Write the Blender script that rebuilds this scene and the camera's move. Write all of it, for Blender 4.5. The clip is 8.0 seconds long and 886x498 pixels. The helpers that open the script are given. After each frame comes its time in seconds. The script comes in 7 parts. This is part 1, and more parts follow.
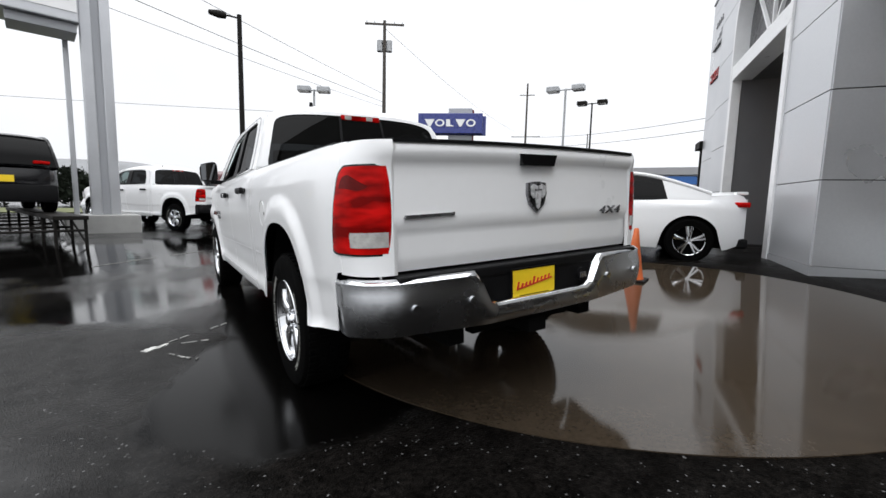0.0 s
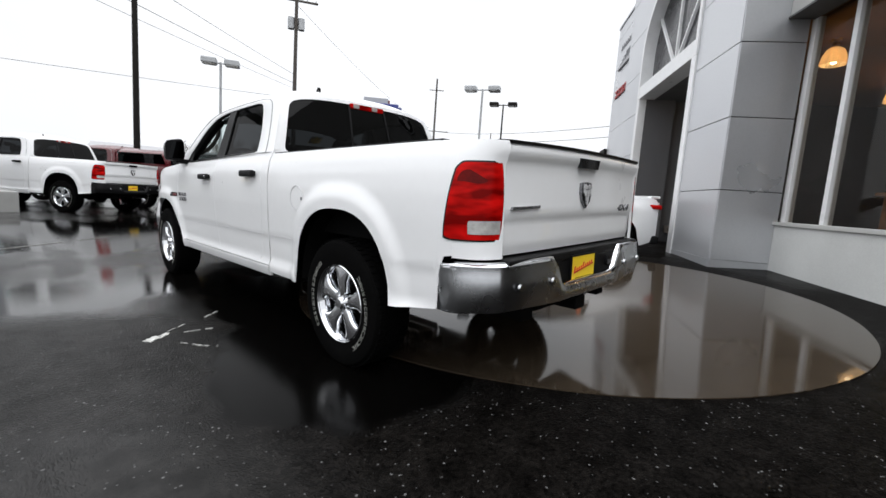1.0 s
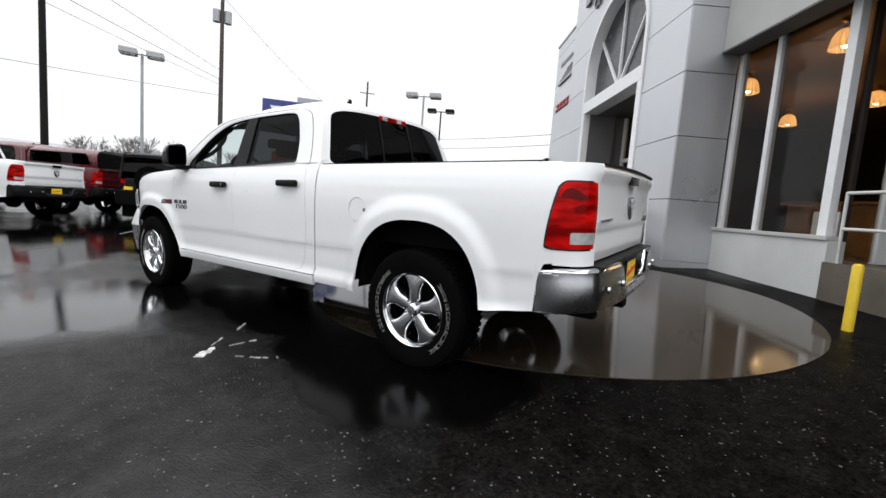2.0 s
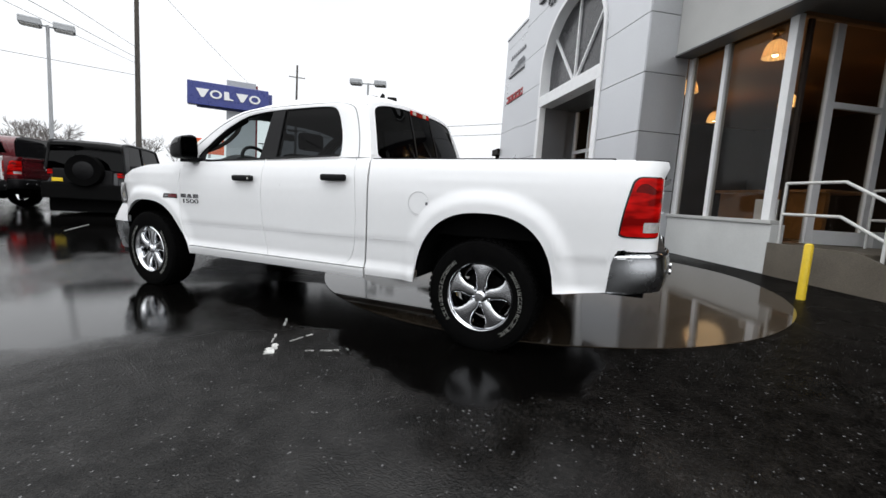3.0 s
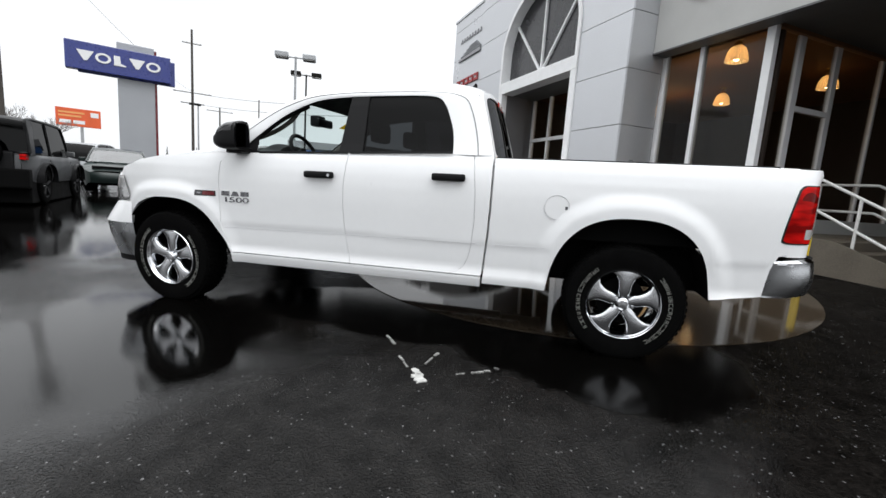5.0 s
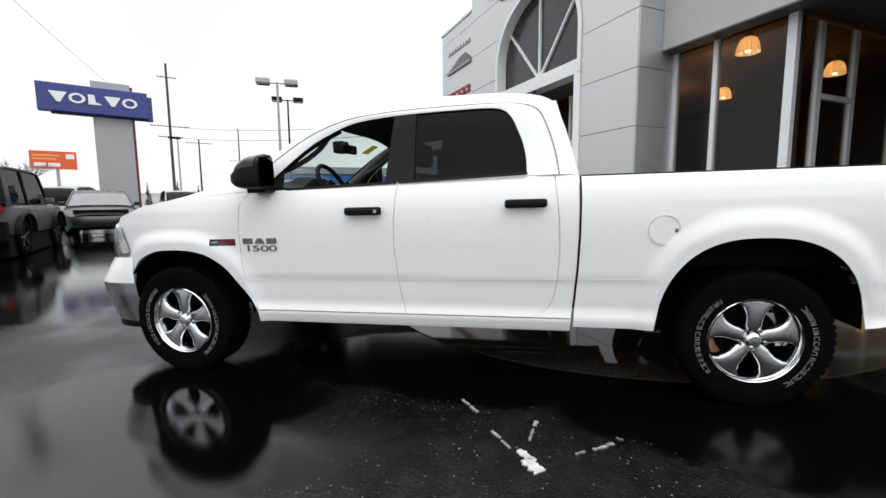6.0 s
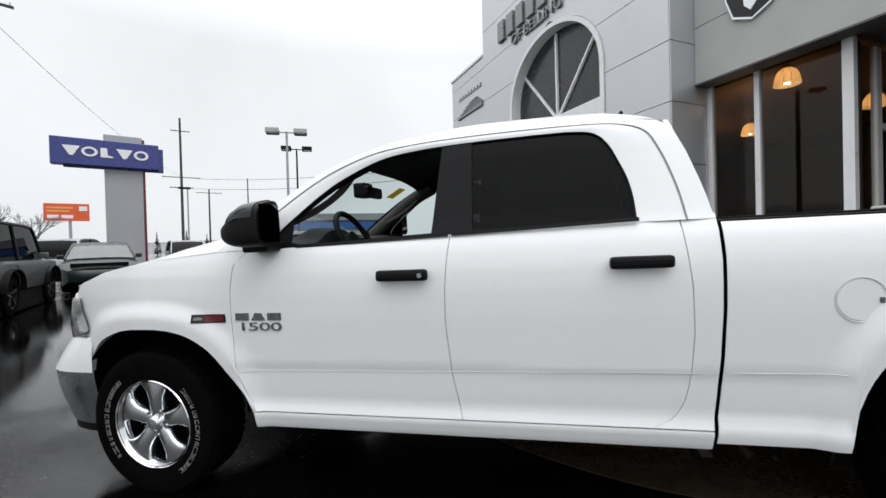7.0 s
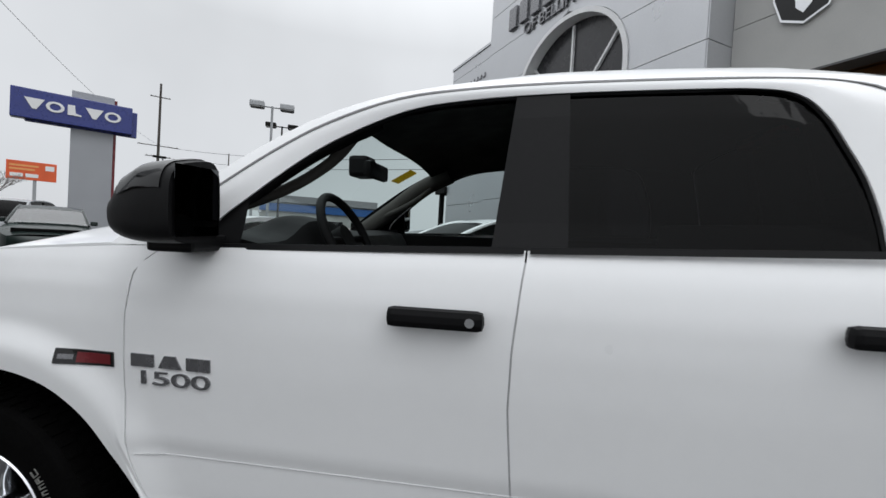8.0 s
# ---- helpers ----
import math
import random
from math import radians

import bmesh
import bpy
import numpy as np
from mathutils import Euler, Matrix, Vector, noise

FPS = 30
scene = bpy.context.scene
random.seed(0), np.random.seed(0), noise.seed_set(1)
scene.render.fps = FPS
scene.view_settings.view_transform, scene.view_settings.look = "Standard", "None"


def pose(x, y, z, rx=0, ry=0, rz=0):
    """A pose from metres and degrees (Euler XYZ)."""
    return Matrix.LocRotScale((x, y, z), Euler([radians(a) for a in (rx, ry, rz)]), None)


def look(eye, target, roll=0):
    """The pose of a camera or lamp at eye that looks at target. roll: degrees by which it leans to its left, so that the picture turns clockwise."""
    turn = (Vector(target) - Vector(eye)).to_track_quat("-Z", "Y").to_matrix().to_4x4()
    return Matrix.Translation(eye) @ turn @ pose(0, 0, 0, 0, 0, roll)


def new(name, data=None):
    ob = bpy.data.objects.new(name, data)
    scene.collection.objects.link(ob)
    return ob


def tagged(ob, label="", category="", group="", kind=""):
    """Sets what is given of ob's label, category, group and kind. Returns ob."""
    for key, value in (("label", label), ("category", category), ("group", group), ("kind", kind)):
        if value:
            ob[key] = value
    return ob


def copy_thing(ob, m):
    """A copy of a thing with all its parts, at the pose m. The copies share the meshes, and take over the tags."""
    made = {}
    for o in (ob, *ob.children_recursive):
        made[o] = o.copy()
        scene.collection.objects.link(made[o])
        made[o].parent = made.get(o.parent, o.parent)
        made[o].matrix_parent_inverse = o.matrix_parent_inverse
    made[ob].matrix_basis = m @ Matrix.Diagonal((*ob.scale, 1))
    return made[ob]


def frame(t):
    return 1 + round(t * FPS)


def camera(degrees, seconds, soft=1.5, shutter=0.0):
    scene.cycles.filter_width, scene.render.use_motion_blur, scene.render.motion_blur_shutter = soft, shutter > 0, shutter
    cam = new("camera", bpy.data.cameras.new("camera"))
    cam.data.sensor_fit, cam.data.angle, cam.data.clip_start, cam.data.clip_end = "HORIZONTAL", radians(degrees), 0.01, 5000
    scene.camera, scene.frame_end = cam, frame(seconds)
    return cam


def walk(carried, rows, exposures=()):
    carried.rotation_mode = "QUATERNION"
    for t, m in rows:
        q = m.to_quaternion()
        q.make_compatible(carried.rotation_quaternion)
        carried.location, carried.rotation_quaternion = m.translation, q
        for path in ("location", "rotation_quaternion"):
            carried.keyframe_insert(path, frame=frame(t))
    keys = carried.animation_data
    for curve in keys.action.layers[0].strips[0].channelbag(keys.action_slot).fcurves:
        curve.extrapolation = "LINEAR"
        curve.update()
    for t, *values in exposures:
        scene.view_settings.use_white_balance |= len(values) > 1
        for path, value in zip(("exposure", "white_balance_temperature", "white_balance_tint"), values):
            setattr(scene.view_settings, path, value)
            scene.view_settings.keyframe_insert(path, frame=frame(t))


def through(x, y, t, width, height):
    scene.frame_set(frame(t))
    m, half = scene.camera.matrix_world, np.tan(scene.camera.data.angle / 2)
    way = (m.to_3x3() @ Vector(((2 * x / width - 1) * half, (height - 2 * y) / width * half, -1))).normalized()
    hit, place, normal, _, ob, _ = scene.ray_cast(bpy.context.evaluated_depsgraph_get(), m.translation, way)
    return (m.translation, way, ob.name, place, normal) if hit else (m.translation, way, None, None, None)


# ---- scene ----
cam = camera(92.2, 8.0, soft=1.5, shutter=0.12)
PATH = [
    (0, (-1.618, -2.621, 1.099), (-0.516, -0.967, 0.871), 1.4),
    (0.5, (-2.046, -2.42, 1.094), (-0.812, -0.856, 0.914), 2.7),
    (1, (-2.466, -2.241, 1.06), (-1.02, -0.882, 0.816), 4.0),
    (1.5, (-2.855, -1.951, 1.071), (-1.3, -0.719, 0.815), 4.2),
    (1.7, (-3.007, -1.855, 1.049), (-1.407, -0.675, 0.824), 4.4),
    (2.8, (-3.648, -1.11, 1.053), (-1.878, -0.207, 0.823), 3.7),
    (3, (-3.799, -0.988, 1.02), (-1.996, -0.152, 0.788), 3.8),
    (3.5, (-4.012, -0.613, 1.021), (-2.154, 0.075, 0.749), 2.0),
    (4, (-4.115, -0.184, 1.048), (-2.227, 0.431, 0.803), 4.2),
    (4.2, (-4.162, -0.003, 1.01), (-2.254, 0.541, 0.758), 4.3),
    (5.3, (-3.978, 0.797, 1.091), (-2.044, 1.213, 0.803), 3.2),
    (5.5, (-3.885, 0.94, 1.108), (-1.952, 1.371, 0.833), 0.5),
    (6, (-3.647, 1.26, 1.153), (-1.701, 1.662, 0.929), -0.4),
    (6.5, (-3.286, 1.476, 1.183), (-1.347, 1.953, 1.067), 1.0),
    (7, (-2.933, 1.711, 1.228), (-0.979, 2.139, 1.207), -1.5),
    (7.5, (-2.534, 1.926, 1.261), (-0.565, 2.275, 1.229), -1.2),
    (8, (-2.109, 2.131, 1.29), (-0.138, 2.467, 1.247), 3.4),
]
walk(cam, [(t, look(eye, target, roll)) for t, eye, target, roll in PATH],
     [(0, 0.0, 6350, 10), (5.5, 0.0, 6350, 9), (7.0, -0.24, 6330, 9), (7.5, -0.41, 6300, 9), (8.0, -0.57, 6270, 9)])

# ---- world: overcast daylight ----
world = bpy.data.worlds.new("overcast_sky")
scene.world = world
world.use_nodes = True
wn, wl = world.node_tree.nodes, world.node_tree.links
wn.clear()
w_out, w_bg = wn.new("ShaderNodeOutputWorld"), wn.new("ShaderNodeBackground")
w_sky = wn.new("ShaderNodeTexSky")
w_sky.sky_type = 'NISHITA'
w_sky.sun_disc = False
w_sky.sun_elevation, w_sky.sun_rotation = radians(50), radians(217)
w_grey = wn.new("ShaderNodeHueSaturation")
w_grey.inputs["Saturation"].default_value = 0.12
w_coord, w_sep = wn.new("ShaderNodeTexCoord"), wn.new("ShaderNodeSeparateXYZ")
w_ramp = wn.new("ShaderNodeValToRGB")
w_ramp.color_ramp.elements[0].position, w_ramp.color_ramp.elements[0].color = 0.0, (0.95, 0.955, 0.97, 1)
w_ramp.color_ramp.elements[1].position, w_ramp.color_ramp.elements[1].color = 0.9, (2.95, 2.95, 2.97, 1)
w_mid = w_ramp.color_ramp.elements.new(0.4)
w_mid.color = (1.06, 1.065, 1.075, 1)
w_noise, w_map = wn.new("ShaderNodeTexNoise"), wn.new("ShaderNodeMapRange")
w_noise.inputs["Scale"].default_value, w_noise.inputs["Detail"].default_value = 2.2, 4
w_map.inputs["From Min"].default_value, w_map.inputs["From Max"].default_value = 0.3, 0.7
w_map.inputs["To Min"].default_value, w_map.inputs["To Max"].default_value = 0.92, 1.07
w_mul = wn.new("ShaderNodeMixRGB")
w_mul.blend_type, w_mul.inputs["Fac"].default_value = 'MULTIPLY', 1.0
w_mix = wn.new("ShaderNodeMixRGB")
w_mix.inputs["Fac"].default_value = 0.985
wl.new(w_coord.outputs["Generated"], w_sep.inputs[0])
wl.new(w_coord.outputs["Generated"], w_noise.inputs["Vector"])
wl.new(w_sep.outputs["Z"], w_ramp.inputs["Fac"])
wl.new(w_noise.outputs["Fac"], w_map.inputs["Value"])
wl.new(w_ramp.outputs["Color"], w_mul.inputs["Color1"])
wl.new(w_map.outputs["Result"], w_mul.inputs["Color2"])
wl.new(w_sky.outputs["Color"], w_grey.inputs["Color"])
wl.new(w_grey.outputs["Color"], w_mix.inputs["Color1"])
wl.new(w_mul.outputs["Color"], w_mix.inputs["Color2"])
wl.new(w_mix.outputs["Color"], w_bg.inputs["Color"])
w_bg.inputs["Strength"].default_value = 1.0
wl.new(w_bg.outputs["Background"], w_out.inputs["Surface"])

sun = new("sun", bpy.data.lights.new("sun", 'SUN'))
sun.data.energy, sun.data.angle, sun.data.color = 0.6, radians(25), (1.0, 0.99, 0.975)
sun.matrix_world = look((-6, -8, 12), (0, 0, 0))

# ---- materials ----
def ramp(nodes, links, source, lo, hi, a=0.35, b=0.65):
    r = nodes.new("ShaderNodeValToRGB")
    r.color_ramp.elements[0].position, r.color_ramp.elements[0].color = a, (*lo, 1)
    r.color_ramp.elements[1].position, r.color_ramp.elements[1].color = b, (*hi, 1)
    links.new(source, r.inputs["Fac"])
    return r


def surface(name, colour, rough=0.5, metal=0.0, vary=0.12, scale=3.0, fine=60.0, bump=0.0, bump_scale=80.0,
            coat=0.0, rough_vary=0.08, spec=0.5, emit=None, emit_strength=0.0):
    """A procedural surface with variation at two scales."""
    m = bpy.data.materials.new(name)
    m.use_nodes = True
    n, l = m.node_tree.nodes, m.node_tree.links
    p = n["Principled BSDF"]
    tc = n.new("ShaderNodeTexCoord")
    big, small = n.new("ShaderNodeTexNoise"), n.new("ShaderNodeTexNoise")
    big.inputs["Scale"].default_value, big.inputs["Detail"].default_value = scale, 5
    small.inputs["Scale"].default_value, small.inputs["Detail"].default_value = fine, 3
    l.new(tc.outputs["Object"], big.inputs["Vector"])
    l.new(tc.outputs["Object"], small.inputs["Vector"])
    mix = n.new("ShaderNodeMath")
    mix.operation = 'MULTIPLY_ADD'
    mix.inputs[1].default_value = 0.4
    l.new(small.outputs["Fac"], mix.inputs[0])
    half = n.new("ShaderNodeMath")
    half.operation, half.inputs[1].default_value = 'MULTIPLY', 0.6
    l.new(big.outputs["Fac"], half.inputs[0])
    l.new(half.outputs[0], mix.inputs[2])
    lo = tuple(c * (1 - vary) for c in colour)
    hi = tuple(min(1, c * (1 + vary)) for c in colour)
    r = ramp(n, l, mix.outputs[0], lo, hi)
    l.new(r.outputs["Color"], p.inputs["Base Color"])
    rr = n.new("ShaderNodeMapRange")
    rr.inputs["To Min"].default_value, rr.inputs["To Max"].default_value = max(0.0, rough - rough_vary), min(1, rough + rough_vary)
    rr.inputs["From Min"].default_value, rr.inputs["From Max"].default_value = 0.3, 0.7
    l.new(big.outputs["Fac"], rr.inputs["Value"])
    l.new(rr.outputs["Result"], p.inputs["Roughness"])
    p.inputs["Metallic"].default_value = metal
    p.inputs["Specular IOR Level"].default_value = spec
    p.inputs["Coat Weight"].default_value = coat
    p.inputs["Coat Roughness"].default_value = 0.04
    if bump:
        bn, bt = n.new("ShaderNodeBump"), n.new("ShaderNodeTexNoise")
        bt.inputs["Scale"].default_value, bt.inputs["Detail"].default_value = bump_scale, 4
        l.new(tc.outputs["Object"], bt.inputs["Vector"])
        l.new(bt.outputs["Fac"], bn.inputs["Height"])
        bn.inputs["Strength"].default_value, bn.inputs["Distance"].default_value = bump, 0.01
        l.new(bn.outputs["Normal"], p.inputs["Normal"])
    if emit:
        p.inputs["Emission Color"].default_value = (*emit, 1)
        p.inputs["Emission Strength"].default_value = emit_strength
    return m


def pane(name, tint, gloss=1.0, ior=1.45):
    """Thin glass: straight through with a tint, and a mirror by Fresnel."""
    m = bpy.data.materials.new(name)
    m.use_nodes = True
    n, l = m.node_tree.nodes, m.node_tree.links
    n.clear()
    out, mix = n.new("ShaderNodeOutputMaterial"), n.new("ShaderNodeMixShader")
    clear, shine, face = n.new("ShaderNodeBsdfTransparent"), n.new("ShaderNodeBsdfGlossy"), n.new("ShaderNodeLayerWeight")
    bend, lift = n.new("ShaderNodeMath"), n.new("ShaderNodeMath")
    clear.inputs["Color"].default_value = (*tint, 1)
    shine.inputs["Roughness"].default_value = 0.01
    shine.inputs["Color"].default_value = (gloss, gloss, gloss, 1)
    base = ((ior - 1) / (ior + 1)) ** 2 * 1.8
    face.inputs["Blend"].default_value = 0.5
    bend.operation, bend.inputs[1].default_value = 'POWER', 4.5
    lift.operation, lift.inputs[1].default_value, lift.inputs[2].default_value = 'MULTIPLY_ADD', 0.95 - base, base
    l.new(face.outputs["Facing"], bend.inputs[0])
    l.new(bend.outputs[0], lift.inputs[0])
    l.new(lift.outputs[0], mix.inputs[0])
    l.new(clear.outputs[0], mix.inputs[1])
    l.new(shine.outputs[0], mix.inputs[2])
    l.new(mix.outputs[0], out.inputs[0])
    return m


def wet_ground(name, dark, light, rough_lo, rough_hi, speck=0.0, bump=0.25, scale=0.35, spec=0.3, film=None, pools=(), mottled=(0.55, 1.4)):
    """Wet paving: patches of film over grain; film (ax, ay, from, to, gloss, rough): standing wet grows along a slope of the lot."""
    m = bpy.data.materials.new(name)
    m.use_nodes = True
    n, l = m.node_tree.nodes, m.node_tree.links
    p = n["Principled BSDF"]
    geo = n.new("ShaderNodeNewGeometry")
    patch, grain, stone = n.new("ShaderNodeTexNoise"), n.new("ShaderNodeTexNoise"), n.new("ShaderNodeTexVoronoi")
    patch.inputs["Scale"].default_value, patch.inputs["Detail"].default_value = scale, 6
    grain.inputs["Scale"].default_value, grain.inputs["Detail"].default_value = 45, 4
    stone.inputs["Scale"].default_value = 115
    for t in (patch, grain, stone):
        l.new(geo.outputs["Position"], t.inputs["Vector"])
    base = ramp(n, l, grain.outputs["Fac"], dark, light, 0.3, 0.75)
    mottle, blend = n.new("ShaderNodeTexNoise"), n.new("ShaderNodeMixRGB")
    mottle.inputs["Scale"].default_value, mottle.inputs["Detail"].default_value = 7, 6
    l.new(geo.outputs["Position"], mottle.inputs["Vector"])
    shade = ramp(n, l, mottle.outputs["Fac"], (mottled[0],) * 3, (mottled[1],) * 3, 0.32, 0.68)
    blend.blend_type, blend.inputs["Fac"].default_value = 'MULTIPLY', 1.0
    l.new(base.outputs["Color"], blend.inputs["Color1"])
    l.new(shade.outputs["Color"], blend.inputs["Color2"])
    colour = blend.outputs["Color"]
    if speck:
        pick, mixc = n.new("ShaderNodeMath"), n.new("ShaderNodeMixRGB")
        pick.operation, pick.inputs[1].default_value = 'GREATER_THAN', 0.983
        sep = n.new("ShaderNodeSeparateColor")
        l.new(stone.outputs["Color"], sep.inputs[0])
        small_dot, dot_size = n.new("ShaderNodeMath"), n.new("ShaderNodeMath")
        dot_size.operation, dot_size.inputs[1].default_value = 'MULTIPLY', 1.1
        small_dot.operation = 'LESS_THAN'
        l.new(sep.outputs[1], dot_size.inputs[0])
        l.new(stone.outputs["Distance"], small_dot.inputs[0])
        l.new(dot_size.outputs[0], small_dot.inputs[1])
        l.new(sep.outputs[0], pick.inputs[0])
        clump, keep = n.new("ShaderNodeMapRange"), n.new("ShaderNodeMath")
        clump.inputs["From Min"].default_value, clump.inputs["From Max"].default_value = 0.25, 0.55
        keep.operation = 'MULTIPLY'
        l.new(patch.outputs["Fac"], clump.inputs["Value"])
        both = n.new("ShaderNodeMath")
        both.operation = 'MULTIPLY'
        l.new(clump.outputs["Result"], both.inputs[0])
        l.new(small_dot.outputs[0], both.inputs[1])
        l.new(both.outputs[0], keep.inputs[0])
        l.new(pick.outputs[0], keep.inputs[1])
        dim = n.new("ShaderNodeMath")
        dim.operation = 'MULTIPLY'
        l.new(keep.outputs[0], dim.inputs[0])
        l.new(sep.outputs[2], dim.inputs[1])
        l.new(dim.outputs[0], mixc.inputs["Fac"])
        l.new(colour, mixc.inputs["Color1"])
        mixc.inputs["Color2"].default_value = (speck, speck, speck, 1)
        colour = mixc.outputs["Color"]
    p.inputs["Specular IOR Level"].default_value = spec
    rr = n.new("ShaderNodeMapRange")
    rr.inputs["From Min"].default_value, rr.inputs["From Max"].default_value = 0.42, 0.6
    rr.inputs["To Min"].default_value, rr.inputs["To Max"].default_value = rough_lo, rough_hi
    l.new(patch.outputs["Fac"], rr.inputs["Value"])
    l.new(rr.outputs["Result"], p.inputs["Roughness"])
    still = []
    if film:
        pool_noise = n.new("ShaderNodeTexNoise")
        pool_noise.inputs["Scale"].default_value, pool_noise.inputs["Detail"].default_value = 1.1, 5
        l.new(geo.outputs["Position"], pool_noise.inputs["Vector"])
        ax, ay, lo, hi, gloss, smooth_rough = film
        dot, wob, edge = n.new("ShaderNodeVectorMath"), n.new("ShaderNodeMath"), n.new("ShaderNodeMapRange")
        dot.operation, dot.inputs[1].default_value = 'DOT_PRODUCT', (ax, ay, 0)
        wob.operation, wob.inputs[1].default_value = 'MULTIPLY_ADD', 0.9
        edge.interpolation_type = 'SMOOTHSTEP'
        edge.inputs["From Min"].default_value, edge.inputs["From Max"].default_value = lo + 0.45, hi + 0.45
        l.new(geo.outputs["Position"], dot.inputs[0])
        l.new(pool_noise.outputs["Fac"], wob.inputs[0])
        l.new(dot.outputs["Value"], wob.inputs[2])
        l.new(wob.outputs[0], edge.inputs["Value"])
        gl, ro = n.new("ShaderNodeMapRange"), n.new("ShaderNodeMix")
        lean, sheen = n.new("ShaderNodeVectorMath"), n.new("ShaderNodeMapRange")
        lean.operation, lean.inputs[1].default_value = 'DOT_PRODUCT', (-1.0, 0.2, 0)
        sheen.interpolation_type = 'SMOOTHSTEP'
        sheen.inputs["From Min"].default_value, sheen.inputs["From Max"].default_value = 1.5, 3.0
        sheen.inputs["To Min"].default_value, sheen.inputs["To Max"].default_value = spec + 0.006, spec + 0.17
        l.new(geo.outputs["Position"], lean.inputs[0])
        drift = n.new("ShaderNodeMath")
        drift.operation, drift.inputs[1].default_value = 'MULTIPLY_ADD', 1.1
        l.new(pool_noise.outputs["Fac"], drift.inputs[0])
        l.new(lean.outputs["Value"], drift.inputs[2])
        l.new(drift.outputs[0], sheen.inputs["Value"])
        worn, wet_here = n.new("ShaderNodeMapRange"), n.new("ShaderNodeMath")
        worn.inputs["From Min"].default_value, worn.inputs["From Max"].default_value = 0.36, 0.64
        worn.inputs["To Min"].default_value, worn.inputs["To Max"].default_value = 0.82, 1.18
        l.new(mottle.outputs["Fac"], worn.inputs["Value"])
        wet_here.operation = 'MULTIPLY'
        l.new(sheen.outputs["Result"], wet_here.inputs[0])
        l.new(worn.outputs["Result"], wet_here.inputs[1])
        l.new(wet_here.outputs[0], gl.inputs["To Min"])
        gl.inputs["To Max"].default_value = gloss
        l.new(edge.outputs["Result"], gl.inputs["Value"])
        l.new(edge.outputs["Result"], ro.inputs[0])
        l.new(rr.outputs["Result"], ro.inputs[2])
        streak = n.new("ShaderNodeMapRange")
        streak.inputs["From Min"].default_value, streak.inputs["From Max"].default_value = 0.35, 0.65
        streak.inputs["To Min"].default_value, streak.inputs["To Max"].default_value = smooth_rough * 0.4, smooth_rough * 1.9
        l.new(pool_noise.outputs["Fac"], streak.inputs["Value"])
        l.new(streak.outputs["Result"], ro.inputs[3])
        rough_out, gloss_out = ro.outputs[0], gl.outputs["Result"]
        for cx, cy, rx, ry, turn, crisp in pools:
            rel, dist, wave, rim = n.new("ShaderNodeMapping"), n.new("ShaderNodeVectorMath"), n.new("ShaderNodeMath"), n.new("ShaderNodeMapRange")
            rel.vector_type = 'TEXTURE'
            rel.inputs["Location"].default_value = (cx, cy, 0)
            rel.inputs["Rotation"].default_value = (0, 0, radians(turn))
            rel.inputs["Scale"].default_value = (rx, ry, 1000)
            dist.operation = 'LENGTH'
            wave.operation, wave.inputs[1].default_value = 'MULTIPLY_ADD', 0.9 if crisp else 1.3
            rim.interpolation_type = 'SMOOTHSTEP'
            rim.inputs["From Min"].default_value, rim.inputs["From Max"].default_value = (1.53, 1.38) if crisp else (2.1, 1.4)
            l.new(geo.outputs["Position"], rel.inputs["Vector"])
            l.new(rel.outputs["Vector"], dist.inputs[0])
            l.new(pool_noise.outputs["Fac"], wave.inputs[0])
            l.new(dist.outputs["Value"], wave.inputs[2])
            l.new(wave.outputs[0], rim.inputs["Value"])
            r2, g2 = n.new("ShaderNodeMix"), n.new("ShaderNodeMix")
            for mixer, before, value in ((r2, rough_out, 0.17 if crisp else 0.075), (g2, gloss_out, 0.07 if crisp else 0.45)):
                l.new(rim.outputs["Result"], mixer.inputs[0])
                l.new(before, mixer.inputs[2])
                mixer.inputs[3].default_value = value
            rough_out, gloss_out = r2.outputs[0], g2.outputs[0]
            still.append(rim.outputs["Result"])
        l.new(rough_out, p.inputs["Roughness"])
        l.new(gloss_out, p.inputs["Specular IOR Level"])
    for rim in still:
        deep = n.new("ShaderNodeMixRGB")
        l.new(rim, deep.inputs["Fac"])
        l.new(colour, deep.inputs["Color1"])
        deep.inputs["Color2"].default_value = (*dark, 1)
        colour = deep.outputs["Color"]
    l.new(colour, p.inputs["Base Color"])
    bn = n.new("ShaderNodeBump")
    bn.inputs["Distance"].default_value = 0.006
    bs = n.new("ShaderNodeMapRange")
    bs.inputs["From Min"].default_value, bs.inputs["From Max"].default_value = 0.42, 0.6
    bs.inputs["To Min"].default_value, bs.inputs["To Max"].default_value = bump * 0.15, bump
    l.new(patch.outputs["Fac"], bs.inputs["Value"])
    calm = bs.outputs["Result"]
    for rim in still:
        fade = n.new("ShaderNodeMix")
        l.new(rim, fade.inputs[0])
        l.new(calm, fade.inputs[2])
        fade.inputs[3].default_value = 0.02
        calm = fade.outputs[0]
    l.new(calm, bn.inputs["Strength"])
    rise, lumps = n.new("ShaderNodeMath"), n.new("ShaderNodeTexNoise")
    lumps.inputs["Scale"].default_value, lumps.inputs["Detail"].default_value = 60, 3
    l.new(geo.outputs["Position"], lumps.inputs["Vector"])
    rise.operation, rise.inputs[1].default_value = 'MULTIPLY_ADD', 2.2
    l.new(lumps.outputs["Fac"], rise.inputs[0])
    l.new(stone.outputs["Distance"], rise.inputs[2])
    l.new(rise.outputs[0], bn.inputs["Height"])
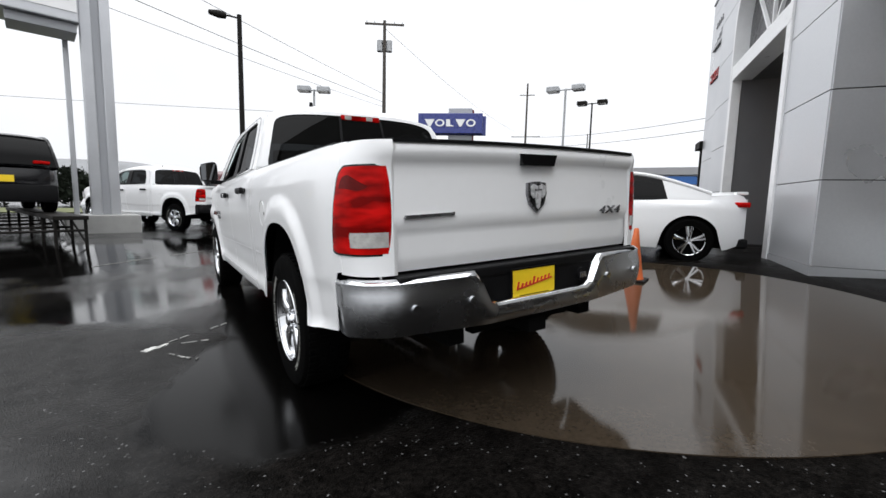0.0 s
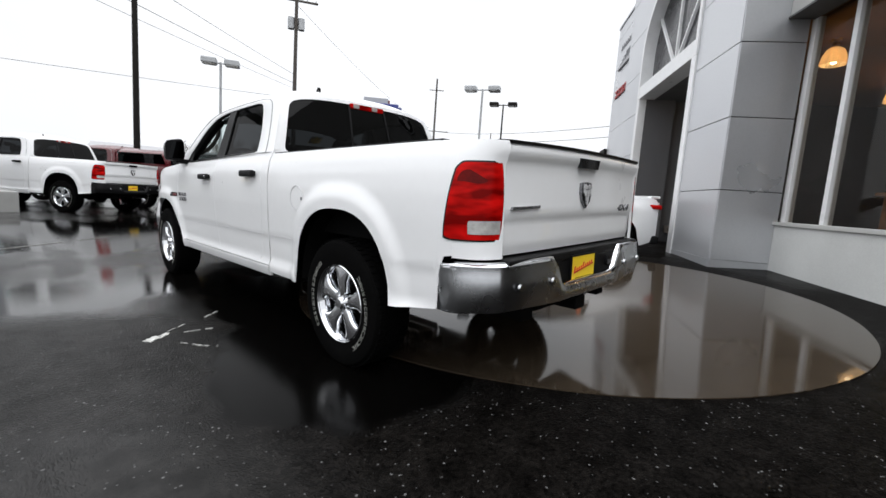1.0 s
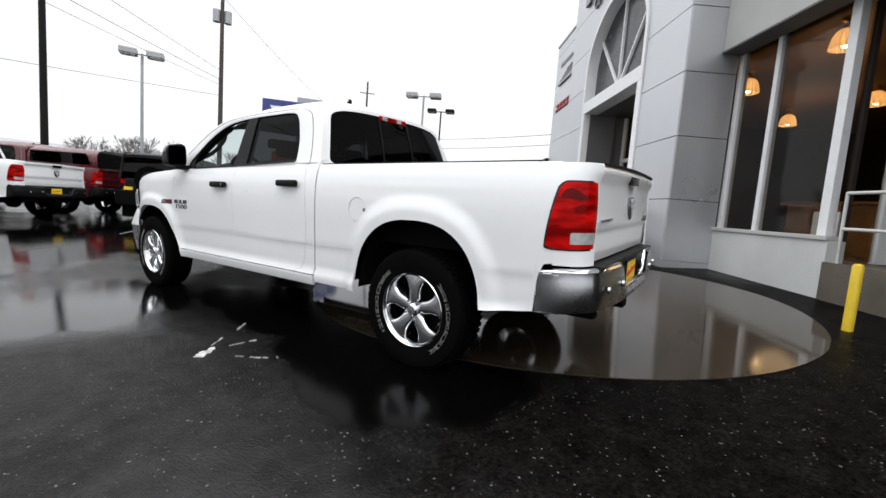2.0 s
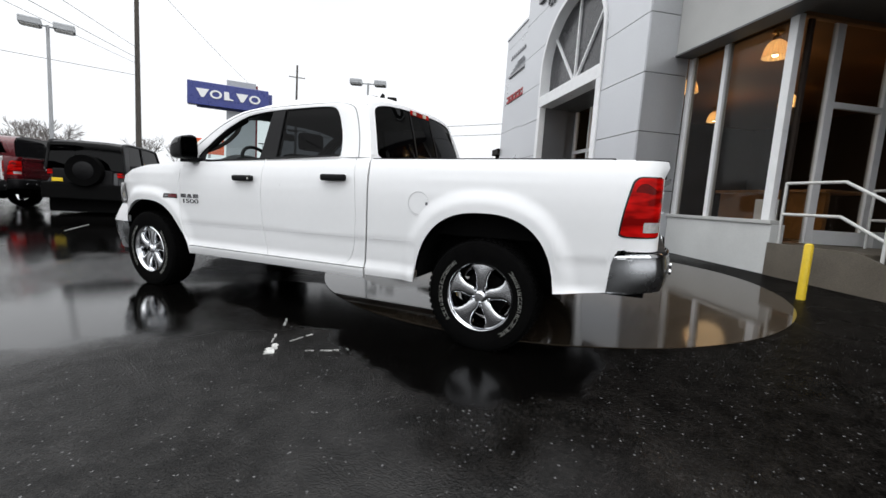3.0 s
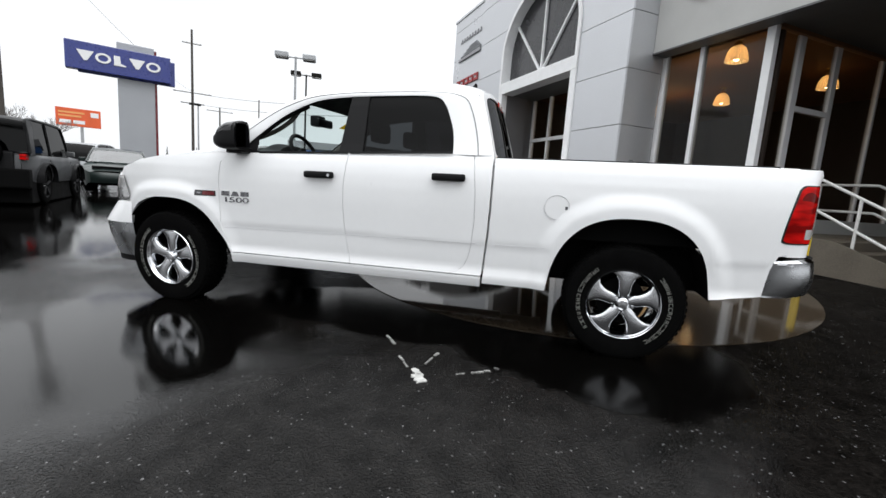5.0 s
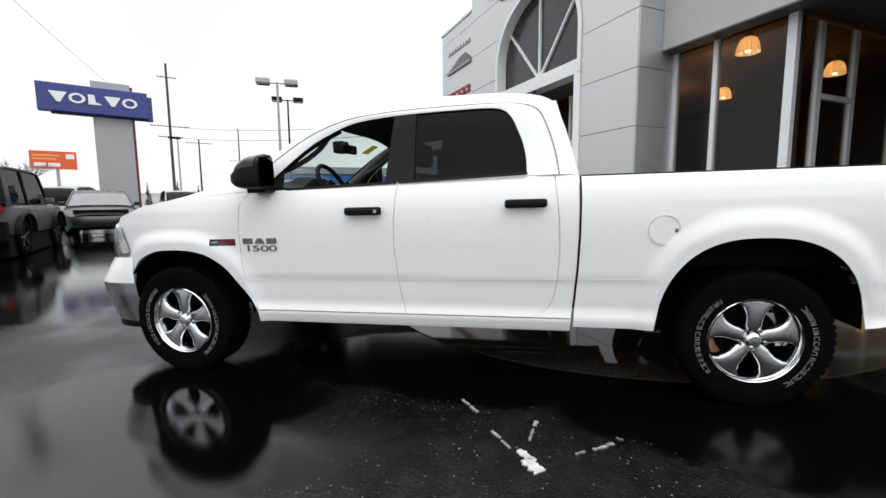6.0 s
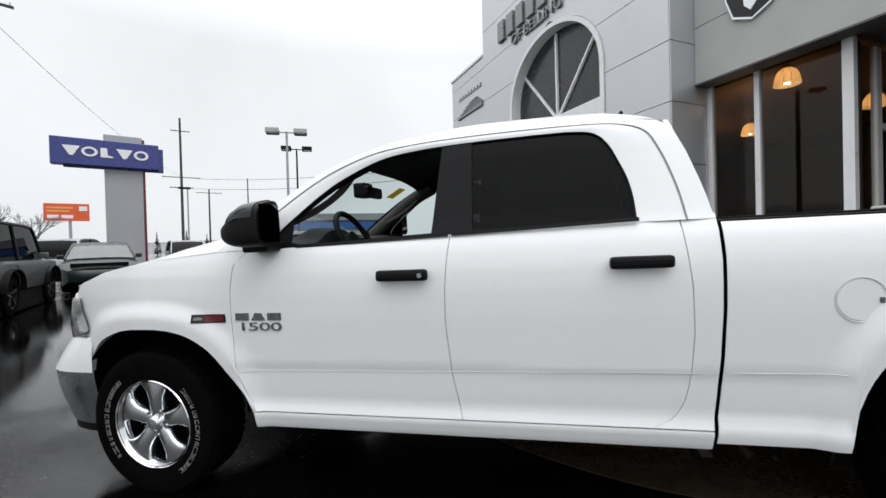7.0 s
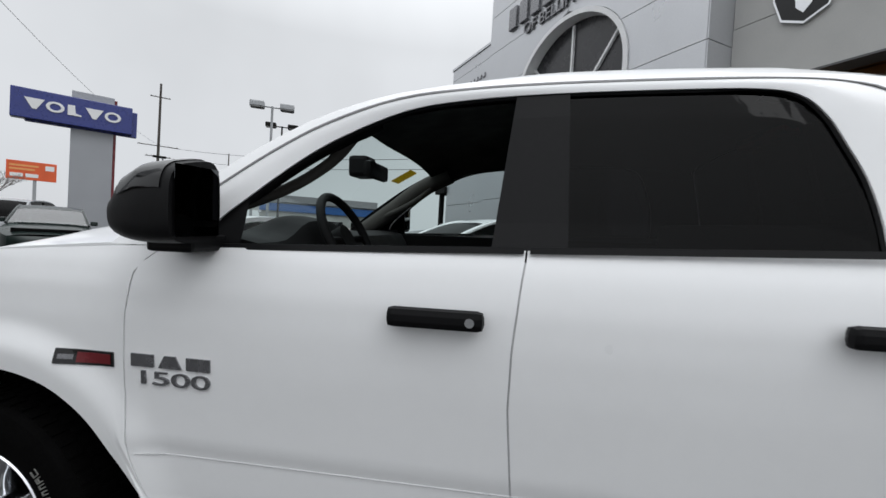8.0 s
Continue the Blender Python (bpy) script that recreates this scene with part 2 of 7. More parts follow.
    l.new(bn.outputs["Normal"], p.inputs["Normal"])
    return m


ASPHALT = wet_ground("wet_asphalt", (0.0012, 0.0011, 0.0010), (0.0088, 0.0078, 0.0070), 0.18, 0.38, 0.16, 0.7, 0.35, 0.0, (-0.59, 0.80, 3.42, 3.68, 0.33, 0.10),
                     ((-1.72, 3.35, 0.85, 1.1, -35, False), (0.6, 8.2, 3.6, 2.0, 30, False), (-3.2, 7.6, 3.2, 1.9, 15, False), (3.5, 11.0, 3.5, 2.4, 30, False),
                      (-0.75, 0.15, 1.0, 1.0, 0, True), (-0.5, 1.6, 0.66, 1.4, 6, True)))
CONCRETE = wet_ground("wet_concrete", (0.031, 0.023, 0.0155), (0.047, 0.036, 0.025), 0.03, 0.09, 0.0, 0.012, 0.6, 0.3, mottled=(0.88, 1.12))
LINE_FAINT = surface("faint_line_paint", (0.2, 0.2, 0.19), 0.5, vary=0.8, scale=18, fine=90, bump=0.4)
LINE_PAINT = surface("worn_line_paint", (0.45, 0.45, 0.43), 0.45, vary=0.35, scale=30, fine=150, bump=0.4)
PANEL = surface("grey_metal_panel", (0.57, 0.58, 0.60), 0.34, 0.6, 0.04, 0.8, 30)
PANEL_JOINT = surface("dark_panel_joint", (0.06, 0.06, 0.065), 0.7)
WHITE_TRIM = surface("white_aluminium_trim", (0.79, 0.795, 0.80), 0.35, 0.0, 0.05, 4, 40, coat=0.2)
STUCCO = surface("light_grey_stucco", (0.46, 0.46, 0.447), 0.8, vary=0.06, scale=1.5, fine=90, bump=0.3, bump_scale=180)
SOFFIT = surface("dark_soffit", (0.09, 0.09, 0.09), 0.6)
LOW_WALL = surface("white_painted_wall", (0.56, 0.57, 0.56), 0.6, vary=0.07, scale=2, bump=0.15)
BROWN_WALL = surface("brown_wet_concrete_wall", (0.105, 0.09, 0.07), 0.45, vary=0.25, scale=2.5, bump=0.3)
ARCH_FILL = surface("dark_grey_arch_panel", (0.025, 0.025, 0.028), 0.25, vary=0.08)
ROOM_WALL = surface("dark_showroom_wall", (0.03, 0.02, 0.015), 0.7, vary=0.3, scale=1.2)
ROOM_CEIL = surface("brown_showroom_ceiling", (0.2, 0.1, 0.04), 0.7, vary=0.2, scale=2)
DESK_WOOD = surface("amber_desk_wood", (0.45, 0.2, 0.05), 0.35, vary=0.3, scale=3, fine=20)
ROOM_FLOOR = surface("dark_tile_floor", (0.12, 0.1, 0.085), 0.25, vary=0.2)
WINDOW_GLASS = pane("shop_window_glass", (0.78, 0.76, 0.73), 0.3, 1.42)
YELLOW = surface("yellow_bollard_paint", (0.78, 0.55, 0.03), 0.4, vary=0.08, scale=6, coat=0.2)
RAIL = surface("white_painted_rail", (0.6, 0.6, 0.58), 0.4, vary=0.08, scale=8)
STEEL = surface("brushed_aluminium", (0.5, 0.51, 0.53), 0.38, 0.7, 0.06, 1.5, 60)
GALV = surface("galvanised_pole", (0.36, 0.37, 0.38), 0.5, 0.4, 0.1, 3)
DARK_POLE = surface("dark_pole_paint", (0.012, 0.011, 0.01), 0.6, vary=0.2, spec=0.1)
WOOD_POLE = surface("weathered_wood_pole", (0.06, 0.052, 0.045), 0.85, vary=0.3, scale=4, bump=0.4)
BLOCK = surface("grey_concrete_block", (0.3, 0.3, 0.29), 0.65, vary=0.12, scale=3, bump=0.3)
SIGN_BLUE = surface("blue_sign_face", (0.022, 0.035, 0.2), 0.3, vary=0.05, coat=0.3)
SIGN_WHITE = surface("white_sign_mark", (0.8, 0.8, 0.8), 0.4, vary=0.03)
SIGN_GREY = surface("grey_pylon_metal", (0.34, 0.35, 0.37), 0.4, 0.2, 0.05, 0.6)
SURF_PALE = surface("pale_orange_print", (0.75, 0.35, 0.12), 0.5, vary=0.1)
SIGN_ORANGE = surface("orange_billboard", (0.7, 0.11, 0.03), 0.5, vary=0.12, scale=0.4)
BLACK = surface("black_plastic", (0.005, 0.005, 0.0055), 0.45, vary=0.15, scale=8, bump=0.1, bump_scale=300, spec=0.15)
GLOSS_BLACK = surface("gloss_black", (0.005, 0.005, 0.0055), 0.12, vary=0.1, coat=0.3, spec=0.3)
UNDER = surface("black_underbody", (0.003, 0.003, 0.003), 0.9, vary=0.3, scale=6, spec=0.1)
RUBBER = surface("black_tyre_rubber", (0.003, 0.003, 0.003), 0.8, vary=0.25, scale=12, bump=0.2, bump_scale=120, spec=0.02)
TYRE_WHITE = surface("white_tyre_lettering", (0.2, 0.2, 0.185), 0.6, vary=0.3, scale=60)
CHROME = surface("chrome", (0.75, 0.76, 0.78), 0.07, 1.0, 0.03, 6, 80, rough_vary=0.03)
SATIN_CHROME = surface("satin_chrome_spoke", (0.74, 0.75, 0.77), 0.13, 1.0, 0.06, 14, 80, rough_vary=0.05)
DULL_CHROME = surface("wet_chrome_bumper", (0.5, 0.51, 0.525), 0.27, 1.0, 0.07, 5, 90, rough_vary=0.06)
PAINT_WHITE = surface("white_car_paint", (0.83, 0.835, 0.84), 0.3, 0.0, 0.012, 1.5, 20, coat=0.5, rough_vary=0.03)
PAINT_RED = surface("dark_red_car_paint", (0.075, 0.004, 0.007), 0.25, 0.1, 0.08, 2, coat=0.3)
PAINT_BLACK = surface("black_car_paint", (0.005, 0.005, 0.006), 0.2, 0.0, 0.1, 2, coat=0.15, spec=0.3)
PAINT_SILVER = surface("silver_car_paint", (0.32, 0.33, 0.34), 0.3, 0.5, 0.06, 2, coat=0.5)
PAINT_GREEN = surface("dark_green_car_paint", (0.012, 0.02, 0.018), 0.3, 0.1, 0.08, 2, coat=0.15, spec=0.3)
PAINT_GREY = surface("grey_car_paint", (0.085, 0.087, 0.09), 0.35, 0.3, 0.06, 2, coat=0.05, spec=0.3)
def lens(name, dark, bright, stretch=(3.0, 3.0, 11.0)):
    """Moulded red plastic over reflector cells: streaky, deep and glossy."""
    m = bpy.data.materials.new(name)
    m.use_nodes = True
    n, l = m.node_tree.nodes, m.node_tree.links
    p = n["Principled BSDF"]
    tc, mp, cells, fine = n.new("ShaderNodeTexCoord"), n.new("ShaderNodeMapping"), n.new("ShaderNodeTexNoise"), n.new("ShaderNodeTexNoise")
    mp.inputs["Scale"].default_value = stretch
    cells.inputs["Scale"].default_value, cells.inputs["Detail"].default_value, cells.inputs["Distortion"].default_value = 1.5, 2.0, 0.3
    fine.inputs["Scale"].default_value, fine.inputs["Detail"].default_value = 160, 2
    l.new(tc.outputs["Object"], mp.inputs["Vector"])
    l.new(mp.outputs["Vector"], cells.inputs["Vector"])
    l.new(tc.outputs["Object"], fine.inputs["Vector"])
    r = ramp(n, l, cells.outputs["Fac"], dark, bright, 0.40, 0.66)
    l.new(r.outputs["Color"], p.inputs["Base Color"])
    bn = n.new("ShaderNodeBump")
    bn.inputs["Strength"].default_value, bn.inputs["Distance"].default_value = 0.15, 0.002
    l.new(fine.outputs["Fac"], bn.inputs["Height"])
    l.new(bn.outputs["Normal"], p.inputs["Normal"])
    p.inputs["Roughness"].default_value, p.inputs["Specular IOR Level"].default_value = 0.2, 0.08
    return m


LAMP_DEEP = surface("deep_red_lens", (0.10, 0.0015, 0.001), 0.15, vary=0.3, scale=5, coat=0.03, spec=0.12)
SEAM = surface("dark_panel_gap", (0.22, 0.22, 0.225), 0.7)
DOOR_LINE = surface("pale_shut_line", (0.56, 0.56, 0.57), 0.6)
SATIN_BLACK = surface("satin_black", (0.012, 0.012, 0.0125), 0.4, vary=0.1, spec=0.1)
# Panel grey darkened, with the entrance recess's shade put into the colour.
RECESS = surface("shaded_recess_panel", (0.12, 0.12, 0.125), 0.6, vary=0.06)
RED_LENS = lens("red_lamp_lens", (0.15, 0.001, 0.0008), (0.62, 0.006, 0.005))
CLEAR_LENS = surface("clear_lamp_lens", (0.55, 0.54, 0.52), 0.15, 0.3, 0.2, 20, coat=1.0)
BRIGHT_MARK = surface("bright_plated_mark", (0.66, 0.66, 0.67), 0.3, 0.35, 0.1, 40)
HEAD_LENS = surface("smoked_head_lamp_lens", (0.3, 0.3, 0.3), 0.12, 0.4, 0.5, 14, coat=1.0)
BADGE_GREY = surface("grey_badge_metal", (0.22, 0.22, 0.23), 0.25, 0.8, 0.1, 30)
BADGE_RED = surface("red_badge", (0.13, 0.01, 0.014), 0.3, vary=0.1)
STICKER = pane("translucent_yellow_sticker", (0.75, 0.6, 0.12), 0.1)
PLATE_YELLOW = surface("yellow_plate", (0.85, 0.6, 0.02), 0.4, vary=0.04)
SIGN_RED = surface("dark_red_sign", (0.38, 0.045, 0.045), 0.5, vary=0.1)
PLATE_RED = surface("red_print", (0.55, 0.03, 0.02), 0.5, vary=0.1)
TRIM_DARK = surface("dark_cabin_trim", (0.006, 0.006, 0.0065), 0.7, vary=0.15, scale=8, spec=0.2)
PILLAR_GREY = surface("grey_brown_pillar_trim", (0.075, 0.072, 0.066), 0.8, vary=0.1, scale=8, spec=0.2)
SEAT = surface("dark_grey_seat_cloth", (0.015, 0.015, 0.016), 0.9, vary=0.25, scale=30, bump=0.3)
CLEAR_GLASS = pane("clear_car_glass", (0.66, 0.745, 0.735), 0.4, 1.3)
TINT_GLASS = pane("tinted_car_glass", (0.05, 0.05, 0.055), 0.2, 1.4)
BACK_GLASS = pane("dark_rear_glass", (0.02, 0.02, 0.022), 0.3, 1.4)
SKY_GLASS = pane("pale_windscreen_glass", (0.25, 0.3, 0.29), 0.85, 1.9)
MIRROR = surface("mirror_glass", (0.12, 0.125, 0.13), 0.02, 1.0, 0.02, rough_vary=0.01)
ORANGE = surface("orange_cone_plastic", (0.6, 0.13, 0.03), 0.5, vary=0.2)
BARK = surface("dark_bark", (0.06, 0.05, 0.042), 0.9, vary=0.3, scale=6, bump=0.5)
LEAF = surface("dark_evergreen", (0.02, 0.025, 0.018), 0.9, vary=0.4, scale=0.5, spec=0.05)
# Twigs coloured paler than bark, to stand for the haze before far trees.
TWIG = surface("bare_twigs", (0.16, 0.145, 0.135), 0.9, vary=0.3)
GRASS = surface("dull_grass", (0.09, 0.1, 0.035), 0.9, vary=0.3, scale=1.0)
# Distance haze is put into the hills' pale grey base colour.
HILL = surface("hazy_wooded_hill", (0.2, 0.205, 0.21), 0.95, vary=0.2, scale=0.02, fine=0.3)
FAR_ROOF = surface("grey_far_roof", (0.3, 0.3, 0.31), 0.6, vary=0.1, scale=0.5)
FAR_BLUE = surface("blue_fascia", (0.03, 0.12, 0.36), 0.4, vary=0.06)
FAR_WALL = surface("pale_far_wall", (0.45, 0.45, 0.43), 0.7, vary=0.08, scale=0.6)
WIRE = surface("black_cable", (0.03, 0.03, 0.03), 0.7)
def lit_glass(name, tint):
    """Ribbed glass that lets the bulb's light through."""
    m = bpy.data.materials.new(name)
    m.use_nodes = True
    n, l = m.node_tree.nodes, m.node_tree.links
    p = n["Principled BSDF"]
    p.inputs["Base Color"].default_value, p.inputs["Roughness"].default_value = (*tint, 1), 0.25
    through, mix = n.new("ShaderNodeBsdfTranslucent"), n.new("ShaderNodeMixShader")
    through.inputs["Color"].default_value = (*tint, 1)
    mix.inputs[0].default_value = 0.65
    l.new(p.outputs[0], mix.inputs[1])
    l.new(through.outputs[0], mix.inputs[2])
    l.new(mix.outputs[0], n["Material Output"].inputs[0])
    p.inputs["Emission Color"].default_value, p.inputs["Emission Strength"].default_value = (1.0, 0.72, 0.36, 1), 0.65
    return m


LAMP_GLASS = lit_glass("warm_lamp_glass", (0.9, 0.72, 0.46))
BULB = surface("lit_bulb", (1, 0.9, 0.7), 0.4, emit=(1.0, 0.8, 0.5), emit_strength=22)
BRASS = surface("brass_lamp_fitting", (0.55, 0.34, 0.1), 0.3, 0.9, 0.1, 20)

# ---- building helpers ----
def part(name, bm, material, parent=None, label="", smooth=False, mats=()):
    me = bpy.data.meshes.new(name)
    bmesh.ops.recalc_face_normals(bm, faces=bm.faces)
    bm.to_mesh(me)
    bm.free()
    me.materials.append(material)
    for extra in mats:
        me.materials.append(extra)
    if smooth:
        me.shade_smooth() if hasattr(me, "shade_smooth") else None
        me.set_sharp_from_angle(angle=radians(38))
    ob = new(name, me)
    if parent:
        ob.parent = parent
    return tagged(ob, label)


def thing(name, m, label, category, group="", kind=""):
    ob = new(name)
    ob.empty_display_size = 0.2
    ob.matrix_world = m
    return tagged(ob, label, category, group, kind)


def box(lo, hi, bevel=0.0, bm=None):
    bm = bm or bmesh.new()
    c = [(a + b) / 2 for a, b in zip(lo, hi)]
    s = [abs(b - a) for a, b in zip(lo, hi)]
    made = bmesh.ops.create_cube(bm, size=1, matrix=Matrix.Translation(c) @ Matrix.Diagonal((*s, 1)))
    if bevel:
        edges = {e for v in made["verts"] for e in v.link_edges}
        bmesh.ops.bevel(bm, geom=list(edges), offset=bevel, segments=2, affect='EDGES', profile=0.6)
    return bm


def rod(a, b, r0, r1=None, n=12, bm=None):
    bm = bm or bmesh.new()
    a, b = Vector(a), Vector(b)
    m = Matrix.Translation((a + b) / 2) @ (b - a).to_track_quat("Z", "Y").to_matrix().to_4x4()
    bmesh.ops.create_cone(bm, cap_ends=True, segments=n, radius1=r0, radius2=r0 if r1 is None else r1, depth=(b - a).length, matrix=m)
    return bm


def grid(nu, nv, f, bm=None, closed_u=False):
    """A sheet of nu by nv cells through f(u, v)."""
    bm = bm or bmesh.new()
    cols = nu if closed_u else nu + 1
    vs = [[bm.verts.new(f(i / nu, j / nv)) for j in range(nv + 1)] for i in range(cols)]
    for i in range(nu):
        for j in range(nv):
            k = (i + 1) % cols
            q = [vs[i][j], vs[k][j], vs[k][j + 1], vs[i][j + 1]]
            q = [v for n, v in enumerate(q) if v not in q[:n]]
            if len(q) > 2 and len({tuple(round(c, 6) for c in v.co) for v in q}) > 2:
                bm.faces.new(q)
    return bm


def lip(bm, shift):
    """Turns the rim of a sheet inwards, so that it has a thickness at its edges."""
    rim = [e for e in bm.edges if len(e.link_faces) == 1]
    made = bmesh.ops.extrude_edge_only(bm, edges=rim)
    bmesh.ops.translate(bm, verts=[v for v in made["geom"] if isinstance(v, bmesh.types.BMVert)], vec=shift)
    return bm


def prism(points, a, b, axis=0, bm=None):
    """A flat outline (two coordinates) drawn out along an axis from a to b."""
    bm = bm or bmesh.new()

    def at(p, d):
        q = list(p)
        q.insert(axis, d)
        return q
    one = [bm.verts.new(at(p, a)) for p in points]
    two = [bm.verts.new(at(p, b)) for p in points]
    bm.faces.new(one)
    bm.faces.new(two)
    for i in range(len(points)):
        j = (i + 1) % len(points)
        bm.faces.new((one[i], one[j], two[j], two[i]))
    return bm


def lathe(profile, n=32, axis=0, bm=None, at=(0, 0, 0)):
    """Turns a profile of (radius, along) round an axis."""
    def f(u, v):
        k = v * (len(profile) - 1)
        r, d = profile[int(round(k))]
        a = 2 * math.pi * u
        q = [r * math.cos(a), r * math.sin(a)]
        q.insert(axis, d)
        return Vector(q) + Vector(at)
    return grid(n, len(profile) - 1, f, bm, closed_u=True)


def tube(points, r, n=8):
    """A round bar along a line of points, in one skin."""
    pts = [Vector(p) for p in points]
    last = len(pts) - 1

    def f(u, v):
        a = 2 * math.pi * u
        k = int(round(v * last))
        d = (pts[min(k + 1, last)] - pts[max(k - 1, 0)]).normalized()
        side = d.cross(Vector((0.3, 0.1, 1))).normalized()
        up = side.cross(d)
        return pts[k] + (side * math.cos(a) + up * math.sin(a)) * r
    return grid(n, last, f, closed_u=True)


def curve(points):
    """Smooth interpolation through (x, y) points, flat outside."""
    xs, ys = [p[0] for p in points], [p[1] for p in points]
    if xs[0] > xs[-1]:
        xs, ys = xs[::-1], ys[::-1]
    return lambda x: float(np.interp(x, xs, ys))


def spline(points, n):
    """n + 1 points along a Catmull-Rom curve through the given ones."""
    p = [Vector(q) for q in points]
    p = [p[0] * 2 - p[1]] + p + [p[-1] * 2 - p[-2]]
    out = []
    for i in range(n + 1):
        s = i / n * (len(p) - 3)
        k = min(int(s), len(p) - 4)
        t = s - k
        a, b, c, d = p[k:k + 4]
        out.append(0.5 * (2 * b + (c - a) * t + (2 * a - 5 * b + 4 * c - d) * t * t + (3 * b - a - 3 * c + d) * t ** 3))
    return out


def lettering(name, words, size, m, material, parent, depth=0.004, label="", space=1.0, shear=0.0):
    cu = bpy.data.curves.new(name, 'FONT')
    cu.body, cu.size, cu.extrude, cu.align_x, cu.space_character, cu.shear = words, size, depth, 'CENTER', space, shear
    tmp = bpy.data.objects.new(name, cu)
    me = bpy.data.meshes.new_from_object(tmp)
    bpy.data.objects.remove(tmp)
    me.materials.clear()
    me.materials.append(material)
    ob = new(name, me)
    ob.parent = parent
    ob.matrix_local = m
    return tagged(ob, label)


def step(a, b, x):
    t = min(1.0, max(0.0, (x - a) / (b - a)))
    return t * t * (3 - 2 * t)


def ground_z(x, y):
    """The lot falls gently from the building to the drive, and lies level beyond."""
    near = 0.0416 * min(6.5, max(-6.0, x)) - 0.0186 * min(4.6, max(-4.0, y))
    far = 0.015 * min(8.0, max(0.0, x))
    k = step(5.0, 10.0, y)
    k = max(k, step(-6.0, -11.0, x), step(-7.0, -14.0, y))
    return near * (1 - k) + far * k


def on_ground(x, y, heading=0.0, lift=0.0):
    """A pose on the ground, with the thing's y axis turned by heading degrees from +y."""
    return pose(x, y, ground_z(x, y) + lift, 0, 0, heading)

# ---- ground ----
def ground_sheet():
    bm = bmesh.new()
    xs = sorted({*np.linspace(-14, 14, 57).round(3), -2500, -900, -300, -100, -50, -28, -20, 20, 28, 50, 100, 300, 900, 2500})
    ys = sorted({*np.linspace(-16, 16, 65).round(3), -2500, -900, -300, -100, -50, -28, -20, 22, 30, 50, 100, 300, 900, 2500})
    vs = [[bm.verts.new((x, y, ground_z(x, y))) for y in ys] for x in xs]
    for i in range(len(xs) - 1):
        for j in range(len(ys) - 1):
            bm.faces.new((vs[i][j], vs[i + 1][j], vs[i + 1][j + 1], vs[i][j + 1]))
    return part("ground", bm, ASPHALT, smooth=True)


tagged(ground_sheet(), "wet black asphalt of a car lot", "ground", kind="structure")


def blob_sheet(name, cx, cy, rx, ry, turn, rough, lift, material, rings=10, n=96, seed=0.0, label="", category="", skirt=True):
    """A thin sheet with an uneven outline that follows the ground."""
    def f(u, v):
        a = 2 * math.pi * u
        k = 1 + rough * (noise.noise((math.cos(a) * 1.3 + seed, math.sin(a) * 1.3, seed)) + 0.4 * noise.noise((math.cos(a) * 4 + seed, math.sin(a) * 4, seed)))
        q = Vector((rx * k * v * math.cos(a), ry * k * v * math.sin(a)))
        q.rotate(Matrix.Rotation(radians(turn), 2))
        x, y = cx + q.x, cy + q.y
        return (x, y, ground_z(x, y) + lift)
    bm = grid(n, rings, f, closed_u=True)
    if skirt:
        lip(bm, (0, 0, -0.02 - lift))
    bmesh.ops.remove_doubles(bm, verts=bm.verts, dist=0.0002)
    return tagged(part(name, bm, material, smooth=True), label, category, kind="structure")


blob_sheet("concrete_pad", 2.15, 0.32, 2.86, 2.86, 0, 0.012, 0.006, CONCRETE, 14, 128, 0.0, "round wet brown concrete pad set in asphalt", "pavement")


def paint_scrap(x0, y0, x1, y1, w, paint):
    """A worn scrap of line paint between two places."""
    a, b = Vector((x0, y0)), Vector((x1, y1))
    d = (b - a)
    n = Vector((-d.y, d.x)).normalized()

    def f(u, v):
        k = w * (0.6 + 0.5 * noise.noise((u * 5 + x0 * 7, v * 3, y0 * 5)))
        p = a + d * u + n * k * (v - 0.5)
        return (p.x, p.y, ground_z(p.x, p.y) + 0.007)
    return tagged(part("line_marking", lip(grid(14, 3, f), (0, 0, -0.01)), paint), "worn white scrap of line paint on asphalt", "marking", kind="structure")


for row in ((-1.76, 1.20, -1.675, 1.265, 0.1), (-1.675, 1.235, -1.61, 1.305, 0.06)):
    paint_scrap(*row, LINE_PAINT)
for row in ((-2.6, 6.47, -1.7, 6.96, 0.028), (-1.5, 7.07, -0.9, 7.4, 0.026), (0.3, 8.55, 1.05, 9.35, 0.034), (-1.15, 1.66, -1.20, 1.61, 0.022), (-1.22, 1.60, -1.28, 1.55, 0.03), (-1.46, 1.45, -1.52, 1.40, 0.024), (-1.54, 1.39, -1.6, 1.345, 0.022),
            (-1.33, 1.21, -1.38, 1.225, 0.034), (-1.41, 1.23, -1.52, 1.25, 0.022), (-1.6, 1.03, -1.57, 0.98, 0.014), (-1.55, 0.94, -1.51, 0.87, 0.026), (-1.5, 0.865, -1.48, 0.835, 0.03), (-1.43, 0.81, -1.445, 0.78, 0.018)):
    paint_scrap(*row, LINE_FAINT)

# ---- dealership building ----
BM = pose(5.41, -0.68, 0, 0, 0, 35)


def in_building(ob):
    ob.matrix_world = BM
    return ob


def bpart(name, bm, material, parent=None, label="", smooth=False):
    ob = part(name, bm, material, parent, label, smooth)
    if not parent:
        ob.matrix_world = BM
    return ob


ARCH_X, ARCH_A, ARCH_B, ARCH_Z = 3.42, 1.86, 1.62, 5.05


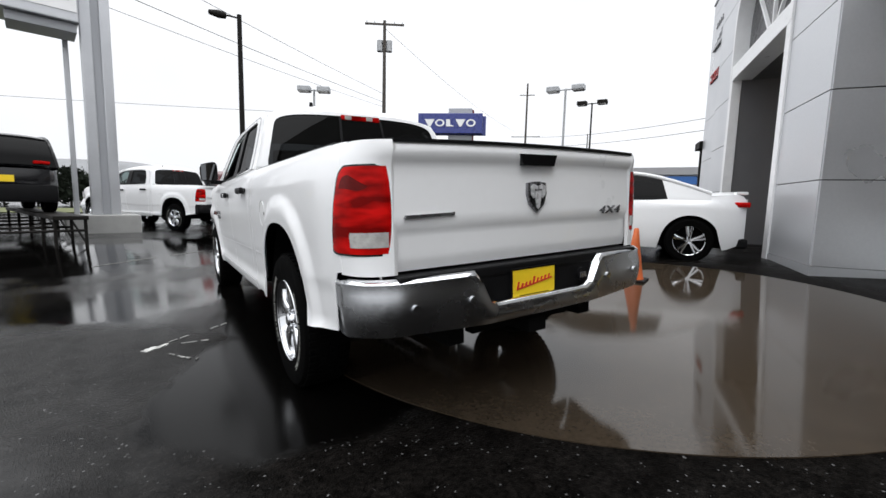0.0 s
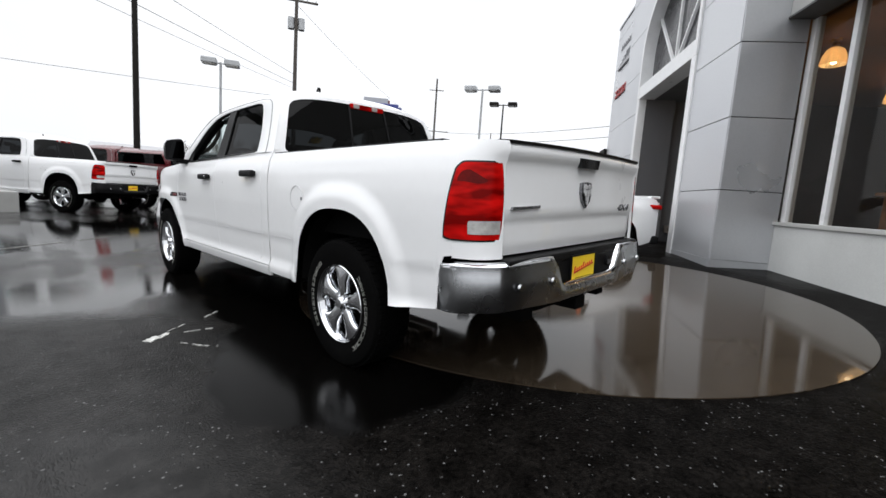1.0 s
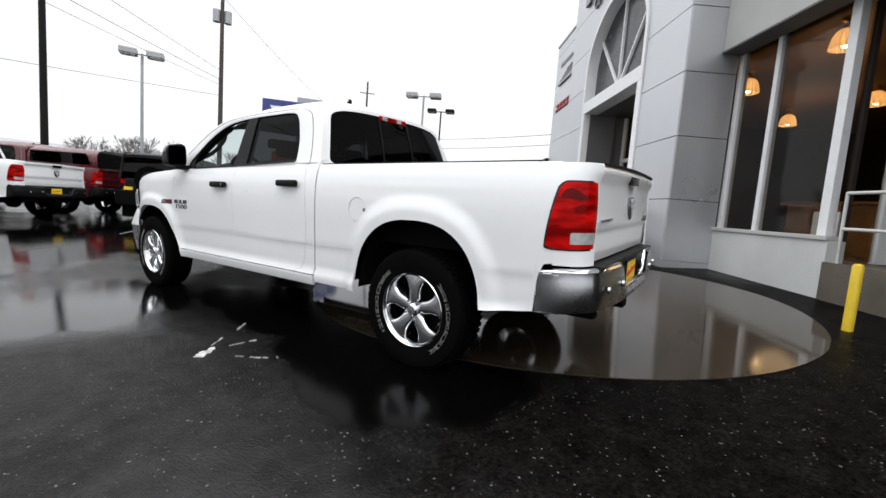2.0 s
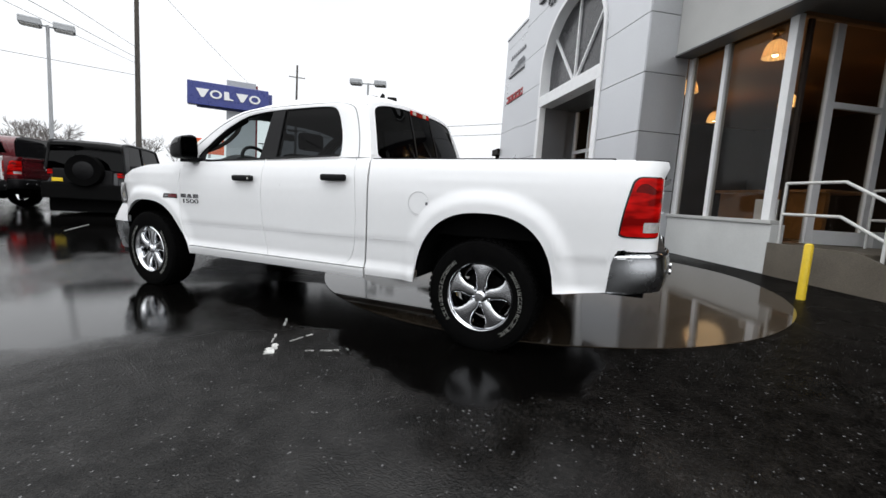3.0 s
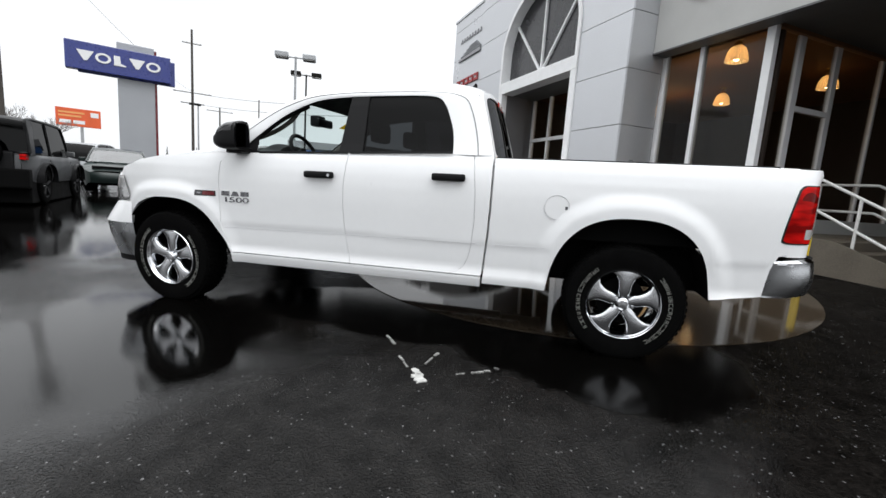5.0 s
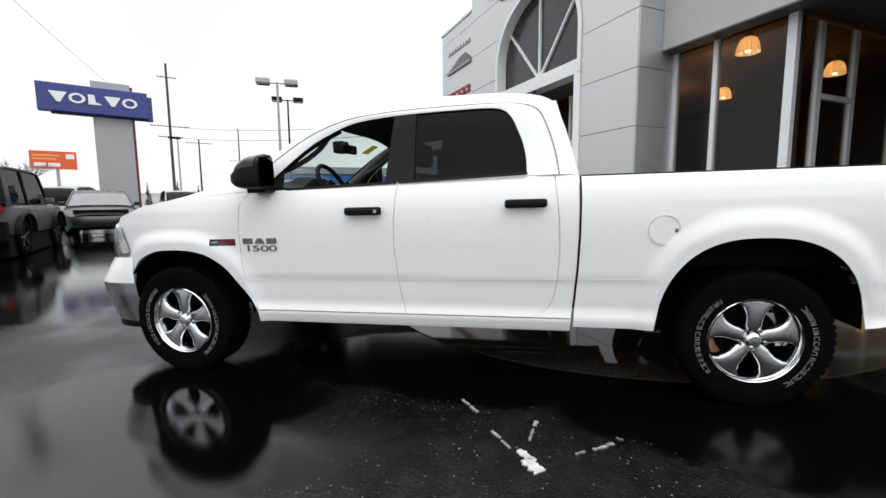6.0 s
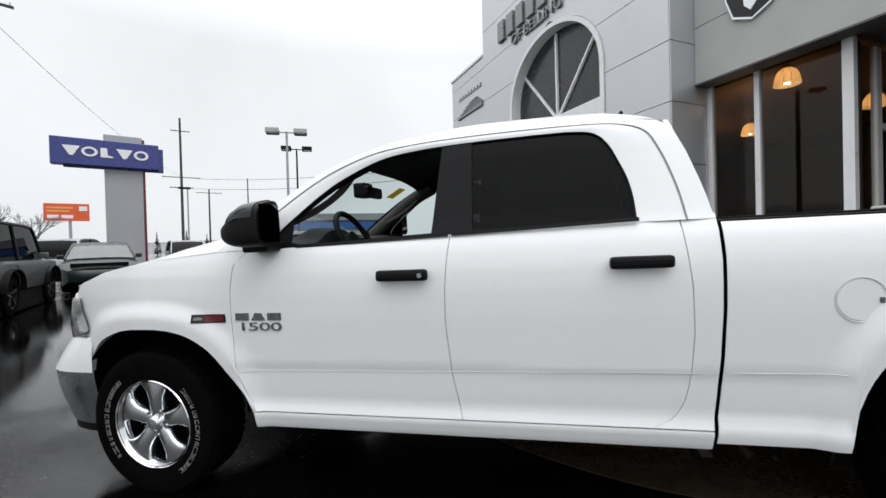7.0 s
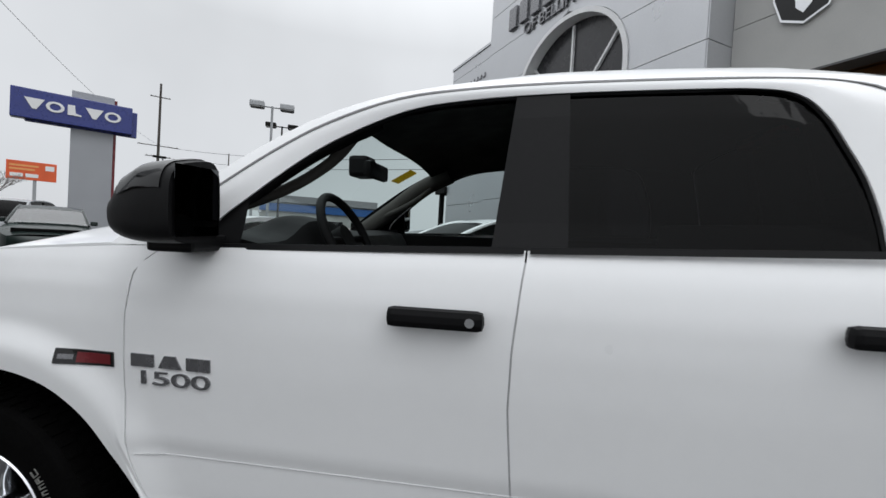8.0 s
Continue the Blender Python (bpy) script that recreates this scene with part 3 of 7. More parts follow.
def arch_outline(grow, z0, n=32):
    """The arch's outline in X and Z, open at the bottom z0, from one foot to the other."""
    a, b = ARCH_A + grow, ARCH_B + grow
    pts = [(ARCH_X + a, z0)]
    pts += [(ARCH_X + a * math.cos(t), ARCH_Z + b * math.sin(t)) for t in np.linspace(0, math.pi, n)]
    return pts + [(ARCH_X - a, z0)]


def strip_between(inner, outer, y0, y1):
    """A solid band between two outlines of equal count, from depth y0 to y1."""
    bm = bmesh.new()
    rows = [[bm.verts.new((x, y, z)) for x, z in line] for line, y in ((inner, y0), (outer, y0), (outer, y1), (inner, y1))]
    n = len(inner)
    for i in range(n - 1):
        for k in range(4):
            a, b = rows[k], rows[(k + 1) % 4]
            bm.faces.new((a[i], a[i + 1], b[i + 1], b[i]))
    for i in (0, n - 1):
        bm.faces.new([r[i] for r in rows])
    return bm


def portal():
    wall = in_building(tagged(new("wall_portal", None), "tall grey metal-panelled entrance portal with arch", "wall", kind="structure"))
    deep = -0.9
    TOP = 9.4
    # cores behind the cladding
    part("core", box((0.02, deep, -0.2), (1.58, -0.03, 4.0)), PANEL_JOINT, wall)
    part("core", box((5.26, deep, -0.2), (6.86, -0.03, 4.0)), PANEL_JOINT, wall)
    side = arch_outline(0.02, 4.0)
    right = [p for p in side if p[0] <= ARCH_X + 1e-6][::-1]
    left = [p for p in side if p[0] >= ARCH_X - 1e-6]
    part("core", prism([(0.02, 4.0)] + right + [(ARCH_X, TOP - 0.02), (0.02, TOP - 0.02)], deep, -0.03, 1), PANEL_JOINT, wall)
    part("core", prism([(6.86, 4.0)] + left + [(ARCH_X, TOP - 0.02), (6.86, TOP - 0.02)], deep, -0.03, 1), PANEL_JOINT, wall)
    # cladding panels, joint by joint
    seams = [0.1, 0.36, 1.47, 2.58, 3.68, 4.77, 5.87, 6.97, 8.07, TOP]
    gap = 0.007
    for z0, z1 in zip(seams, seams[1:]):
        for x0, x1 in ((0.0, 1.6), (5.24, 6.88)):
            if z1 < 4.0:
                part("panel", box((x0, -0.03, z0 + gap), (x1, 0.0, z1 - gap), 0.003), PANEL, wall)
        part("panel", box((-0.025, -0.9, z0 + gap), (0.0 - 0.001, -0.012, z1 - gap), 0.003), PANEL, wall)
        part("panel", box((6.88, -0.9, z0 + gap), (6.905, -0.012, z1 - gap), 0.003), PANEL, wall)
    for z0, z1 in ((3.68, 4.77), (4.77, 5.87), (5.87, 6.97), (6.97, 8.07), (8.07, TOP)):
        for x0, x1, sgn in ((0.0, ARCH_X - 0.006, -1), (ARCH_X + 0.006, 6.88, 1)):
            if z0 > 6.9:
                part("panel", box((x0, -0.03, z0 + gap), (x1, 0.0, z1 - gap), 0.003), PANEL, wall)
                continue
            edge = []
            for z in np.linspace(max(z0, 3.68) + gap, z1 - gap, 12):
                b = ARCH_B + 0.01
                w = ARCH_A + 0.01 if z <= ARCH_Z else (ARCH_A + 0.01) * math.sqrt(max(0.0, 1 - ((z - ARCH_Z) / b) ** 2))
                edge.append((ARCH_X + sgn * max(w, 0.006), float(z)))
            far = x0 if sgn < 0 else x1
            part("panel", prism([(far, z0 + gap)] + edge + [(far, z1 - gap)], -0.03, 0.0, 1), PANEL, wall)
    # white arch surround, sill beam and jambs
    part("arch_surround", strip_between(arch_outline(-0.11, 4.02), arch_outline(0.0, 4.02), -0.35, 0.035), WHITE_TRIM, wall, "white aluminium arch surround", True)
    part("arch_beam", box((1.57, -0.36, 4.0), (5.27, 0.03, 4.32), 0.01), WHITE_TRIM, wall, "white beam under the arch")
    part("jamb", box((1.56, -0.16, 0.1), (1.77, 0.03, 4.0), 0.01), WHITE_TRIM, wall)
    part("jamb", box((5.07, -0.16, 0.1), (5.28, 0.03, 4.0), 0.01), WHITE_TRIM, wall)
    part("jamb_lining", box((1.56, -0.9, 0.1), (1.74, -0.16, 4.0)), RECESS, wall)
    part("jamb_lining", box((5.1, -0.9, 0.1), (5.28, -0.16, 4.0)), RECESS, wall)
    inner = arch_outline(-0.10, 4.3)
    part("arch_infill", prism(inner, -0.3, -0.26, 1), ARCH_FILL, wall, "dark grey arch infill")
    hub = (3.43, 4.33)
    for tip in ((3.43, 6.5), (4.86, 5.93), (2.0, 5.93)):
        d = Vector((tip[0] - hub[0], tip[1] - hub[1])).normalized() * 0.028
        part("mullion", prism([(hub[0] - d.y, hub[1] + d.x), (hub[0] + d.y, hub[1] - d.x), (tip[0] + d.y, tip[1] - d.x), (tip[0] - d.y, tip[1] + d.x)], -0.27, -0.2, 1), WHITE_TRIM, wall)
    # plinth
    part("plinth", box((-0.04, -0.9, -0.2), (1.6, 0.012, 0.36)), PANEL, wall)
    part("plinth", box((5.24, -0.9, -0.2), (6.92, 0.012, 0.36)), PANEL, wall)
    # entrance recess
    rec = in_building(tagged(new("window_entrance", None), "dark glazed entrance at the back of the portal", "window", kind="structure"))
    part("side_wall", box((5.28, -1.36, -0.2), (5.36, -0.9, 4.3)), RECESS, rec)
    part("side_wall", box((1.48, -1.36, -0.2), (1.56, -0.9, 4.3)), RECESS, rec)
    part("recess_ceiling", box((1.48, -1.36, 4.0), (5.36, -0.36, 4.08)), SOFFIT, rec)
    part("pane", box((1.56, -1.32, 0.3), (5.28, -1.3, 4.0)), WINDOW_GLASS, rec).visible_shadow = False
    for x in (1.6, 2.5, 3.42, 4.34, 5.24):
        part("mullion", box((x - 0.04, -1.36, 0.2), (x + 0.04, -1.25, 4.0), 0.004), WHITE_TRIM, rec)
    part("transom", box((1.6, -1.35, 2.7), (5.24, -1.26, 2.8), 0.004), WHITE_TRIM, rec)


portal()


def side_wing():
    """The lower wing beyond the portal, with raised signs."""
    wall = in_building(tagged(new("wall_wing", None), "grey panelled wing wall with raised brand signs", "wall", kind="structure"))
    part("core", box((6.9, -6.0, -0.2), (10.0, -0.34, 7.5)), PANEL_JOINT, wall)
    for z0, z1 in ((0.1, 1.47), (1.47, 2.58), (2.58, 3.9), (3.9, 5.0), (5.0, 6.1), (6.1, 7.2), (7.2, 7.6)):
        part("panel", box((6.92, -0.34, z0 + 0.006), (10.04, -0.3, z1 - 0.006), 0.003), PANEL, wall)
        part("panel", box((10.0, -6.0, z0 + 0.006), (10.04, -0.345, z1 - 0.006), 0.003), PANEL, wall)
    part("coping", box((6.9, -6.0, 7.6), (10.08, -0.27, 7.68)), PANEL, wall)
    sign = in_building(thing("wall_sign", BM, "grey winged badge and bar sign on panelled wall", "sign"))
    part("bar", prism([(7.5, 5.98), (9.5, 5.98), (9.4, 6.06), (7.5, 6.12)], -0.3, -0.24, 1), BADGE_GREY, sign)
    for k in range(4):
        part("wing", prism([(7.55 + 0.12 * k, 6.16 + 0.075 * k), (9.3 - 0.25 * k, 6.12 + 0.075 * k), (9.3 - 0.25 * k, 6.15 + 0.075 * k), (7.55 + 0.12 * k, 6.19 + 0.075 * k)], -0.3, -0.26, 1), SIGN_GREY, sign)
    for i in range(8):
        part("sign_mark", box((7.62 + i * 0.235, -0.3, 6.66), (7.76 + i * 0.235, -0.27, 6.70), 0.005), BADGE_GREY, sign)
        part("sign_mark", box((7.62 + i * 0.235, -0.3, 6.70), (7.65 + i * 0.235, -0.27, 6.80), 0.005), BADGE_GREY, sign)
    red = in_building(thing("wall_sign", BM, "red raised bar sign on panelled wall", "sign"))
    for i in range(5):
        x = 7.62 + i * 0.4
        part("sign_mark", box((x, -0.3, 5.0), (x + 0.3, -0.25, 5.09), 0.015), SIGN_RED, red)
        part("sign_mark", box((x, -0.3, 5.19), (x + 0.3, -0.25, 5.26), 0.015), SIGN_RED, red)
        part("sign_mark", box((x, -0.3, 5.09), (x + 0.09, -0.25, 5.19), 0.015), SIGN_RED, red)


side_wing()


def wing_right():
    """Fascia, soffit and the glazed corner of the showroom."""
    fas = in_building(tagged(new("wall_fascia", None), "light grey fascia over the showroom windows", "wall", kind="structure"))
    part("fascia", box((-7.5, -0.92, 4.03), (-0.03, -0.62, 5.045), 0.008), STUCCO, fas)
    part("fascia", box((-7.5, -0.92, 5.055), (-0.03, -0.62, 7.0), 0.008), STUCCO, fas)
    part("fascia_joint", box((-7.48, -0.9, 5.03), (-0.05, -0.632, 5.07)), PANEL_JOINT, fas)
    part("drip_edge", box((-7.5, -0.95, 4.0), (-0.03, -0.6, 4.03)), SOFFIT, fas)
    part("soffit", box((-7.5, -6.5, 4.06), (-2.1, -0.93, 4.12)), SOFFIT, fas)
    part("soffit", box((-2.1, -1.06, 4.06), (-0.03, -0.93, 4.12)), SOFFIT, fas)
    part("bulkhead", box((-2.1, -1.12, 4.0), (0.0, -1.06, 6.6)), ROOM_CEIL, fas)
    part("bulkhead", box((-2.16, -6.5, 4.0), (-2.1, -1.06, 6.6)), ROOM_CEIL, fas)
    part("roof", box((-7.5, -9.5, 6.6), (6.9, -0.93, 6.8)), FAR_ROOF, fas)
    # Two walls added out of view, so the door glass reflects something dark.
    part("unseen_end_wall", box((-7.6, -6.5, -0.2), (-7.45, -0.62, 7.0)), BROWN_WALL, fas, "unseen brown end wall added to darken the glass reflections")
    part("unseen_porch_back", box((-7.45, -6.55, -0.2), (-2.16, -6.42, 4.06)), BROWN_WALL, fas, "unseen brown back wall added to close the porch")
    win = in_building(tagged(new("window_1", None), "tall showroom window in white frames", "window", kind="structure"))
    part("pane", box((-2.05, -1.01, 1.03), (0.0, -0.995, 4.0)), WINDOW_GLASS, win).visible_shadow = False
    for x0, x1 in ((-0.1, 0.02), (-0.92, -0.835)):
        part("window_frame", box((x0, -1.06, 1.0), (x1, -0.95, 4.02), 0.006), WHITE_TRIM, win)
    part("window_frame", box((-2.165, -1.05, 0.98), (-2.03, -0.94, 4.02), 0.006), WHITE_TRIM, win, "wide white corner post")
    part("window_sill", box((-2.3, -1.05, 0.97), (0.0, -0.83, 1.03), 0.01), STUCCO, win)
    low = bpart("wall_low", box((-2.3, -1.1, -0.2), (-0.03, -0.86, 0.97), 0.008), LOW_WALL)
    tagged(low, "low white painted wall under showroom window", "wall", kind="structure")
    door = in_building(tagged(new("door_1", None), "closed glazed showroom door with transom", "door", kind="structure"))
    part("pane", box((-2.06, -6.4, 0.72), (-2.045, -1.2, 4.0)), WINDOW_GLASS, door).visible_shadow = False
    for y0, y1 in ((-1.86, -1.72), (-2.9, -2.77), (-4.28, -4.22), (-5.48, -5.42)):
        part("door_frame", box((-2.1, y0, 0.7), (-2.02, y1, 4.02), 0.006), WHITE_TRIM, door)
    part("door_frame", box((-2.1, -1.3, 0.7), (-2.03, -1.24, 4.02), 0.006), ROOM_WALL, door, "dark bronze frame")
    part("transom", box((-2.1, -2.77, 2.79), (-2.02, -1.86, 2.88), 0.006), WHITE_TRIM, door)
    part("door_leaf_rail", box((-2.1, -2.77, 0.7), (-2.02, -1.86, 0.92), 0.006), WHITE_TRIM, door)
    part("kick_wall", box((-2.14, -6.4, 0.6), (-1.98, -3.0, 0.95)), LOW_WALL, door)


wing_right()


def entrance_steps():
    st = in_building(tagged(new("stairs", None), "brown concrete entrance landing with steps", "stairs", kind="structure"))
    part("landing", box((-3.55, -6.4, -0.2), (-2.3, -0.88, 0.69), 0.012), BROWN_WALL, st)
    part("landing", box((-2.3, -6.4, -0.2), (-2.0, -1.1, 0.69), 0.012), BROWN_WALL, st)
    for i in range(3):
        part("stair_tread", box((-3.85 - 0.3 * i, -6.4, -0.2), (-3.55 - 0.3 * i, -0.88, 0.69 - 0.13 * (i + 1)), 0.012), BROWN_WALL, st)
    part("cheek_wall", prism([(-2.3, 0.7), (-3.5, 0.7), (-5.3, 0.06), (-5.3, -0.2), (-2.3, -0.2)], -0.875, -0.83, 1), BROWN_WALL, st, "brown side wall of the steps")
    for k, y in enumerate((-1.0, -2.6)):
        rl = thing("handrail", BM, "white painted pipe handrail on the landing", "railing", "entrance handrails")
        for z in (1.58, 1.13):
            pts = [(-2.32, y, z), (-3.12, y, z), (-4.6, y, z - 0.76)]
            part("rail", rod(pts[1], pts[2], 0.021, bm=rod(pts[0], pts[1], 0.021)), RAIL, rl, smooth=True)
        part("post", rod((-2.32, y, 0.69), (-2.32, y, 1.59), 0.021), RAIL, rl, smooth=True)
        part("post", rod((-3.66, y, 0.5), (-3.66, y, 1.3), 0.021), RAIL, rl, smooth=True)
        part("post", rod((-4.45, y, 0.15), (-4.45, y, 0.9), 0.021), RAIL, rl, smooth=True)


entrance_steps()


def showroom():
    fl = bpart("floor_showroom", box((-2.0, -9.4, 0.5), (6.9, -1.06, 0.69)), ROOM_FLOOR)
    tagged(fl, "dark tiled showroom floor", "floor", kind="structure")
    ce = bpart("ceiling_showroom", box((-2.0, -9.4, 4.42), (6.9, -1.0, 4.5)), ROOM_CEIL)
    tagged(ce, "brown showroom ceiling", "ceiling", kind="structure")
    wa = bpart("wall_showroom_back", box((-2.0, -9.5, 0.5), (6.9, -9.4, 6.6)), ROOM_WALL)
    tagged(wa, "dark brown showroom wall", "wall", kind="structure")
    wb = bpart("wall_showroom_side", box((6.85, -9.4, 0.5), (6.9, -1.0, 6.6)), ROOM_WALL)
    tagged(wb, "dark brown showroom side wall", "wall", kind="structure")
    first = None
    for x, y in ((-0.72, -2.1), (1.95, -5.4), (4.4, -5.45), (-0.55, -5.5), (1.85, -2.45)):
        m = BM @ pose(x, y, 0)
        if first is None:
            first = thing("pendant_lamp", m, "warm lit ribbed glass bell pendant lamp", "lamp", "showroom pendant lamps")
            bell = [(0.03, 4.28), (0.07, 4.27), (0.13, 4.22), (0.17, 4.13), (0.19, 4.02), (0.2, 3.96), (0.19, 3.96), (0.16, 4.12), (0.12, 4.2), (0.03, 4.25)]
            glass = lathe(bell, 72, 2)
            for v in glass.verts:
                rib = 1 + 0.06 * math.cos(18 * math.atan2(v.co.y, v.co.x))
                v.co.x, v.co.y = v.co.x * rib, v.co.y * rib
            part("shade", glass, LAMP_GLASS, first, smooth=True)
            part("cap", lathe([(0.0, 4.36), (0.05, 4.35), (0.075, 4.30), (0.08, 4.26), (0.0, 4.25)], 16, 2), BRASS, first, smooth=True)
            part("stem", rod((0, 0, 4.33), (0, 0, 4.43), 0.02), BRASS, first)
            part("canopy", lathe([(0.0, 4.425), (0.09, 4.42), (0.085, 4.395), (0.05, 4.38), (0.0, 4.378)], 20, 2), BRASS, first)
            part("bulb", lathe([(0.0, 4.13), (0.04, 4.10), (0.055, 4.04), (0.04, 3.99), (0.0, 3.975)], 14, 2), BULB, first, smooth=True)
        else:
            copy_thing(first, m)
    desk = thing("reception_desk", BM, "amber wooden reception desk in the showroom", "desk")
    part("front_panel", box((-0.9, -3.6, 0.69), (1.6, -3.5, 1.62), 0.01), DESK_WOOD, desk)
    part("end_panel", box((1.5, -4.3, 0.69), (1.6, -3.6, 1.62), 0.01), DESK_WOOD, desk)
    part("desk_top", box((-0.95, -4.35, 1.62), (1.7, -3.42, 1.68), 0.01), DESK_WOOD, desk)
    card = thing("display_card", BM, "white leaflet holder standing inside the showroom window", "display")
    part("card", box((-1.98, -1.32, 0.69), (-1.56, -1.28, 1.36), 0.005), SIGN_WHITE, card)
    part("foot", box((-1.9, -1.4, 0.69), (-1.64, -1.2, 0.72), 0.005), SIGN_WHITE, card)
    for x, y in ((0.4, -3.0), (3.2, -5.0)):
        lamp = new("showroom_light", bpy.data.lights.new("showroom_light", 'POINT'))
        lamp.data.energy, lamp.data.color, lamp.data.shadow_soft_size = 20, (1.0, 0.68, 0.36), 0.5
        lamp.matrix_world = BM @ pose(x, y, 3.7)


showroom()


def fascia_emblem():
    em = thing("wall_emblem", BM, "black and silver shield emblem on fascia", "sign")
    sh = [(-0.75, 4.86), (-1.05, 4.72), (-1.35, 4.86), (-1.47, 5.21), (-1.42, 5.61), (-1.05, 5.76), (-0.68, 5.61), (-0.63, 5.21)]
    c = Vector((-1.05, 5.24))
    part("rim", prism(sh, -0.62, -0.57, 1), CHROME, em)
    part("shield", prism([tuple(c + (Vector(p) - c) * 0.93) for p in sh], -0.6, -0.56, 1), GLOSS_BLACK, em)
    for pts in ([(-0.30, 0.36), (-0.06, 0.34), (-0.05, 0.12), (-0.19, 0.0), (-0.31, 0.10)], [(0.30, 0.36), (0.06, 0.34), (0.05, 0.12), (0.19, 0.0), (0.31, 0.10)],
                [(-0.13, 0.05), (0.13, 0.05), (0.10, -0.26), (0.0, -0.37), (-0.10, -0.26)]):
        part("emblem_mark", prism([(c.x + a, c.y + b) for a, b in pts], -0.58, -0.55, 1), CHROME, em)
    sg = thing("wall_lettering", BM, "dark raised dealer sign lettering above arch", "sign")
    for i in range(9):
        part("sign_mark", box((5.45 - i * 0.5, 0.0, 7.25), (5.8 - i * 0.5, 0.09, 7.85), 0.02), BADGE_GREY, sg)
    lettering("lettering_line", "OF BELLING", 0.42, pose(3.98, 0.03, 6.88, 90, 0, 180), BADGE_GREY, sg, 0.03, "dark raised letters")


fascia_emblem()
bo = thing("bollard", on_ground(2.33, -2.71), "yellow painted steel bollard beside the landing", "bollard")
part("pipe", lathe([(0.0, -0.05), (0.045, -0.05), (0.045, 0.615), (0.04, 0.635), (0.025, 0.645), (0.0, 0.648)], 24, 2), YELLOW, bo, smooth=True)


def side_canopy():
    """A dark flat porch roof on posts beyond the wing."""
    cp = thing("porch_canopy", BM, "dark flat canopy on square posts beside the wing", "canopy")
    part("slab", box((10.05, -2.2, 3.05), (10.9, -0.2, 3.3), 0.02), DARK_POLE, cp)
    for x in (10.7,):
        part("post", box((x - 0.08, -0.5, -0.2), (x + 0.08, -0.34, 3.05), 0.01), DARK_POLE, cp)


side_canopy()

# ---- pickup trucks ----
WHEELBASE, HUB, TYRE_R = 3.795, 0.39, 0.402
ARCHES = ((-0.002, 0.40, 0.512, 0.585), (3.772, 0.40, 0.535, 0.525))   # centre y, centre z, half length, height
CREASE = 0.724
_waist = curve([(0.36, 0.935), (0.42, 0.962), (0.47, 0.974), (0.505, 0.972), (0.535, 0.957), (0.60, 0.964), (CREASE, 0.9722), (CREASE + 0.007, 0.975),
                (0.85, 0.981), (0.98, 0.987), (1.10, 0.987), (1.20, 0.980), (1.27, 0.966), (1.32, 0.950), (1.36, 0.929), (1.40, 0.912)])


def side_x(y, z):
    """Half the body's width at a place on its side."""
    x = _waist(z)
    if y > 3.75:
        x -= 0.30 * (y - 3.75) ** 2
    if y < -0.6:
        x -= 0.22 * (y + 0.6) ** 2
    for cy, cz, a, b in ARCHES:
        r = ((abs(y - cy) / (a + 0.02)) ** 2.4 + (abs(z - cz) / (b + 0.02)) ** 2.4) ** (1 / 2.4)
        if z > 0.36:
            x += 0.026 * (1 - step(1.06, 1.26, r))
    return x


def arch_z(y, base):
    """The lower edge of the body side: the wheel openings, or the sill."""
    for cy, cz, a, b in ARCHES:
        t = abs(y - cy) / a
        if t < 1:
            return max(base, cz + b * (1 - t ** 2.5) ** (1 / 2.5))
    return base


def skin(y0, y1, z0, z1, nu, nv, sgn, extra=0.0, arch=True, lipped=0.025):
    """A body side panel between two edges (functions of z) and two heights (functions of y)."""
    def f(u, v):
        ym = y0(0.8) + (y1(0.8) - y0(0.8)) * u
        lo = arch_z(ym, z0(ym)) if arch else z0(ym)
        h = (z1(ym) - lo) / nv
        z = lo + h * nv * v
        if lo < CREASE - h and CREASE - h < z <= CREASE:
            z = CREASE
        elif CREASE < z <= CREASE + h and lo < CREASE - h:
            z = CREASE + 0.008
        y = y0(z) + (y1(z) - y0(z)) * u
        return (sgn * (side_x(y, z) + extra), y, z)
    bm = grid(nu, nv, f)
    if lipped:
        lip(bm, (-sgn * lipped, 0, 0))
    return bm


def crease_z(y):
    """Height of the pressed line along the doors and the bed."""
    return 0.70 + 0.0145 * (3.2 - y)


def const(v):
    return lambda _: v


CAB_OUT = [(3.33, 1.322), (3.22, 1.41), (3.07, 1.515), (2.88, 1.638), (2.70, 1.731), (2.48, 1.801), (2.25, 1.829), (2.0, 1.842), (1.7, 1.846), (1.42, 1.844),
           (1.24, 1.832), (1.115, 1.800), (1.056, 1.70), (1.017, 1.58), (0.988, 1.47), (0.968, 1.366)]
CAB_IN = [(3.02, 1.325), (2.985, 1.40), (2.90, 1.475), (2.76, 1.585), (2.63, 1.665), (2.44, 1.745), (2.25, 1.777), (2.0, 1.793), (1.7, 1.799), (1.50, 1.797),
          (1.405, 1.777), (1.35, 1.718), (1.315, 1.64), (1.285, 1.56), (1.268, 1.47), (1.262, 1.366)]
CAB_N = 60
_cab_out, _cab_in = spline(CAB_OUT, CAB_N), spline(CAB_IN, CAB_N)


def house_x(z):
    """Half the cab's width above the waist."""
    return float(np.interp(z, [1.33, 1.40, 1.60, 1.75, 1.80, 1.84], [0.942, 0.915, 0.856, 0.812, 0.792, 0.765]))


def cab_frame(sgn, inset=0.0, shrink=0.0):
    """The pillar and roof-rail frame round the side windows."""
    def f(u, v):
        k = int(round(u * CAB_N))
        a, b = _cab_out[k], _cab_in[k]
        p = a + (b - a) * v
        bulge = 0.010 * math.sin(math.pi * v)
        return (sgn * (house_x(p[1]) + bulge - inset), p[0], p[1])
    return grid(CAB_N, 4, f)


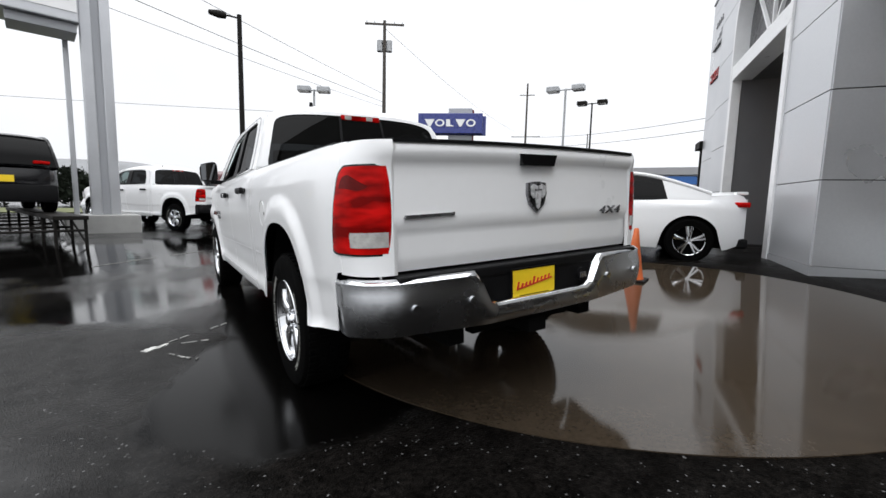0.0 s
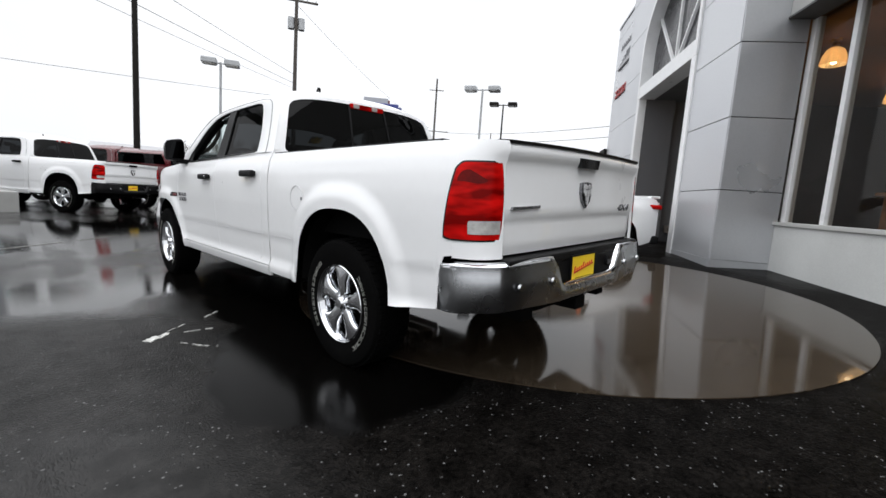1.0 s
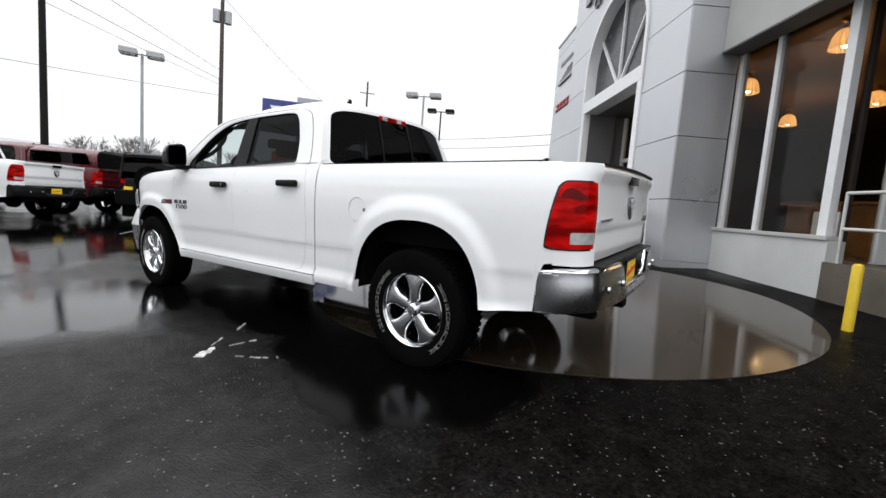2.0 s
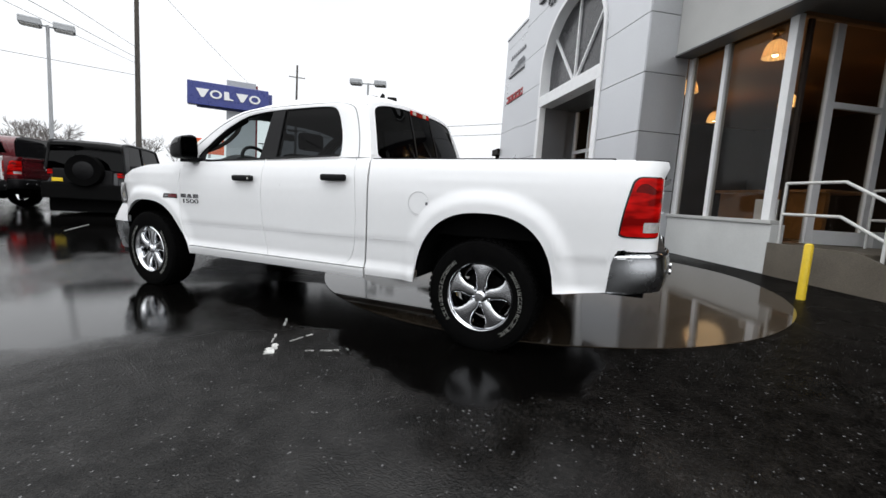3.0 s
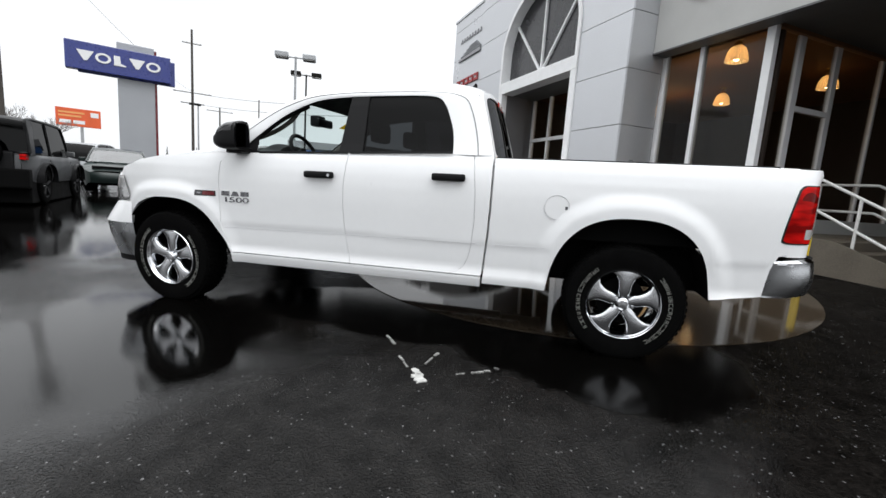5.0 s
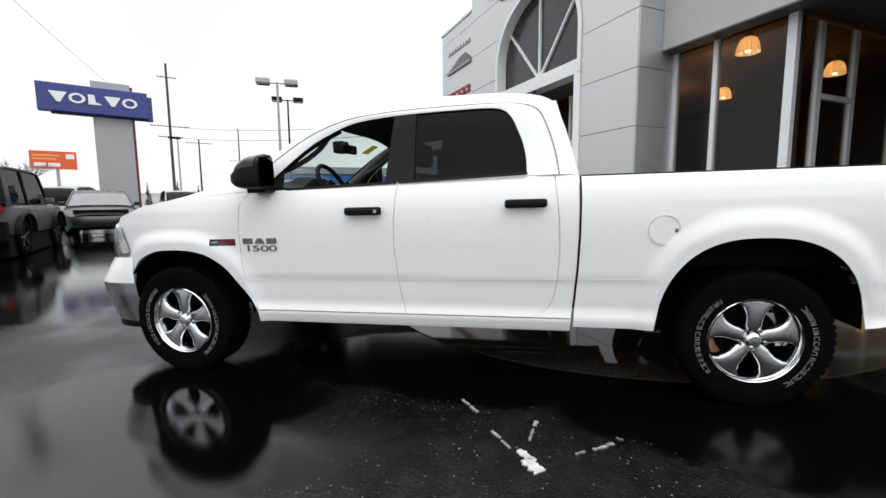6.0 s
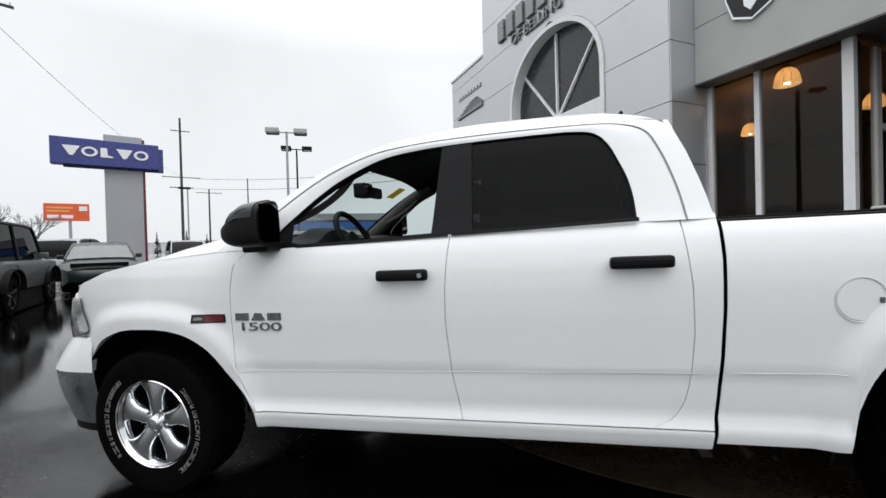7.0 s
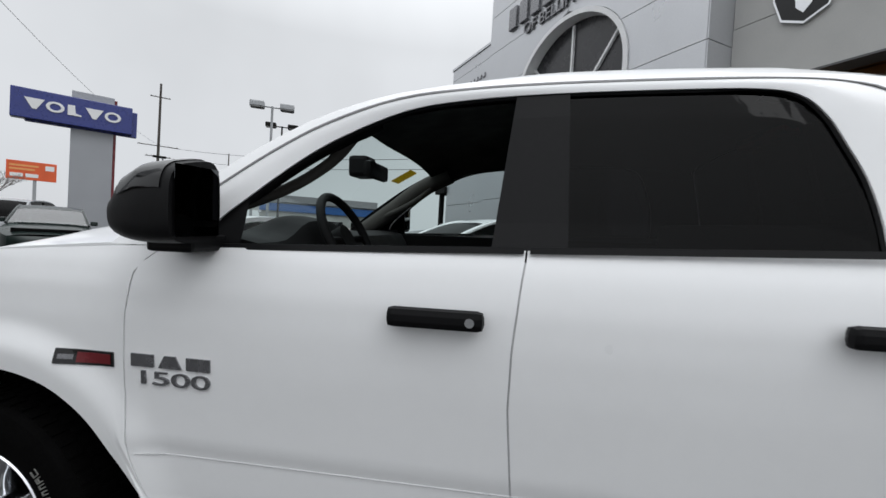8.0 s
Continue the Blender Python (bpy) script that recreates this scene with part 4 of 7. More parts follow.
def pane_between(y0, y1, sgn, inset, n=22, trim=0.004, slant=0.0):
    """The glass of a side window from y0 to y1 under the frame's inner edge."""
    ys = [p[0] for p in _cab_in][::-1]
    zs = [p[1] for p in _cab_in][::-1]

    def f(u, v):
        y = y0 + (y1 - y0) * u
        top = float(np.interp(y, ys, zs)) - trim
        low = belt_z(y) - 0.003
        z = low + (max(top, low + 0.001) - low) * v
        y += slant * (0.5 - v) * u
        return (sgn * (house_x(z) - inset), y, z)
    return grid(n, 6, f)


def across(row, crown, bow, u, power=4.0):
    """A place on the cab's top between both sides."""
    y, z = row
    x = house_x(z) * 0.995
    return (x * u, y + bow * (1 - u * u), z + crown * (1 - abs(u) ** power))


def wheel_parts(truck, x, y, sgn, chrome=True, spokes=5):
    """Tyre, rim, spokes, hub and brake of one wheel; sgn is the outer side."""
    wheel = new("wheel")
    wheel.parent = truck
    wheel.matrix_local = pose(x, y, HUB)
    tread = [(0.235, -0.125), (0.30, -0.133), (0.36, -0.136), (0.385, -0.128), (0.400, -0.105), (0.402, -0.05), (0.402, 0.05), (0.400, 0.105), (0.385, 0.128),
             (0.36, 0.136), (0.30, 0.133), (0.25, 0.125), (0.235, 0.118)]
    tyre = part("tyre", lathe(tread, 64), RUBBER, wheel, smooth=True)
    bm = bmesh.new()
    for k in range(56):
        for row, off in ((-0.085, 0), (-0.028, 0.5), (0.028, 0), (0.085, 0.5)):
            a = 2 * math.pi * (k + off) / 56
            box((row - 0.024, -0.014, 0.399), (row + 0.024, 0.014, 0.408), bm=bm)
            bmesh.ops.rotate(bm, verts=bm.verts[-8:], cent=(0, 0, 0), matrix=Matrix.Rotation(a, 3, 'X'))
    tagged(part("tread_pattern", bm, RUBBER, wheel), kind="stuff")
    rim = part("rim", lathe([(0.238, -0.12 * sgn), (0.222, -0.11 * sgn), (0.205, 0.0), (0.218, 0.07 * sgn), (0.234, 0.118 * sgn), (0.244, 0.131 * sgn), (0.249, 0.124 * sgn), (0.241, 0.10 * sgn)], 64),
               CHROME if chrome else PAINT_SILVER, wheel, "polished chrome rim", True)
    for k in range(spokes):
        a = 2 * math.pi * k / spokes + 0.05

        def f(u, v):
            r = 0.045 + (0.237 - 0.045) * u
            w = float(np.interp(r, [0.045, 0.085, 0.11, 0.15, 0.19, 0.212, 0.237], [0.032, 0.043, 0.042, 0.048, 0.068, 0.105, 0.142]))
            s = (v - 0.5) * 2
            out = 0.104 + 0.010 * math.sin(2.6 * u) - 0.007 * s * s - 0.012 * abs(s) ** 14
            q = Vector((sgn * out, s * w, r))
            q.rotate(Matrix.Rotation(a, 3, 'X'))
            return q
        bm = grid(14, 16, f)
        part("spoke", lip(bm, (-sgn * 0.045, 0, 0)), SATIN_CHROME if chrome else PAINT_SILVER, wheel, smooth=True)
    part("hub_cap", lathe([(0.0, 0.130 * sgn), (0.03, 0.128 * sgn), (0.042, 0.117 * sgn), (0.048, 0.08 * sgn), (0.06, 0.06 * sgn)], 24), CHROME, wheel, smooth=True)
    for k in range(5):
        a = 2 * math.pi * (k + 0.5) / 5 + 0.05
        c = Vector((0, math.sin(a) * 0.068, math.cos(a) * 0.068))
        part("lug_nut", rod((sgn * 0.05, c.y, c.z), (sgn * 0.108, c.y, c.z), 0.012, 0.010, 8), CHROME, wheel)
    part("brake_disc", lathe([(0.0, 0.01 * sgn), (0.165, 0.01 * sgn), (0.165, -0.01 * sgn), (0.0, -0.01 * sgn)], 32), UNDER, wheel)
    if chrome:
        bm = bmesh.new()
        rnd = random.Random(12)
        for start, count in ((0.7, 20), (3.75, 21)):
            ang = start
            for k in range(count):
                w = rnd.choice((0.014, 0.018, 0.022))
                if k in (8, 15):
                    ang += 0.03
                    continue
                one = bmesh.new()
                x0, x1 = sgn * 0.1335 - 0.002, sgn * 0.1335 + 0.002
                sides = [(-w / 2, -w / 2 + 0.003, 0.287, 0.312), (w / 2 - 0.003, w / 2, 0.287, 0.312), (-w / 2, w / 2, 0.309, 0.312), (-w / 2, w / 2, 0.287, 0.290)]
                sides.pop(rnd.randrange(4))
                for y0, y1, z0, z1 in sides:
                    box((x0, y0, z0), (x1, y1, z1), bm=one)
                if k % 3 == 1:
                    box((x0, -w / 2, 0.2975), (x1, w / 2, 0.3005), bm=one)
                bmesh.ops.rotate(one, verts=one.verts, cent=(0, 0, 0), matrix=Matrix.Rotation(-ang, 3, 'X'))
                ang += (w + 0.008) / 0.299
                tmp = bpy.data.meshes.new("tmp")
                one.to_mesh(tmp)
                one.free()
                bm.from_mesh(tmp)
                bpy.data.meshes.remove(tmp)
        tagged(part("sidewall_lettering", bm, TYRE_WHITE, wheel, "raised white outline marks on the sidewall"), kind="stuff")
    return wheel


def belt_z(y):
    """The lower edge of the side windows, which rises to the rear."""
    return 1.338 + 0.03 * (2.6 - min(3.1, max(0.95, y)))


def along_belt(bm):
    for v in bm.verts:
        v.co.z += belt_z(v.co.y) - 1.338
    return bm


def pickup(m, paint, label, hero=True, bed_cover=False):
    t = thing("pickup_truck", m, label, "truck")
    belt = belt_z
    seam = curve([(0.40, 2.045), (0.49, 2.055), (0.70, 2.092), (0.95, 2.11), (1.10, 2.106), (1.26, 2.09), (1.34, 2.078)])
    back_cut = curve([(0.40, 1.30), (0.492, 1.235), (0.508, 1.185), (0.55, 1.138), (0.62, 1.106), (0.70, 1.088), (0.90, 1.07), (1.10, 1.074), (1.36, 1.10)])
    cab_end = curve([(0.40, 1.010), (0.55, 0.998), (0.80, 0.976), (1.0, 0.966), (1.20, 0.962), (1.38, 0.964)])
    door_front = curve([(0.40, 3.13), (0.49, 3.135), (0.58, 3.175), (0.70, 3.222), (0.91, 3.24), (1.12, 3.235), (1.26, 3.215), (1.33, 3.12)])
    shoulder = curve([(3.1, 1.335), (3.4, 1.315), (3.8, 1.285), (4.1, 1.235), (4.3, 1.175), (4.45, 1.10)])
    gate_y = curve([(0.80, -1.072), (0.86, -1.086), (0.975, -1.090), (0.99, -1.100), (1.03, -1.106), (1.22, -1.100), (1.262, -1.103), (1.292, -1.121), (1.325, -1.126), (1.345, -1.112)])
    g = 0.0026
    for sgn in (-1, 1):
        fender = part("fender", skin(lambda z: door_front(z) + g, curve([(0.4, 4.27), (0.62, 4.28), (0.66, 4.325), (0.85, 4.325), (0.89, 4.305), (1.085, 4.385), (1.12, 4.37), (1.2, 4.30)]), curve([(3.2, 0.42), (4.2, 0.42), (4.3, 0.72)]), shoulder, 70, 22, sgn), paint, t, smooth=True)
        for name, a, b, flush in (("front_door", lambda z: seam(z) + g, lambda z: door_front(z) - g, 0.0), ("rear_door", lambda z: back_cut(z) + g, lambda z: seam(z) - g, 0.025)):
            door = part(name, skin(a, b, const(0.492), belt, 26, 30, sgn), paint, t, smooth=True)
            y0 = 2.175 if name == "front_door" else 1.145
            hx = side_x(2, 1.17)
            part("handle", box((sgn * (hx + 0.012), y0, 1.150 + flush), (sgn * (hx + 0.048), y0 + 0.25, 1.203 + flush), 0.018), BLACK, door, "black plastic pull handle")
            part("handle_recess", box((sgn * (hx - 0.004), y0 + 0.03, 1.158 + flush), (sgn * (hx + 0.004), y0 + 0.21, 1.196 + flush), 0.003), GLOSS_BLACK, door)
            if name == "front_door":
                part("lock", rod((sgn * (hx + 0.04), y0 + 0.035, 1.176), (sgn * (hx + 0.052), y0 + 0.035, 1.176), 0.012), CHROME, door, "chrome lock barrel")
            part("belt_strip", along_belt(prism([(sgn * house_x(1.335), 1.33), (sgn * (house_x(1.335) + 0.008), 1.33), (sgn * (house_x(1.345) + 0.006), 1.347), (sgn * house_x(1.345), 1.347)],
                                     1.26 if name == "rear_door" else 2.085, 2.07 if name == "rear_door" else 3.03, 1)), BLACK, door)
        for cut, top in ((seam, 1.322), (back_cut, 1.335), (door_front, 1.30)):
            bm = grid(1, 24, lambda u, v: (sgn * (side_x(cut(0.495 + (top - 0.495) * v), 0.495 + (top - 0.495) * v) - 0.006), cut(0.495 + (top - 0.495) * v) + 0.02 * (u - 0.5), 0.495 + (top - 0.495) * v))
            part("shut_flange", lip(bm, (-sgn * 0.012, 0, 0)), DOOR_LINE, t)
        part("cab_corner", skin(cab_end, lambda z: back_cut(z) - g, const(0.492), belt, 6, 28, sgn, lipped=0.09), paint, t, smooth=True)
        bm = grid(1, 20, lambda u, v: (sgn * (side_x(0.95, 0.52 + 0.82 * v) - 0.05), cab_end(0.52 + 0.82 * v) - 0.010 * u, 0.52 + 0.82 * v))
        part("cab_flange", lip(bm, (-sgn * 0.01, 0, 0)), paint, t)
        part("rocker", skin(cab_end, const(3.14), const(0.405), const(0.483), 30, 6, sgn, 0.002), paint, t, smooth=True)
        bed = part("bed_side", skin(const(-0.93), lambda z: cab_end(z) - 0.016, curve([(-0.93, 0.81), (-0.872, 0.80), (-0.842, 0.70), (-0.832, 0.53), (-0.8, 0.525), (-0.515, 0.487), (-0.45, 0.46), (0.4, 0.435)]), const(1.35), 110, 26, sgn, lipped=0.005), paint, t, smooth=True)
        if sgn < 0:
            fd = lathe([(0.080, 0.002), (0.083, 0.004), (0.086, 0.0)], 40)
            bmesh.ops.translate(fd, verts=fd.verts, vec=(-side_x(0.5, 1.03) - 0.003, 0.5, 1.03))
            part("fuel_door_edge", fd, DOOR_LINE, bed)
            part("fuel_door", rod((-side_x(0.5, 1.03) + 0.004, 0.5, 1.03), (-side_x(0.5, 1.03) - 0.0015, 0.5, 1.03), 0.079, 0.078, 40), paint, bed)
            part("fuel_door_tab", box((-side_x(0.5, 1.03) - 0.004, 0.425, 1.018), (-side_x(0.5, 1.03), 0.443, 1.04), 0.002), BADGE_GREY, bed)
        # rear corner post, wrapping round to the tailgate
        path = [(side_x(-0.93, 1.0), -0.925), (0.949, -0.972), (0.930, -1.018), (0.895, -1.056), (0.850, -1.080), (0.794, -1.093)]
        rear = spline([(a, b, 0) for a, b in path], 14)
        dense = spline([(a, b, 0) for a, b in path], 40)
        round_corner = [Vector((side_x(y, 1.0), y, 0)) for y in np.linspace(-0.84, -0.92, 9)] + dense[1:]
        last = len(round_corner) - 1

        def corner(u, v):
            p = rear[int(round(u * 14))]
            z = 0.80 + (1.345 - 0.80) * v
            k = (_waist(z) - _waist(1.0)) * (1 - u)
            return (sgn * (p[0] + k), p[1] - 0.006 * u * u + (gate_y(z) + 1.100) * u ** 3 * (z > 1.25), z)
        part("rear_corner", lip(grid(14, 16, corner), (-sgn * 0.02, 0.01, 0)), paint, t, smooth=True)

        def lamp(u, v, out=0.006, grow=0.0):
            high = 1.243 - 0.034 * max(0.0, 1 - u / 0.22) ** 2.2 + grow
            low = 0.892 + 0.012 * max(0.0, 1 - u / 0.12) ** 2 - grow
            z = low + (high - low) * v
            lead = -0.884 - 0.055 * v ** 1.5 + grow
            shift = [(_waist(z) - _waist(1.0)) * (1 - k / last) for k in range(last + 1)]
            arc = [Vector((q.x + d, q.y, 0)) for q, d in zip(round_corner, shift)]
            k = next(i for i, q in enumerate(arc) if q.y < lead)
            arc = [arc[k - 1].lerp(arc[k], (arc[k - 1].y - lead) / (arc[k - 1].y - arc[k].y))] + arc[k:]
            f = u * (len(arc) - 1)
            i = min(int(f), len(arc) - 2)
            d = (arc[i + 1] - arc[i]).normalized()
            q = arc[i].lerp(arc[i + 1], f - i) + Vector((-d.y, d.x, 0)) * (0.003 + out * math.sin(math.pi * (0.08 + 0.84 * u)) ** 0.6 * math.sin(math.pi * (0.1 + 0.8 * v)) ** 0.5)
            return Vector((sgn * q.x, q.y, z))
        tl = part("tail_lamp", lip(grid(26, 16, lamp), (-sgn * 0.012, 0.01, 0)), RED_LENS, t, "red tail lamp with clear reversing lens", True)
        part("lamp_chamber", (grid(16, 6, lambda u, v: lamp(0.10 + 0.55 * u, 0.80 + 0.03 * math.sin(5 * u) + (0.10 - 0.05 * u) * (2 * v - 1) * max(0.05, math.sin(math.pi * u)) ** 0.5, 0.0078))), LAMP_DEEP, tl, "", True)
        part("reversing_lens", lip(grid(8, 5, lambda u, v: lamp(0.40 + 0.54 * u, 0.075 + 0.175 * v, 0.010)), (-sgn * 0.01, 0.01, 0)), CLEAR_LENS, tl, "clear ribbed reversing lens", True)
        part("lamp_bezel", lip(grid(26, 16, lambda u, v: lamp(u * 0.97, v, 0.002, 0.008)), (-sgn * 0.008, 0.008, 0)), GLOSS_BLACK, tl, "", True)
        # cab frame, inner trim and glass
        part("cab_side_frame", lip(cab_frame(sgn), (-sgn * 0.012, 0, 0)), paint, t, smooth=True)
        part("door_seam", frame_line(sgn, 0.36, 0.0035), SEAM, t)
        part("pillar_trim", cab_frame(sgn, 0.05), TRIM_DARK, t, smooth=True)
        part("window_rubber", strip_rubber(sgn), BLACK, t)
        if not (hero and sgn < 0):   # the driver's window is down
            part("front_window", pane_between(2.14, 2.995, sgn, 0.02), CLEAR_GLASS, t, "clear front door glass").visible_shadow = False
        part("rear_window", pane_between(1.258, 1.985, sgn, 0.016), TINT_GLASS, t, "dark tinted rear door glass").visible_shadow = False
        part("b_pillar", lip(pane_between(1.975, 2.146, sgn, 0.004, 6, -0.004, 0.05), (-sgn * 0.05, 0, 0)), SATIN_BLACK, t, "black centre pillar cover")
        part("mirror_sail", pane_between(2.90, 3.015, sgn, 0.010, 6), BLACK, t)
        # door mirror
        mir = part("door_mirror", mirror_shell(sgn), BLACK, t, "large black door mirror", True)
        part("mirror_cap", mirror_cap(sgn), GLOSS_BLACK, mir, "gloss black mirror cap", True)
        part("mirror_glass", box((sgn * 0.995, MIRROR_Y - 0.006, 1.362), (sgn * 1.148, MIRROR_Y - 0.005, 1.540)), MIRROR, mir)
        part("mirror_arm", box((sgn * 0.88, 2.95, 1.315), (sgn * 1.06, 3.09, 1.36), 0.012), BLACK, mir)
        # head lamp and bumper end
        part("head_lamp", head_lamp(sgn), HEAD_LENS, t, "clear wrap-round head lamp", True)
        # wheel-house liners
        for cy, cz, a, b in ARCHES:
            bm = grid(24, 1, lambda u, v: (sgn * (0.60 + 0.34 * v), cy + (a + 0.02) * math.cos(math.pi * u), cz + 0.06 + (b - 0.04) * math.sin(math.pi * u)))
            part("wheel_liner", bm, UNDER, t, smooth=True)
            part("wheel_liner_back", prism([(cy + (a + 0.02) * math.cos(s), cz + 0.06 + (b - 0.04) * math.sin(s)) for s in np.linspace(0, math.pi, 20)], sgn * 0.60, sgn * 0.58, 0), UNDER, t)
        for y in (0.0, WHEELBASE):
            wheel_parts(t, sgn * 0.855, y, sgn)
    # hood, cowl and front
    hood_line = curve([(3.28, 1.372), (3.5, 1.378), (3.8, 1.355), (4.1, 1.30), (4.35, 1.215), (4.5, 1.13), (4.58, 1.05)])

    def hood(u, v):
        y = 3.30 + (4.58 - 3.30) * v
        s = (u - 0.5) * 2
        wide = min(side_x(min(y, 4.45), 1.25), 0.93) - 0.03
        edge = min(shoulder(y), hood_line(y)) + 0.006
        rise = hood_line(y) + 0.045 * (1 - step(0.25, 0.75, abs(s))) - edge
        return (s * wide, y - 0.10 * s * s * v, edge + rise * (1 - abs(s) ** 3.2))
    part("hood", lip(grid(32, 20, hood), (0, 0, -0.02)), paint, t, smooth=True)
    part("cowl", box((-0.86, 3.1, 1.25), (0.86, 3.36, 1.345), 0.02), BLACK, t)
    part("grille", box((-0.46, 4.42, 0.72), (0.46, 4.60, 1.10), 0.03), CHROME, t, "chrome crosshair grille")
    part("grille_mesh", box((-0.42, 4.56, 0.75), (0.42, 4.606, 1.07), 0.01), BLACK, t)
    fb = spline([(0.955, 4.26, 0), (0.95, 4.40, 0), (0.90, 4.56, 0), (0.75, 4.70, 0), (0.4, 4.79, 0), (0.0, 4.81, 0)], 16)
    full = [Vector((-p.x, p.y, 0)) for p in fb] + fb[::-1][1:]

    def bump_front(u, v):
        p = full[int(round(u * (len(full) - 1)))]
        z = 0.36 + 0.31 * v
        return (p.x * (1 - 0.02 * abs(v - 0.6)), p.y - 0.10 * (1 - v) ** 1.5, z)
    part("front_bumper", lip(grid(len(full) - 1, 8, bump_front), (0, -0.05, 0)), DULL_CHROME, t, "chrome front bumper", True)
    def fascia(u, v):
        p = full[int(round(u * (len(full) - 1)))]
        z = 0.662 + 0.195 * v
        return (p.x * (1 - 0.02 * v ** 2), p.y - 0.145 * v * step(4.26, 4.45, p.y), z)
    part("bumper_fascia", lip(grid(len(full) - 1, 8, fascia), (0, -0.05, 0)), paint, t, "body-coloured panel over the bumper", True)
    part("air_dam", grid(len(full) - 1, 3, lambda u, v: (full[int(round(u * (len(full) - 1)))].x * 0.96, full[int(round(u * (len(full) - 1)))].y - 0.08, 0.30 + 0.14 * v)), BLACK, t, smooth=True)
    part("front_panel", box((-0.84, 4.30, 0.60), (0.84, 4.46, 1.12), 0.04), paint, t)
    # roof, windscreen and back of the cab
    roof_rows = [(2.66, 1.735), (2.56, 1.765), (2.4, 1.80), (2.2, 1.822), (2.0, 1.837), (1.7, 1.844), (1.45, 1.844), (1.28, 1.838), (1.17, 1.826), (1.11, 1.80)]
    fine = spline([(a, b, 0) for a, b in roof_rows], 24)

    def roof(u, v):
        p = fine[int(round(v * 24))]
        crown = float(np.interp(p.x, [1.11, 1.2, 1.35, 2.0, 2.4, 2.66], [0.072, 0.098, 0.125, 0.138, 0.122, 0.1]))
        bow = float(np.interp(p.x, [1.11, 1.3, 2.3, 2.66], [-0.036, 0.0, 0.0, 0.10]))
        return across((p.x, p.y), crown, bow, (u - 0.5) * 2, 3.6)
    part("roof", grid(36, 24, roof), paint, t, smooth=True)
    part("headliner", grid(12, 8, lambda u, v: (lambda q: (q[0] * 0.96, q[1], q[2] - 0.045))(roof(u, v))), TRIM_DARK, t, smooth=True)
    part("windscreen", grid(24, 14, lambda u, v: across((3.28 + (2.67 - 3.28) * v, 1.355 + (1.735 - 1.355) * v + 0.028 * math.sin(math.pi * v)), 0.03 + 0.071 * v, 0.17 - 0.07 * v, (u - 0.5) * 2, 2.5)), CLEAR_GLASS, t, "clear windscreen", True).visible_shadow = False

    def back(u, v, inset=0.0):
        z = 1.30 + (1.815 - 1.30) * v
        y = 0.952 + (1.092 - 0.952) * v ** 1.2
        s = (u - 0.5) * 2
        return (s * (house_x(z) - 0.012), y - 0.036 * (1 - abs(s) ** 2.2) + inset, z + 0.056 * v * (1 - abs(s) ** 3.6))

    def back_rim(u, v):
        a = 2 * math.pi * u
        c, n = math.cos(a), math.sin(a)
        k = 1 / max(abs(c), abs(n))
        r = (abs(c) ** 12 + abs(n) ** 12) ** (-1 / 12)
        x, z = (c * k, n * k), (c * r, n * r)
        inner = (0.5 + 0.462 * z[0], 0.525 + 0.415 * z[1])
        outer = (0.5 + 0.5 * x[0], 0.5 + 0.5 * x[1])
        return back(inner[0] + (outer[0] - inner[0]) * v, inner[1] + (outer[1] - inner[1]) * v)
    part("cab_back", lip(grid(120, 3, back_rim, closed_u=True), (0, 0.02, 0)), paint, t, smooth=True)
    part("back_window", grid(30, 10, lambda u, v: back(0.025 + 0.95 * u, 0.09 + 0.87 * v, 0.010)), BACK_GLASS, t, "dark rear cab window with sliding pane", True).visible_shadow = False
    for s in (-0.24, 0.24):
        part("slider_frame", lip(grid(2, 10, lambda u, v: back(0.5 + 0.5 * s + 0.012 * (u - 0.5), 0.13 + 0.82 * v, 0.004)), (0, 0.015, 0)), BLACK, t)
    bl = part("brake_lamp", box((-0.185, 1.04, 1.803), (0.185, 1.11, 1.850), 0.012), RED_LENS, t, "high red brake lamp with clear cargo lens")
    for s in (-0.12, 0.08):
        part("cargo_lens", box((s - 0.03, 1.034, 1.809), (s + 0.03, 1.045, 1.844), 0.004), CLEAR_LENS, bl)
    part("antenna_fin", prism([(1.31, 1.875), (1.20, 1.865), (1.205, 1.955), (1.215, 1.965), (1.24, 1.935)], -0.40, -0.375, 0), BLACK, t)
    # cabin
    part("cabin_floor", box((-0.86, 1.05, 0.60), (0.86, 3.25, 0.75)), TRIM_DARK, t)
    for sgn in (-1, 1):
        part("door_card", box((sgn * 0.86, 1.1, 0.6), (sgn * 0.90, 3.15, 1.33)), TRIM_DARK, t)
    part("dashboard", dash(), TRIM_DARK, t, "dark dashboard", True)
    sw = part("steering_wheel", torus_wheel((-0.40, 2.783, 1.345), 0.185, 0.018, 62), TRIM_DARK, t, "dark steering wheel", True)
    part("wheel_hub", rod((-0.40, 2.783, 1.345), (-0.40, 2.99, 1.24), 0.06, 0.04), TRIM_DARK, sw, smooth=True)
    part("wheel_spoke", box((-0.58, 2.785, 1.32), (-0.22, 2.815, 1.35), 0.01), TRIM_DARK, sw)
    for x in (-0.42, 0.42):
        st = part("seat_back", box((x - 0.26, 2.0, 0.75), (x + 0.26, 2.16, 1.42), 0.05), SEAT, t, smooth=True)
        part("headrest", box((x - 0.14, 1.98, 1.46), (x + 0.14, 2.08, 1.63), 0.04), SEAT, st, smooth=True)
        part("seat_cushion", box((x - 0.26, 2.05, 0.75), (x + 0.26, 2.6, 0.98), 0.05), SEAT, st, smooth=True)
